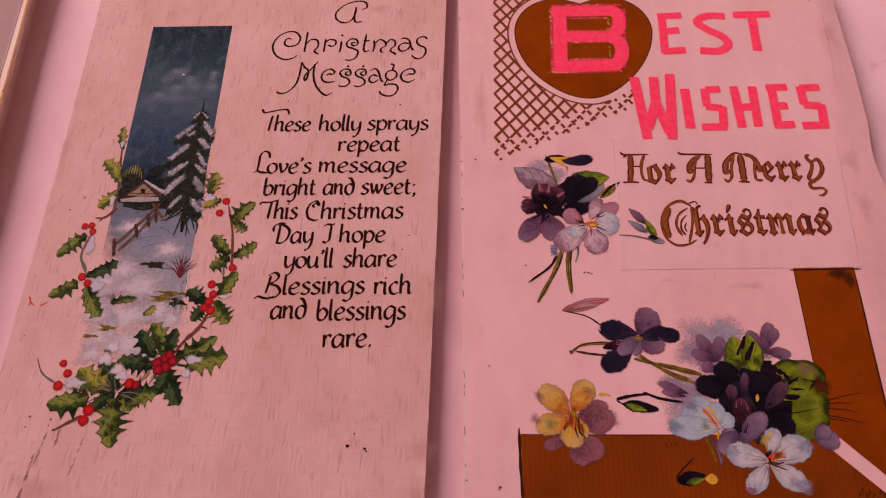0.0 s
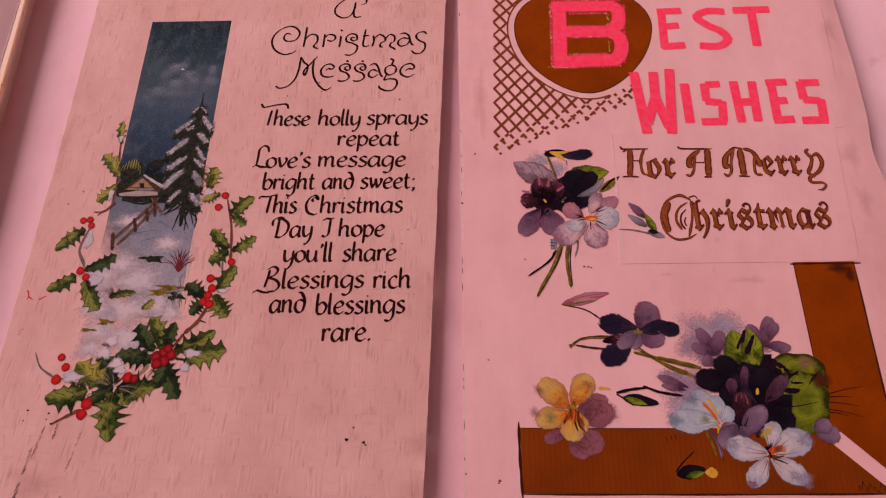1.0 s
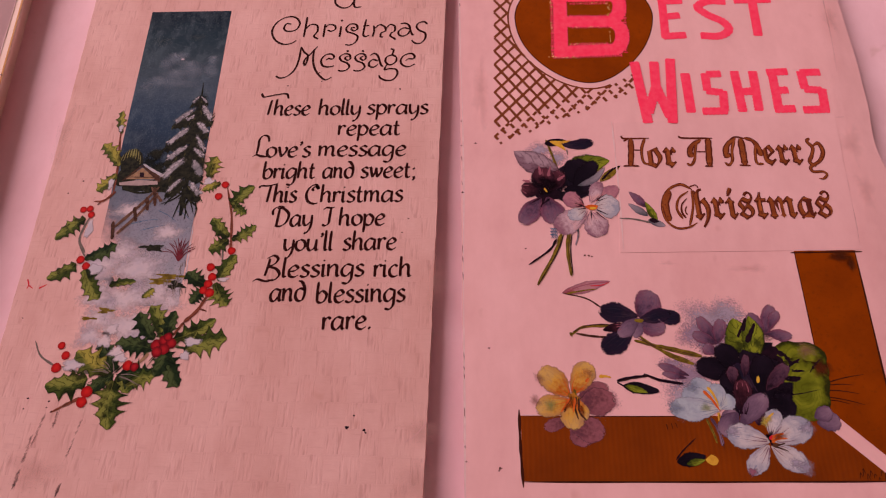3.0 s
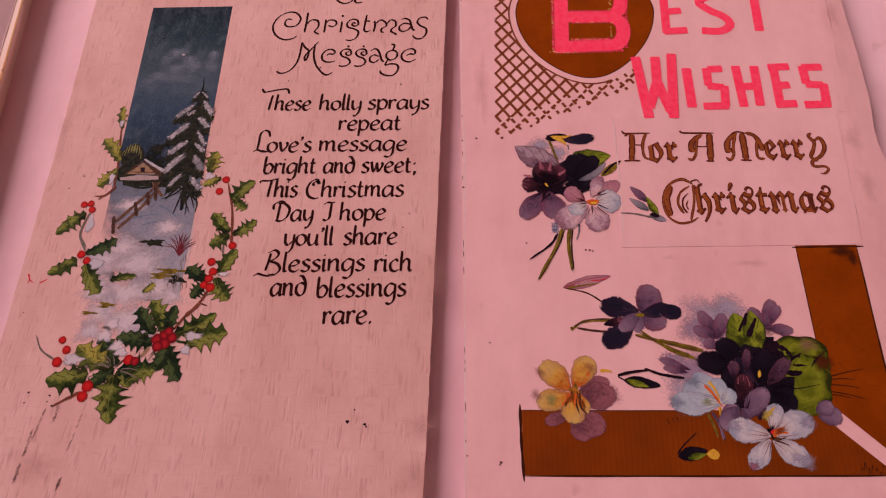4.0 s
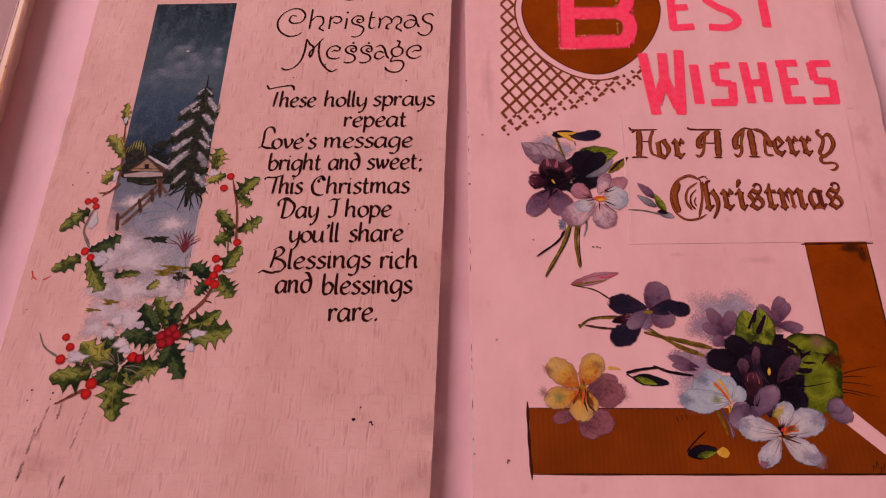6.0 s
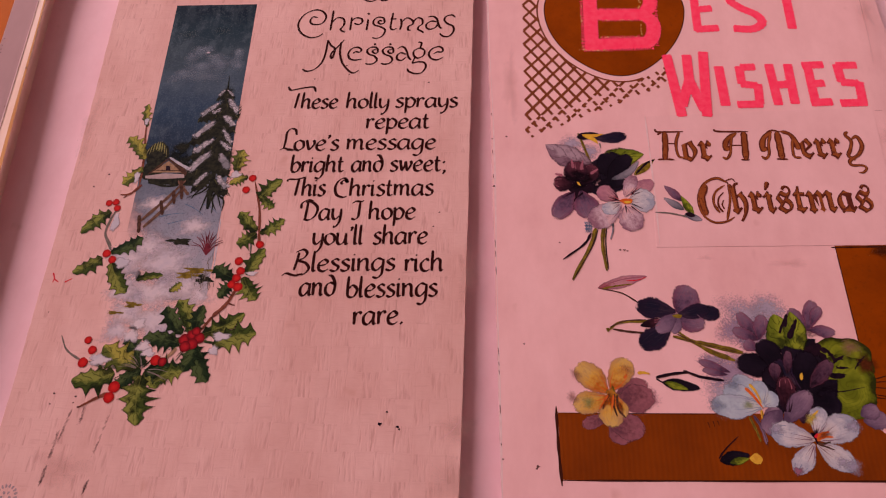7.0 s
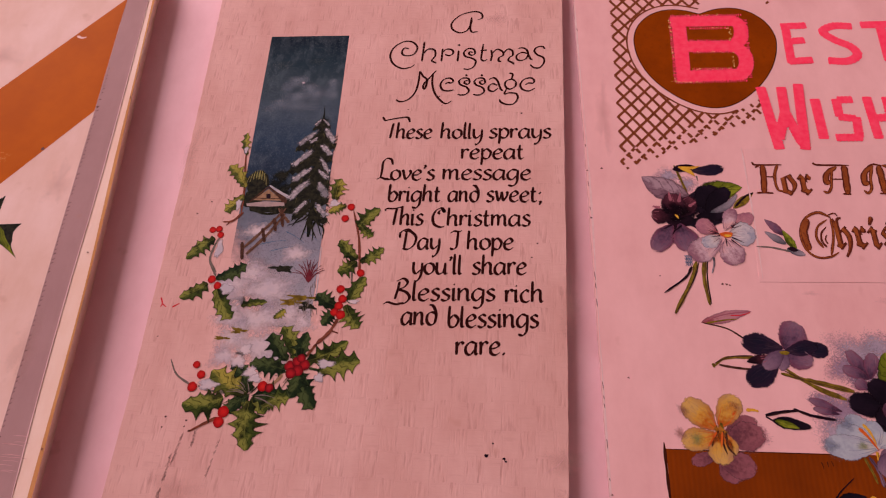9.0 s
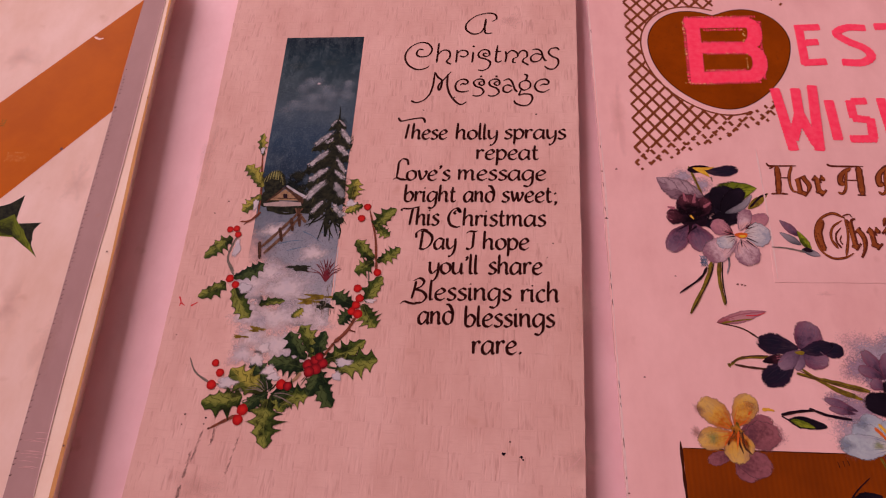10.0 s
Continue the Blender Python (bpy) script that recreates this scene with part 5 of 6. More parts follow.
# raised flocked capitals
def flocked(name, lines, width, layer=2):
    """A letter of wide bars with a scalloped, stitched-looking edge."""
    bm = bmesh.new()
    for i, pts in enumerate(lines):
        base = spline(pts, 10) if len(pts) > 2 else [Vector(pts[0]).lerp(Vector(pts[1]), k / 30) for k in range(31)]
        length = sum((b - a).length for a, b in zip(base, base[1:]))
        n = max(24, int(length / 0.13))
        line, k, run = [], 0, 0.0
        cum = [0.0]
        for a, b in zip(base, base[1:]):
            cum.append(cum[-1] + (b - a).length)
        for j in range(n + 1):
            want = length * j / n
            while k < len(base) - 2 and cum[k + 1] < want:
                k += 1
            line.append(base[k].lerp(base[k + 1], (want - cum[k]) / max(1e-6, cum[k + 1] - cum[k])))
        ph = SEED.uniform(0, 6)

        def half(u):
            s = u * length
            w = width / 2
            end = min(1.0, 0.72 + s / 0.6, 0.72 + (length - s) / 0.6)
            return [(w + 0.20 * abs(math.sin(s * 3.6 + q)) + 0.07 * math.sin(s * 11.3 + q)) * end for q in (ph, ph + 1.3)]
        ribbon(bm, line, half, z_of(layer + 0.35 * i))
    ret = bmesh.ops.extrude_face_region(bm, geom=list(bm.faces))
    for v in ret["geom"]:
        if isinstance(v, bmesh.types.BMVert):
            v.co.z += 0.02
    return part(name, bm, flock, WC, "raised hot-pink flocked capital")


flocked("letter_b", [[(28.05, 55.68), (27.46, 35.22)], [(25.99, 54.21), (42.04, 54.36)], [(27.91, 46.14), (41.19, 46.20)], [(26.07, 36.91), (41.29, 37.54)], [(40.98, 54.56), (42.48, 52.70), (42.24, 49.06), (40.40, 46.21)], [(40.38, 46.03), (42.29, 43.73), (42.15, 39.92), (40.17, 36.87)]], 3.15)
flocked("letter_e", [[(53.14, 53.09), (52.70, 40.83)], [(52.04, 52.36), (58.06, 52.59)], [(52.79, 47.52), (56.92, 47.91)], [(52.10, 41.39), (57.70, 41.77)]], 1.75)
flocked("letter_s", [[(68.58, 52.17), (64.34, 52.36), (61.56, 50.56), (63.72, 47.98), (67.01, 45.79), (68.00, 43.29), (65.53, 41.42), (61.07, 41.60)]], 1.85)
flocked("letter_t", [[(70.55, 52.59), (79.53, 52.77)], [(75.02, 52.53), (74.67, 41.34)]], 1.9)
flocked("letter_w", [[(44.49, 33.81), (46.02, 16.40)], [(49.08, 33.78), (48.79, 26.17)], [(52.96, 34.63), (51.48, 16.39)], [(48.83, 26.50), (46.31, 19.18)], [(48.83, 26.50), (51.15, 17.93)]], 2.0, 7)
flocked("letter_i", [[(55.93, 30.40), (55.97, 19.29)]], 1.95)
flocked("letter_s", [[(64.19, 30.16), (60.78, 30.04)], [(60.50, 30.37), (60.44, 25.35)], [(60.12, 25.35), (63.87, 24.83)], [(63.95, 25.34), (63.46, 19.65)], [(58.50, 19.66), (64.20, 19.77)]], 1.7)
flocked("letter_h", [[(67.29, 31.00), (67.54, 19.45)], [(71.52, 30.97), (71.19, 19.76)], [(67.28, 24.94), (71.51, 25.31)]], 1.8)
flocked("letter_e", [[(75.89, 31.15), (75.62, 19.87)], [(74.61, 30.50), (79.51, 30.73)], [(75.68, 25.30), (78.73, 25.54)], [(74.64, 20.12), (79.39, 20.36)]], 1.75)
flocked("letter_s", [[(86.88, 30.56), (82.29, 30.45)], [(82.47, 30.85), (82.50, 25.72)], [(82.25, 25.72), (86.32, 25.38)], [(86.27, 25.89), (85.86, 20.03)], [(80.96, 19.98), (86.82, 20.22)]], 1.75)
gr = random.Random(4)
for a, b in (((25.96, 55.33), (25.51, 35.22)), ((25.62, 35.05), (42.19, 35.69)), ((26.16, 56.08), (43.37, 56.21)), ((44.10, 54.71), (42.77, 36.19)), ((30.26, 51.93), (39.84, 51.99)), ((29.97, 47.92), (39.29, 47.83)), ((30.39, 44.34), (39.51, 44.45)), ((30.08, 39.12), (39.21, 39.25))):
    n = int((Vector(b) - Vector(a)).length / 0.42)
    d = (Vector(b) - Vector(a)).normalized()
    for k in range(n):
        q = Vector(a).lerp(Vector(b), (k + gr.random() * 0.6) / n)
        out = Vector((-d.y, d.x)) * gr.uniform(0.25, 0.5)
        stroke("flock_tuft", [q - out, q + out], 0.30, 0.18, flock, 7.5, WC, per=2)
for a, b, n in (((25.78, 54.96), (25.51, 35.22), 26), ((24.75, 35.39), (31.84, 35.04), 16), ((26.73, 56.26), (37.68, 56.29), 10), ((40.19, 51.62), (39.29, 47.83), 8), ((39.72, 44.10), (39.25, 39.59), 9), ((29.82, 39.12), (39.21, 39.25), 12), ((30.39, 51.92), (39.84, 51.99), 8), ((30.39, 44.34), (39.51, 44.45), 8)):
    for k in range(n):
        q = Vector(a).lerp(Vector(b), gr.random()) + Vector((gr.uniform(-0.25, 0.25), gr.uniform(-0.2, 0.2)))
        blob("gold_speck", q, gr.uniform(0.08, 0.2), gr.uniform(0.08, 0.16), glitter, 9, WC, n=6)

# gold frame with its engraved end and the pale diagonal
patch("frame_bar", [(15.64, -48.74), (72.25, -47.77), (84.29, -58.85), (15.74, -60.26)], gold, 1, WC, "ribbed brown-gold printed frame")
patch("frame_bar", [(72.14, -14.52), (84.36, -14.42), (84.00, -58.86), (72.21, -47.97)], heart_gold, 1.5, WC, "brown-gold printed frame")
patch("corner_strip", [(74.13, -48.29), (72.21, -50.37), (81.04, -58.53), (82.14, -55.93)], smooth, 3, WC, "pale strip across the frame's corner")
for pts, w in (([(15.35, -47.61), (15.48, -54.72), (15.82, -61.30)], 0.5), ([(15.64, -48.74), (34.39, -48.52), (49.96, -48.25)], 0.16), ([(15.84, -60.35), (48.35, -59.69), (82.83, -58.88)], 0.3),
               ([(72.20, -14.77), (72.30, -31.01), (72.28, -47.16)], 0.18), ([(71.45, -15.15), (77.36, -14.98), (85.74, -14.79)], 0.35), ([(84.33, -14.55), (84.00, -35.33), (83.62, -55.84)], 0.3)):
    stroke("frame_line", pts, w, w, brown_line, 3.2, WC, per=10, wob=0.2)
blob("rubbed_gold", (81.2, -15.9), 3.4, 1.9, grime_wash, 3, WC)
blob("rubbed_gold", (83.0, -17.6), 1.3, 2.0, grime_wash, 3.1, WC)
for k in range(14):
    a = Vector((75.27, -58.73)) + Vector((0.62 * k, 0.2 + 0.5 * math.sin(k * 2.3)))
    stroke("scribble", [a, a + Vector((0.25, 1.0 + 0.4 * math.sin(k))), a + Vector((0.5, 0.2))], 0.14, 0.1, brown_line, 4, WC, per=3)
for a, b in (((73.42, -41.52), (80.20, -39.97)), ((73.30, -42.09), (77.85, -42.02)), ((73.09, -43.05), (78.55, -43.62)), ((72.69, -44.28), (79.32, -45.67)), ((72.57, -44.85), (76.49, -45.53)), ((42.35, -49.77), (42.59, -50.91)), ((43.30, -49.61), (43.46, -50.62)), ((44.06, -49.51), (44.32, -50.42))):
    stroke("fine_line", [a, Vector(a).lerp(Vector(b), 0.5) + Vector((0, 0.15)), b], 0.22, 0.1, brown_line, 4, WC, per=4)

# pasted slip with the black-letter wish
bm = slab(bmesh.new(), [(36.98, -15.42), (38.38, 16.53), (87.65, 18.89), (85.71, -14.41)], TOP - 0.05, z_of(4.5), rng, 0.05, 2.5, 0.03)
slip = part("pasted_slip", bm, slip_paper, WC, "thin pale paper slip pasted on the card")
# Slip rim takes a mid tone that dims its lit side by colour.
slip.data.materials.append(slip_edge)
for text, a, b, rise in (("or", (44.79, 5.02), (51.30, 5.11), 5.1), ("err", (70.00, 5.66), (78.57, 5.82), 5.1), ("hristmas", (53.43, -7.54), (82.07, -6.95), 7.3)):
    for layer, mat, slim in ((8, gothic_dark, 0.014), (8.6, gothic_ink, -0.016)):
        word(styled(text, 0x1d586), a, b, rise, layer, mat, slip, slim=slim)
for pts, w0, w1 in (([(39.55, 13.06), (39.80, 12.57), (40.40, 12.32), (45.70, 12.42)], 0.55, 0.5),
                    ([(41.64, 12.22), (41.46, 8.88), (40.99, 5.27)], 1.6, 1.5),
                    ([(39.44, 5.22), (41.08, 5.37), (42.95, 5.23)], 0.5, 0.5),
                    ([(44.78, 12.32), (43.93, 10.10), (43.71, 7.92), (44.02, 6.09), (44.92, 5.76)], 0.9, 0.6),
                    ([(41.58, 9.37), (43.85, 9.28)], 0.35, 0.35),
                    ([(40.01, 11.63), (41.02, 12.22)], 0.5, 0.4),
                    ([(52.34, 13.06), (52.70, 12.57), (54.54, 12.42), (59.71, 12.42)], 0.6, 0.5),
                    ([(57.05, 12.02), (55.05, 10.60), (54.24, 8.80), (54.73, 7.55)], 1.0, 1.9),
                    ([(56.08, 11.58), (55.40, 8.90), (55.06, 6.97), (54.14, 5.54), (53.21, 5.92)], 0.7, 0.7),
                    ([(58.66, 12.32), (58.38, 8.90), (58.07, 5.26)], 1.7, 1.7),
                    ([(57.06, 5.26), (58.80, 5.26)], 0.5, 0.5),
                    ([(55.52, 8.90), (58.18, 8.90)], 0.35, 0.35),
                    ([(64.65, 12.42), (62.71, 10.75), (62.06, 8.66), (62.61, 7.46)], 1.0, 2.1),
                    ([(62.51, 11.09), (64.49, 12.71), (66.57, 12.32)], 0.5, 0.5),
                    ([(64.39, 12.07), (63.48, 9.39), (63.15, 6.74), (62.24, 5.55), (61.45, 6.22)], 0.8, 0.7),
                    ([(65.75, 12.32), (65.73, 8.91), (65.67, 5.56)], 1.8, 1.7),
                    ([(64.49, 5.51), (66.89, 5.42)], 0.5, 0.5),
                    ([(66.52, 12.52), (68.36, 11.73), (69.37, 9.49), (69.49, 7.85)], 0.9, 1.7),
                    ([(68.78, 10.85), (68.29, 7.95), (68.37, 6.04), (69.75, 5.85)], 0.8, 0.7),
                    ([(80.71, 12.42), (80.01, 11.59), (80.94, 9.98), (80.33, 7.96), (79.59, 6.30), (80.79, 5.31)], 0.9, 1.0),
                    ([(81.18, 10.56), (82.39, 11.10), (82.95, 8.92), (81.89, 6.77), (80.25, 5.59), (79.50, 4.88), (79.91, 3.94), (81.90, 3.95), (82.63, 3.25), (81.74, 2.23), (80.75, 2.23)], 1.2, 0.5),
                    ([(53.35, -0.43), (51.08, 0.68), (48.29, -0.83), (46.80, -4.16), (47.16, -7.79), (49.16, -9.70), (51.71, -9.54), (53.56, -8.47)], 0.8, 0.5), ([(48.61, -0.83), (47.45, -4.16), (47.88, -8.14)], 2.0, 1.6),
                    ([(53.35, -0.43), (53.20, -4.50), (51.95, -9.19)], 0.5, 0.7), ([(52.63, -0.96), (50.47, -2.68), (49.77, -5.24), (50.70, -7.55)], 0.4, 0.8), ([(52.15, -2.67), (50.93, -4.14), (50.70, -5.97), (51.41, -7.40)], 0.3, 0.6), ([(51.91, -4.51), (51.45, -5.60), (51.76, -6.68)], 0.3, 0.4),
                    ([(52.96, 0.09), (54.32, 0.54), (54.87, -0.20)], 0.4, 0.3)):
    stroke("pen_flourish", pts, w0 * 0.88, w1 * 0.88, gothic_dark, 8.2, slip, per=6, wob=0.08)
    if max(w0, w1) > 0.6:
        stroke("pen_flourish", pts, w0 * 0.5, w1 * 0.5, gothic_ink, 9, slip, per=6, wob=0.08)

# creases, folds and marks of the wish card
# The dark stroke at the slip's right edge paints its crease shadow.
for pts, w, mat, layer in (([(37.84, 16.84), (37.93, 6.33), (37.94, -3.59), (37.70, -14.79)], 0.3, crease_light, 7.6), ([(86.6, 14.0), (86.3, 0.06), (85.7, -13.2)], 0.5, crease_dark, 0.8), ([(92.19, 53.20), (91.46, 38.89), (90.17, 25.58)], 0.3, rub, 1),
                          ([(87.83, 18.03), (89.53, 18.11)], 0.15, crease_dark, 1),
                          ([(84.78, -14.18), (85.83, -13.63)], 0.2, crease_light, 1)):
    stroke("crease", pts, w, w, mat, layer, WC, per=10, wob=0.3)
for at, rx, ry in (((92.57, 46.38), 2.0, 5.0), ((89.87, 10.78), 3.0, 6.0), ((89.97, 0.07), 2.5, 5.0), ((77.95, 13.97), 5.0, 2.0), ((8.22, 26.35), 2.2, 12.0), ((63.13, -18.70), 5.0, 1.2), ((46.29, -17.61), 2.0, 0.8)):
    blob("dull_patch", at, rx, ry, rub, 1.2, WC, rough=0.18)
for at, r in (((11.72, -58.13), 0.3), ((11.51, -58.52), 0.18), ((5.56, -57.08), 0.18), ((9.81, -35.89), 0.24), ((7.06, 11.12), 0.25), ((4.27, -1.41), 0.3), ((3.89, 10.52), 0.2), ((30.49, -16.10), 0.3), ((31.10, -16.28), 0.25), ((29.68, -16.06), 0.25), ((17.55, -14.58), 0.2), ((89.94, 56.89), 0.2)):
    blob("speck", at, r, r * 0.8, stain, 2, WC, rough=0.25, n=9)

stroke("toned_worn_edge", [(2.75, 64.0), (2.95, 50.0), (4.3, 10.0), (4.75, -25.0), (5.55, -72.0)], 0.3, 0.3, crease_light, 1.4, WC, per=14, wob=0.5)
er = random.Random(31)
for k in range(14):
    y = er.uniform(-66, 60)
    x = 4.1 - 0.021 * y
    stroke("edge_nick", [(x, y), (x + 0.12, y - er.uniform(0.5, 1.8))], 0.2, 0.1, stain, 1.8, WC, per=3)

# upper nosegay of violets
P1 = 9
blob("wash", (21.36, 9.40), 4.0, 2.6, blue_wash, 2, WC)
blob("wash", (25.26, 7.33), 3.0, 2.8, blue_wash, 2, WC)
blade("violet_leaf", (25.53, 3.76), (15.56, 9.08), 6.4, grey_leaf, 5, WC, "leaf", 0.05)
blob("deep_shade", (26.15, -0.97), 5.2, 3.0, ebony, 5.2, WC, rough=0.15)
blob("deep_shade", (22.43, -2.21), 2.6, 2.4, dark_ink, 5.3, WC, rough=0.15)
blob("deep_shade", (29.42, 3.27), 4.2, 3.4, ebony, 5.4, WC, rough=0.12)
blade("violet_leaf", (26.48, 1.26), (36.64, 6.58), 6.6, pansy_leaf, 5, WC, "leaf", 0.12)
blade("petal", (30.50, -0.21), (28.57, 7.34), 7.4, ebony, 6, WC)
blade("petal", (28.56, -0.22), (34.00, 6.32), 4.6, ebony, 6.1, WC, bend=0.05)
blade("petal", (26.16, -0.72), (32.66, -0.21), 3.2, ebony, 6, WC)
blade("leaf_fold", (29.16, 0.37), (35.44, 5.20), 1.9, grey_petal, 6.5, WC, "leaf", -0.12)
blade("bud", (26.32, 10.71), (33.50, 11.61), 3.3, navy, 6, WC, bend=-0.05)
blade("sepal", (22.41, 10.97), (27.49, 11.77), 2.2, dark_ink, 6.2, WC, "leaf")
blade("sepal", (23.60, 11.61), (27.13, 9.15), 1.2, yellow_ink, 6.6, WC, "leaf", 0.1)
blade("sepal", (24.14, 11.71), (28.39, 11.92), 0.8, yellow_ink, 6.6, WC, "leaf", -0.1)
stroke("stem", [(22.81, 12.03), (23.79, 8.88), (25.11, 4.27)], 0.8, 0.7, olive_ink, 5.5, WC)
stroke("stem", [(27.36, 9.41), (27.51, 8.11)], 0.5, 0.2, grey_twig, 5.5, WC)
blade("bud", (34.06, 1.38), (38.82, 5.41), 1.9, olive_ink, 5.5, WC, "leaf")
stroke("bud_edge", [(34.53, 1.78), (36.89, 4.29), (38.71, 5.21)], 0.5, 0.4, dark_ink, 6.2, WC)
for a, b, w, mat in (((22.47, -1.23), (26.19, 4.02), 4.6, maroon), ((22.03, -1.47), (21.64, 5.17), 6.0, maroon), ((21.61, -1.23), (16.75, -0.26), 4.4, maroon), ((21.12, -2.70), (16.77, -9.18), 5.2, plum), ((22.64, -2.45), (24.04, -9.13), 6.2, plum)):
    blade("petal", a, b, w, mat, P1 - 2 + 0.1 * w, WC)
for a, b in (((20.40, 1.24), (20.75, -1.23)), ((19.78, 2.24), (20.56, -0.50)), ((21.12, -2.70), (19.15, -3.92)), ((21.97, -2.94), (21.03, -5.12)), ((23.04, -2.93), (21.05, -4.64)), ((22.26, -1.23), (23.23, 1.25))):
    stroke("dark_streak", [a, b], 0.45, 0.15, dark_ink, P1, WC)
U = lambda x, y: Vector((21.90, -0.37)) + Vector((x, y))
for q, rx, ry, turn in ((U(0.2, 1.6), 1.5, 2.2, 20), (U(-1.6, 1.0), 1.0, 1.8, 60), (U(2.0, 0.8), 1.4, 1.8, -30), (U(0.2, -1.0), 2.2, 0.9, 0)):
    blob("flower_heart", q, rx, ry, heart_wash, P1 + 0.3, WC, turn=turn, rough=0.12)
for a, b in ((U(1.0, 3.0), U(1.6, 5.4)), (U(-0.6, 3.4), U(-0.9, 5.6)), (U(3.0, 2.0), U(4.6, 3.2)), (U(-3.0, 1.6), U(-4.6, 2.0))):
    stroke("crimson_light", [a, b], 0.8, 0.3, rose_line, P1 + 0.1, WC)
blade("flower_eye", U(0.0, 0.1), U(0.7, -1.0), 0.5, yellow_ink, P1 + 0.7, WC, "leaf")
for a, b, w, mat in (((30.22, -4.59), (25.88, -1.95), 4.4, rose), ((32.86, -3.38), (38.05, 0.06), 3.8, rose), ((30.79, -5.55), (23.76, -10.54), 6.2, blush), ((31.61, -6.02), (33.27, -12.00), 6.2, blush), ((32.24, -4.82), (38.03, -4.56), 6.4, pearl), ((31.63, -3.86), (34.16, 1.48), 3.4, blush)):
    blade("petal", a, b, w, mat, P1 - 1 + 0.1 * w, WC)
blade("petal", (30.58, -5.55), (26.65, -7.47), 3.6, pearl, P1 + 0.1, WC)
blob("flower_eye", (31.89, -4.92), 1.3, 0.65, orange_ink, P1 + 1, WC)
blob("flower_eye", (32.09, -5.16), 0.7, 0.3, yellow_ink, P1 + 1.2, WC)
for a, b in (((30.41, -4.83), (28.13, -3.88)), ((30.60, -5.17), (28.89, -5.46)), ((31.62, -5.78), (31.70, -7.68)), ((32.91, -5.54), (35.14, -6.71)), ((32.66, -6.02), (34.63, -7.90))):
    stroke("dark_streak", [a, b], 0.3, 0.1, dark_ink, P1 + 1, WC)
for pts, w0, w1, mat in (([(25.11, -11.22), (23.74, -15.35), (19.75, -22.67)], 1.2, 1.0, olive_ink), ([(26.82, -10.52), (26.24, -14.87), (26.66, -20.65)], 1.3, 0.8, olive_ink), ([(25.61, -11.22), (24.15, -15.34), (20.26, -22.02)], 0.3, 0.3, dark_ink),
                         ([(24.09, -12.38), (22.52, -14.90), (18.06, -18.30)], 0.8, 0.5, dark_ink), ([(28.62, -9.81), (28.59, -11.66), (27.87, -13.96)], 0.7, 0.4, grey_petal), ([(27.41, -10.51), (26.86, -14.87), (26.99, -20.43)], 0.3, 0.3, dark_ink)):
    stroke("stem", pts, w0, w1, mat, 6, WC)
for k in range(12):
    a = Vector((22.82, -9.84)) + Vector((0.35 * (k % 4), -0.45 * (k // 4) * 1.6))
    stroke("blue_mark", [a, a + Vector((0.4, -0.5)), a + Vector((0.1, -1.0))], 0.22, 0.14, blue_ink, 7, WC, per=3)
for a, b, w, mat in (((43.53, -4.91), (39.96, -1.06), 2.2, plum), ((43.53, -6.91), (39.52, -3.97), 1.9, grey_petal), ((45.26, -8.31), (43.24, -3.57), 1.9, pansy_leaf), ((43.43, -7.85), (47.02, -9.32), 1.9, grey_petal)):
    blade("bud", a, b, w, mat, 9.4, WC, "leaf")
blade("bud_base", (43.65, -7.75), (45.68, -8.30), 1.2, dark_ink, 9.8, WC, "leaf")
stroke("stem", [(37.52, -7.50), (40.52, -7.68), (44.19, -8.55)], 0.35, 0.6, grey_twig, 9.2, WC)

# single violet, bud and yellow pansy
blade("bud", (24.53, -24.37), (34.49, -21.68), 2.7, rose, 3, WC, "leaf")
stroke("bud_edge", [(24.63, -24.27), (29.39, -22.53), (34.39, -21.78)], 0.2, 0.25, rose_line, 3.5, WC)
stroke("bud_edge", [(30.31, -22.77), (32.42, -22.60), (34.19, -21.98)], 0.25, 0.15, red_ink, 3.6, WC)
stroke("bud_edge", [(25.55, -24.46), (28.84, -23.78), (31.66, -23.41)], 0.4, 0.2, olive_ink, 3.5, WC)
stroke("stem", [(24.62, -24.37), (29.20, -25.40), (32.20, -27.32)], 0.3, 0.5, wood_ink, 3, WC)
for pts, w0, w1, mat in (([(25.89, -33.11), (28.35, -31.39), (33.82, -30.99)], 0.5, 0.9, olive_ink), ([(26.25, -32.36), (29.28, -31.09), (33.39, -30.76)], 0.3, 0.4, wood_ink), ([(26.91, -32.72), (29.59, -33.16), (32.95, -33.44)], 0.6, 0.6, wood_ink), ([(25.83, -32.50), (25.97, -33.30)], 0.9, 0.5, olive_ink),
                         ([(38.06, -33.98), (42.41, -35.07), (48.19, -36.68)], 0.9, 0.8, olive_ink), ([(39.05, -33.04), (42.78, -35.76), (48.20, -37.95)], 0.7, 0.8, olive_ink), ([(38.78, -33.50), (42.82, -35.39), (48.04, -36.14)], 0.3, 0.3, wood_ink)):
    stroke("stem", pts, w0, w1, mat, 4, WC)
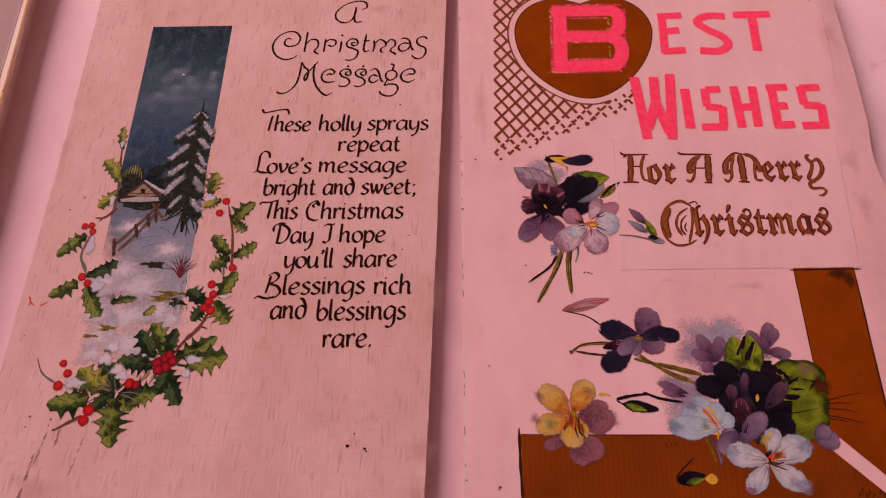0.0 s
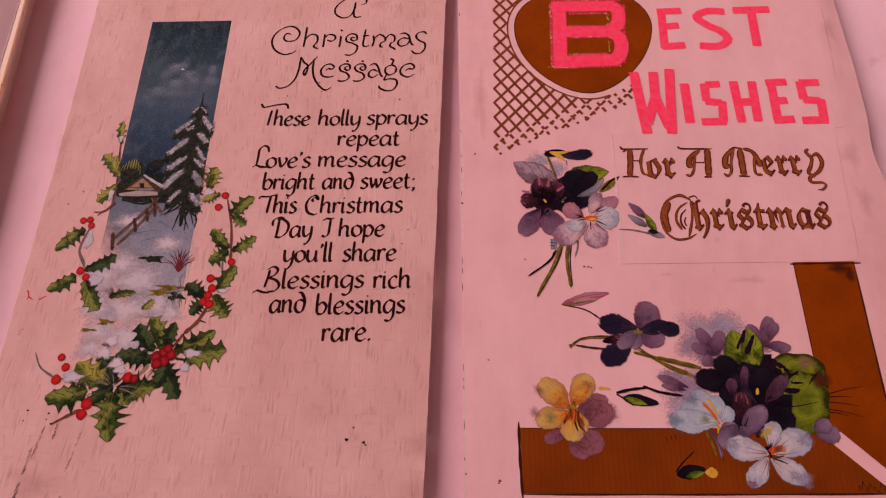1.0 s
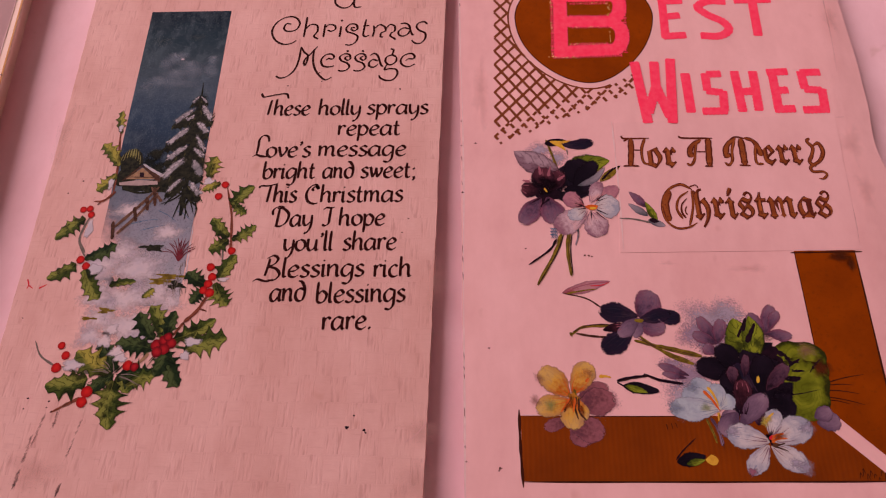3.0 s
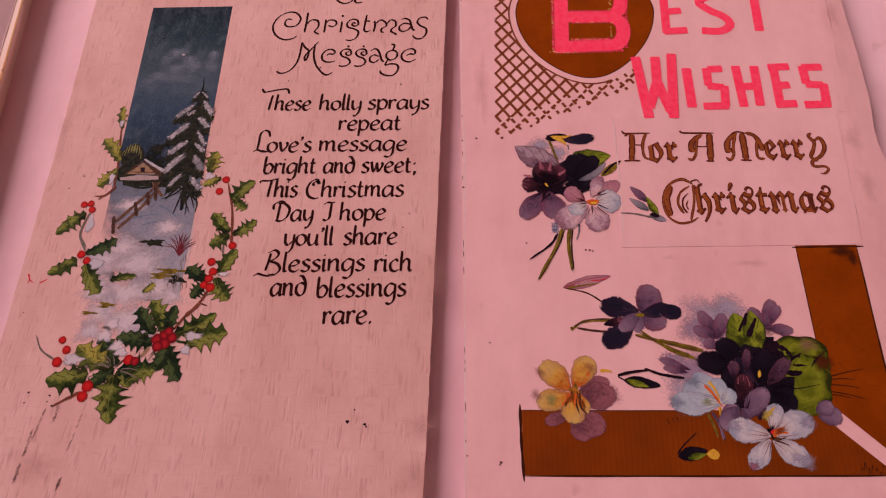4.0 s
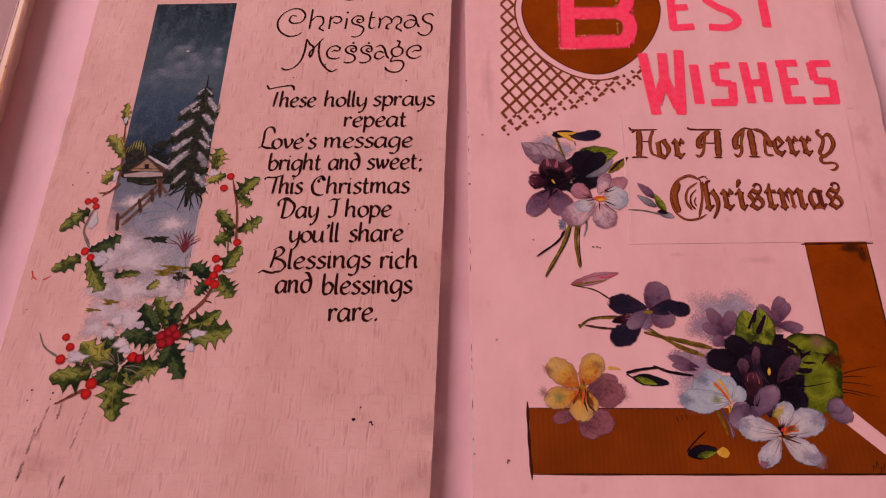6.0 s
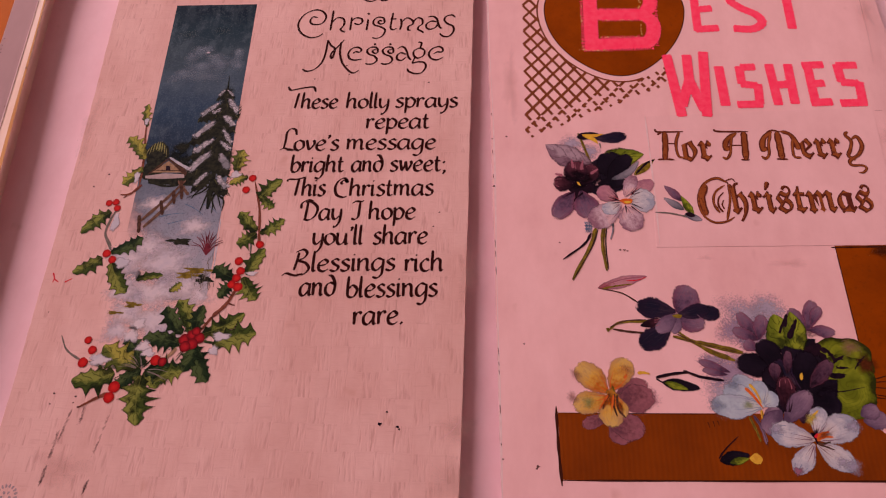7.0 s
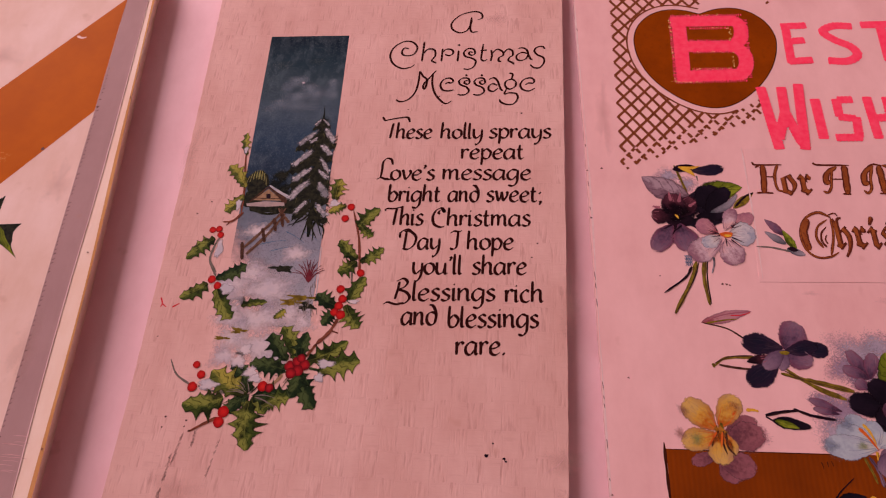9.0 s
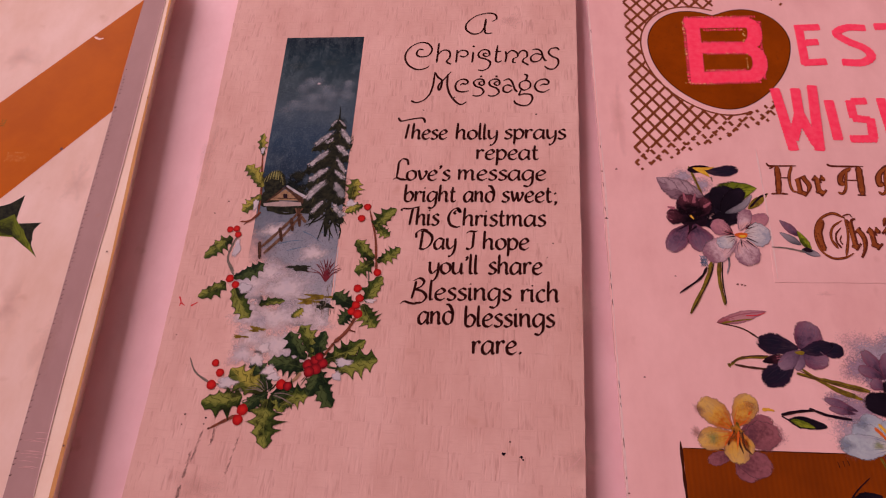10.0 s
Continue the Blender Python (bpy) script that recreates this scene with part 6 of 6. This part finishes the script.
for a, b, w, mat in (((32.16, -31.95), (36.54, -30.96), 2.2, maroon), ((39.40, -29.50), (34.98, -33.32), 3.4, lilac), ((39.80, -29.97), (38.10, -33.51), 2.6, lilac), ((39.42, -29.26), (42.96, -23.78), 6.2, plum), ((39.22, -29.02), (31.42, -27.91), 5.0, navy), ((38.67, -29.98), (44.58, -31.66), 5.2, plum), ((39.37, -29.83), (45.89, -28.23), 3.4, navy), ((43.08, -28.98), (47.64, -29.40), 3.8, navy), ((38.04, -31.88), (31.60, -36.37), 5.2, navy)):
    blade("petal", a, b, w, mat, 5 + 0.2 * SEED.random(), WC)
blob("flower_eye", (39.35, -29.97), 0.9, 0.4, olive_ink, 6, WC)
for a, b, w in (((26.07, -46.63), (33.61, -45.22), 6.0), ((26.36, -45.34), (32.42, -42.85), 4.0), ((24.36, -50.13), (31.28, -51.68), 5.4), ((25.03, -49.62), (28.16, -53.91), 5.0), ((24.84, -49.20), (19.82, -50.97), 2.8)):
    blade("petal", a, b, w, mauve_petal, 4.5 + 0.1 * w, WC)
blob("wash", (31.11, -45.69), 3.6, 3.4, plum_wash, 4, WC)
for a, b, w in (((24.95, -44.93), (19.48, -39.49), 5.7), ((25.54, -44.48), (29.23, -38.31), 5.4), ((25.16, -45.79), (18.31, -47.62), 4.9), ((25.62, -45.35), (25.15, -51.29), 5.2), ((26.14, -45.34), (27.60, -49.57), 3.4)):
    blade("petal", a, b, w, amber, 6 + 0.1 * w, WC)
for pts, mat in (([(25.29, -45.14), (24.34, -46.45), (23.83, -47.95)], wood_ink), ([(26.16, -45.12), (25.82, -47.06), (26.34, -49.18)], wood_ink), ([(24.93, -45.36), (23.18, -47.96)], orange_ink), ([(26.58, -45.33), (26.64, -47.90), (27.83, -49.36)], wood_ink), ([(28.09, -42.25), (28.80, -41.36)], orange_ink), ([(25.81, -43.61), (26.18, -44.69)], olive_ink), ([(25.93, -45.34), (25.47, -47.92)], orange_ink)):
    stroke("dark_streak", pts, 0.5, 0.3, mat, 7.4, WC, per=4)
blob("flower_heart", (25.6, -45.2), 1.7, 1.7, amber_heart, 6.9, WC, rough=0.1)
for at, rx, ry, turn in (((25.5, -46.2), 0.9, 2.3, 10), ((24.4, -46.8), 0.7, 1.6, -40), ((27.0, -47.4), 0.7, 1.8, 25)):
    blob("flower_heart", at, rx, ry, rust_wash, 7.3, WC, turn=turn, rough=0.12)
for at in ((19.3, -41.6), (18.6, -46.0), (28.9, -40.6)):
    blob("petal_tint", at, 1.2, 1.7, umber_wash, 7.25, WC, turn=40, rough=0.12)
stroke("yellow_mark", [(30.71, -41.15), (31.90, -41.05), (32.98, -41.30)], 0.7, 0.3, yellow_ink, 3, WC)
blade("bud", (35.04, -42.80), (42.09, -43.78), 2.6, ebony, 5, WC, "leaf")
blade("bud", (35.47, -42.80), (39.69, -44.04), 1.5, pansy_leaf, 5.4, WC, "leaf")
for pts, w0, w1 in (([(34.02, -41.94), (36.93, -41.24), (40.03, -40.83)], 0.9, 0.6), ([(39.18, -40.54), (42.12, -41.60), (46.39, -42.23)], 0.7, 0.6), ([(34.00, -42.16), (35.45, -43.02), (37.07, -44.30)], 0.4, 0.3)):
    stroke("stem", pts, w0, w1, dark_ink, 5, WC)

# large bunch over the frame's corner
for at, rx, ry, mat in (((53.34, -29.80), 8.0, 5.6, blue_wash), ((49.74, -32.69), 4.6, 4.0, lilac_wash), ((56.80, -28.19), 5.0, 4.0, blue_wash), ((47.75, -40.46), 6.4, 5.0, lilac_wash), ((46.24, -44.81), 5.4, 4.6, blue_wash), ((52.82, -33.41), 4.0, 4.6, lilac_wash), ((44.62, -38.54), 3.4, 1.9, lilac_wash)):
    blob("wash", at, rx, ry, mat, 4, WC, rough=0.1)
for a, b, w in (((53.94, -34.16), (50.75, -28.78), 3.0), ((53.90, -34.41), (49.20, -32.33), 2.8), ((53.90, -34.41), (55.40, -29.25), 3.2), ((53.12, -36.43), (51.18, -34.70), 3.0), ((47.72, -40.70), (41.95, -38.58), 2.0), ((47.18, -41.20), (42.49, -40.29), 1.6)):
    blade("petal", a, b, w, plum, 4.6, WC)
for a, b, w, mat in (((63.21, -32.51), (65.56, -26.24), 3.6, plum), ((63.10, -31.75), (60.52, -28.14), 3.2, plum), ((63.50, -32.25), (68.51, -32.80), 2.8, plum), ((64.17, -31.22), (66.56, -27.55), 2.4, plum), ((69.75, -49.06), (74.21, -48.52), 4.4, lilac), ((69.47, -48.15), (73.00, -46.70), 3.4, lilac)):
    blade("petal", a, b, w, mat, 4.8, WC)
blade("violet_leaf", (60.29, -36.83), (57.63, -29.23), 7.6, pansy_leaf, 5.2, WC, "leaf", 0.05)
blade("violet_leaf", (59.73, -37.33), (60.68, -28.67), 5.0, pansy_leaf, 5.3, WC, "leaf", -0.08)
blob("leaf_shadow", (62.22, -34.05), 2.4, 4.2, ebony, 5.4, WC, rough=0.15)
blob("violet_leaf", (68.46, -38.49), 5.8, 5.0, pad_leaf, 5.5, WC, rough=0.05)
blob("violet_leaf", (68.46, -42.76), 5.2, 6.0, pad_leaf, 5.6, WC, rough=0.05)
for at, rx, ry in (((62.38, -45.37), 2.8, 2.6), ((63.41, -37.26), 2.4, 2.2), ((63.69, -41.57), 1.6, 3.0)):
    blob("leaf_shadow", at, rx, ry, dark_ink, 5.75, WC, rough=0.18)
for a, b, w in (((65.42, -35.58), (67.24, -38.29), 0.9), ((65.15, -41.01), (68.63, -40.85), 0.8), ((66.61, -38.84), (69.04, -37.18), 0.7), ((66.99, -39.59), (69.51, -39.56), 0.5), ((70.29, -39.87), (72.95, -37.12), 0.4)):
    blade("leaf_rib", a, b, w, dark_ink, 5.9, WC, "holly", 0.05, 4)
blob("leaf_tint", (70.43, -35.51), 2.6, 2.2, umber_wash, 5.8, WC, rough=0.15)
blob("leaf_tint", (72.61, -38.76), 2.4, 2.6, grime_wash, 5.8, WC, rough=0.15)
for pts, w in (([(63.25, -35.04), (64.81, -35.77), (65.83, -36.75)], 1.4), ([(65.53, -40.92), (67.12, -41.23), (68.34, -41.02)], 1.0), ([(66.75, -38.22), (68.02, -37.81), (68.71, -37.95)], 0.6),
               ([(59.19, -31.80), (59.73, -29.98), (60.10, -29.20)], 0.9), ([(59.54, -34.08), (60.71, -32.03), (61.65, -30.22)], 1.2), ([(58.00, -33.09), (58.88, -31.29), (59.44, -30.24)], 0.6), ([(65.88, -44.01), (68.04, -43.74), (71.47, -42.98)], 0.25), ([(67.04, -39.19), (67.66, -39.67), (69.34, -39.55)], 0.3)):
    stroke("dark_streak", pts, w, w * 0.4, dark_ink, 6.0, WC, per=5)
blob("leaf_shadow", (63.28, -45.47), 2.8, 3.0, ebony, 5.9, WC, rough=0.2)
for at, rx, ry in (((61.37, -41.70), 5.0, 6.0), ((56.89, -40.08), 3.6, 3.0), ((63.21, -44.53), 3.6, 4.2), ((56.39, -43.22), 3.6, 4.4), ((58.36, -45.55), 3.4, 3.0)):
    blob("deep_shade", at, rx, ry, ebony, 6.1, WC, rough=0.14)
for a, b, w, mat in (((57.48, -39.34), (48.79, -39.07), 5.4, ebony), ((57.41, -39.83), (53.80, -34.41), 5.2, ebony), ((57.01, -39.34), (54.02, -43.25), 5.0, ebony), ((59.31, -42.69), (55.72, -38.38), 4.6, navy), ((60.48, -44.10), (62.35, -36.06), 5.4, ebony), ((60.09, -43.63), (60.45, -37.32), 4.0, navy)):
    blade("petal", a, b, w, mat, 6.4 + 0.05 * w, WC)
for a, b, w, mat in (((55.59, -42.27), (56.07, -38.62), 2.6, dusk), ((57.96, -40.79), (59.04, -36.25), 2.0, dusk), ((61.67, -43.23), (66.58, -38.12), 3.4, dusk), ((56.77, -48.14), (57.45, -41.04), 4.4, maroon), ((56.64, -46.05), (57.44, -42.00), 3.2, dusk), ((55.81, -49.76), (61.56, -43.85), 4.4, lilac), ((59.05, -49.70), (60.32, -45.05), 3.6, dusk), ((55.71, -47.46), (52.06, -51.64), 4.4, lilac), ((53.05, -51.17), (54.93, -46.54), 3.6, lilac)):
    blade("petal", a, b, w, mat, 7 + 0.05 * w, WC)
blade("flower_eye", (60.28, -41.96), (60.63, -40.51), 0.7, yellow_ink, 7.6, WC, "leaf")
for a, b, w in (((52.62, -46.35), (48.13, -41.18), 4.6), ((52.78, -46.81), (43.05, -46.98), 5.2), ((52.25, -45.65), (45.65, -43.86), 4.4), ((52.64, -46.81), (55.35, -44.42), 3.6), ((52.58, -46.58), (52.33, -41.84), 3.6)):
    blade("petal", a, b, w, ice, 7.5 + 0.05 * w, WC)
for pts, mat, w in (([(49.95, -43.56), (51.17, -44.96), (52.50, -47.14)], orange_ink, 0.7), ([(50.77, -42.83), (51.75, -44.24), (52.38, -46.35)], yellow_ink, 0.6), ([(48.72, -45.71), (49.76, -46.63), (51.37, -46.84)], olive_ink, 1.2), ([(52.54, -42.08), (52.53, -43.75), (52.72, -45.64)], yellow_ink, 0.5), ([(51.04, -45.91), (51.91, -46.36), (52.57, -47.28)], red_ink, 0.6), ([(51.11, -43.78), (51.61, -45.19), (52.18, -46.12)], wood_ink, 0.5)):
    stroke("flower_eye", pts, w, w * 0.5, mat, 8.2, WC, per=4)
for pts, w0, w1, mat in (([(49.85, -48.72), (50.74, -51.21), (51.17, -53.01)], 0.7, 0.5, olive_ink), ([(50.67, -48.47), (51.73, -50.74), (52.22, -53.66)], 0.8, 0.9, lilac), ([(42.10, -34.97), (45.92, -35.78), (50.62, -36.97)], 1.0, 1.3, olive_ink), ([(42.07, -35.33), (45.25, -37.29), (48.97, -38.48)], 0.6, 0.9, olive_ink), ([(41.39, -41.53), (43.73, -41.97), (46.27, -42.32)], 0.6, 0.5, dark_ink), ([(52.21, -47.52), (52.17, -49.37)], 0.8, 0.5, yellow_ink)):
    stroke("stem", pts, w0, w1, mat, 6.2, WC)
for at, rx, ry, turn, mat in (((50.57, -43.89), 1.8, 1.0, -40, yellow_wash), ((51.94, -45.96), 1.5, 0.7, -45, rust_wash), ((49.08, -45.59), 1.6, 1.2, 20, green_wash)):
    blob("flower_heart", at, rx, ry, mat, 8.1, WC, turn=turn, rough=0.12)
for a, b, w in (((60.63, -52.47), (52.91, -51.17), 5.2), ((61.02, -51.57), (62.83, -46.64), 4.0), ((61.24, -52.37), (68.73, -49.07), 5.9), ((60.80, -53.27), (66.61, -57.32), 5.0), ((60.36, -53.19), (56.13, -58.39), 4.0)):
    blade("petal", a, b, w, pearl, 8.2 + 0.05 * w, WC)
for pts, mat, w in (([(60.46, -52.16), (61.95, -51.46), (63.39, -51.07)], orange_ink, 0.7), ([(60.83, -52.60), (62.31, -51.99), (63.91, -51.96)], orange_ink, 0.6), ([(60.75, -53.05), (61.87, -53.16), (63.30, -52.78)], wood_ink, 0.5), ([(60.16, -51.27), (60.68, -52.16), (60.94, -53.27)], dark_ink, 0.6), ([(60.94, -53.27), (62.45, -53.69), (63.72, -54.19)], wood_ink, 0.4), ([(60.52, -49.22), (61.14, -48.29), (62.24, -47.35)], yellow_ink, 0.6), ([(60.68, -52.16), (61.28, -51.38)], red_ink, 0.6)):
    stroke("flower_eye", pts, w, w * 0.4, mat, 9, WC, per=4)
for at, rx, ry, turn, mat in (((62.46, -51.66), 1.7, 0.8, 20, rust_wash), ((60.87, -51.49), 1.3, 0.6, 60, heart_wash), ((60.28, -49.09), 1.0, 1.4, 0, yellow_wash)):
    blob("flower_heart", at, rx, ry, mat, 8.95, WC, turn=turn, rough=0.12)
for at, mat, r in (((66.11, -56.90), blue_wash, 2.2), ((64.49, -56.06), blue_wash, 1.6), ((56.67, -57.82), plum_wash, 1.3), ((54.28, -50.70), blue_wash, 1.8), ((67.72, -50.00), blue_wash, 2.0), ((61.10, -48.52), yellow_wash, 1.2), ((44.35, -46.72), slate_wash, 2.2), ((47.91, -42.87), slate_wash, 2.0), ((50.00, -46.63), green_wash, 1.5)):
    blob("petal_tint", at, r, r * 0.8, mat, 8.9, WC, rough=0.15, n=20)
for at, mat, r in (((21.30, -46.71), green_wash, 1.8), ((28.17, -40.92), orange_wash, 1.8)):
    blob("petal_tint", at, r, r, mat, 7.2, WC, rough=0.15, n=20)
blade("bud", (43.49, -56.47), (49.02, -55.27), 2.8, ebony, 5, WC, "leaf")
blade("bud", (45.18, -56.75), (48.70, -55.93), 1.4, pansy_leaf, 5.3, WC, "leaf")
blade("bud_tip", (48.70, -55.93), (50.96, -56.02), 2.0, yellow_ink, 5.4, WC)
stroke("stem", [(43.45, -56.04), (44.79, -54.46), (47.38, -52.18)], 0.4, 0.2, dark_ink, 5, WC)

# ---- thick card with the gold band ----
G = 250            # its face stands 2.5 mm over the other cards
GTOP = z_of(G)
bm = slab(bmesh.new(), [(-136.18, -79.07), (-193.53, 77.09), (-111.42, 75.07), (-110.44, 61.89), (-107.41, 7.85), (-106.42, -20.75), (-105.24, -45.05), (-103.97, -64.03), (-103.19, -76.98)], GTOP - 0.09, GTOP, rng, 0.04, 2.0, 0.05)
gold_card = thing("greeting_card", bm, ivory, (*(-123.93, -7.42), 0), "thick ivory card with a gold diagonal band and mauve border", "card", group="cards on the table")
GC = gold_card
bm = slab(bmesh.new(), [(-135.95, -78.75), (-192.55, 76.28), (-109.66, 75.01), (-108.83, 61.86), (-105.44, 18.23), (-102.45, -20.66), (-100.30, -63.84), (-99.57, -76.78)], GTOP - 0.9, GTOP - 0.1, rng, 0.05, 2.0, 0.3)
part("back_leaf", bm, cream_edge, GC, "cream back leaf with a worn tan edge")
# Added block, inset out of view; the overhang deepens the shadow on the cloth.
bm = slab(bmesh.new(), [(-135.95, -78.75), (-192.55, 76.28), (-112.66, 75.01), (-111.83, 61.86), (-108.44, 18.23), (-105.45, -20.66), (-103.30, -63.84), (-102.57, -76.78)], CLOTH, GTOP - 0.92, rng, 0.05, 2.0, 0.3)
part("under_block", bm, cream_edge, GC, "added unseen block under the card's face, lifting it off the cloth")
patch("face", [(-135.30, -77.77), (-191.57, 75.47), (-117.03, 70.72), (-109.98, -63.97), (-109.26, -76.16)], ivory, G + 1, GC, "ivory card face")
bm = bmesh.new()
edges = [[bm.verts.new((*q, z_of(G + 2))) for q in row] for row in ([(-117.02, 70.57), (-116.56, 61.89), (-113.74, 7.85), (-112.24, -20.75), (-110.97, -45.05), (-109.98, -64.03), (-109.36, -75.79)],
                                                                   [(-110.29, 70.57), (-110.53, 61.89), (-107.50, 7.85), (-106.52, -20.75), (-105.34, -45.05), (-104.07, -64.03), (-103.49, -75.79)])]
for k in range(len(edges[0]) - 1):
    bm.faces.new((edges[0][k + 1], edges[1][k + 1], edges[1][k], edges[0][k]))
part("border", bm, mauve, GC, "dull mauve printed border")
patch("gold_band", [(-159.73, 9.46), (-145.39, 27.15), (-116.57, 62.00), (-116.09, 51.23), (-114.66, 24.63), (-134.79, -0.61), (-147.99, -16.88)], band_gold, G + 3, GC, "orange-brown gold diagonal band")
b0, b1 = Vector((-114.88, 37.96)), Vector((-110.08, -61.25))
sr = random.Random(9)
for k in range(92):
    p = b0.lerp(b1, (k + 0.3 * sr.random()) / 92)
    if sr.random() < 0.12:
        continue
    stroke("stitch", [p + Vector((-0.05, -0.22)), p + Vector((0.35 + 0.25 * sr.random(), 0.1))], 0.2, 0.1, brown_line, G + 4, GC, per=2)
for k in range(12):
    p = Vector((-110.06, -52.77)) + Vector((sr.uniform(0, 4.0), sr.uniform(-8, 3)))
    stroke("crinkle", [p, p + Vector((1.6, 0.1)), p + Vector((3.2, -0.1))], 0.12, 0.08, crease_dark, G + 4, GC, per=3)
stroke("scratch", [(-126.76, 48.79), (-125.26, 48.11), (-124.05, 48.36)], 0.7, 0.4, ivory, G + 4, GC)
stroke("worn_rim", [(-110.00, 75.01), (-109.17, 61.86), (-105.79, 18.23), (-102.80, -20.66), (-100.65, -63.84), (-99.92, -76.78)], 0.55, 0.7, tan_rim, G - 9.6, GC, "worn tan rim", per=12, wob=0.35)
stroke("edge_line", [(-110.48, 61.89), (-107.45, 7.85), (-106.47, -20.75), (-105.29, -45.05), (-104.02, -64.04)], 0.25, 0.25, crease_light, G + 3, GC)
for k in range(16):
    p = Vector((-142.77, 21.92)) + Vector((0.32 * (k % 4), -0.55 * (k // 4)))
    stroke("gilt_mark", [p, p + Vector((0.3, -0.4))], 0.18, 0.12, olive_ink, G + 4, GC, per=2)
for k in range(26):
    p = Vector((-138.17, 10.84)) + Vector((sr.uniform(0, 6), sr.uniform(-1.2, 1.6)))
    stroke("gilt_mark", [p, p + Vector((0.25, 0.3))], 0.12, 0.08, glitter, G + 4, GC, per=2)


def spiky(name, tips, mat, layer, parent, sag=0.28):
    """A holly lobe: points joined by hollow curves."""
    t = [Vector(q) for q in tips]
    c = sum(t, Vector((0, 0))) / len(t)
    rim = []
    for i in range(len(t)):
        a, b = t[i], t[(i + 1) % len(t)]
        for k in range(8):
            s = k / 8
            rim.append(a.lerp(b, s) + (c - a.lerp(b, s)) * sag * 4 * s * (1 - s))
    bm = bmesh.new()
    fan(bm, c, rim, z_next(layer))
    return part(name, bm, mat, parent)


spiky("holly_leaf", [(-141.69, -5.02), (-135.84, -2.88), (-128.89, 0.53), (-128.61, -6.95), (-122.37, -6.60), (-123.05, -11.00), (-120.64, -15.21), (-128.35, -10.16), (-139.67, -9.95)], fir_ink, G + 4, GC, 0.12)
spiky("holly_leaf", [(-137.65, -7.93), (-129.68, -4.58), (-125.93, -8.65), (-122.90, -12.43), (-120.95, -14.84), (-127.32, -10.43), (-136.80, -10.08)], pansy_leaf, G + 5, GC, 0.08)
for at, r in (((-108.26, 17.58), 0.22), ((-106.61, 28.79), 0.25), ((-114.21, 25.82), 0.3), ((-104.65, -13.38), 0.2), ((-101.12, -54.49), 0.25), ((-124.24, 13.41), 0.5)):
    blob("speck", at, r, r, stain, G + 5, GC, rough=0.2, n=9)
for at, rx, ry in (((-111.41, -35.05), 4, 9), ((-144.53, 41.93), 7, 5), ((-117.15, 3.63), 4, 7), ((-122.95, -27.01), 4, 8)):
    blob("dull_patch", at, rx, ry, rub, G + 1.5, GC, rough=0.15)
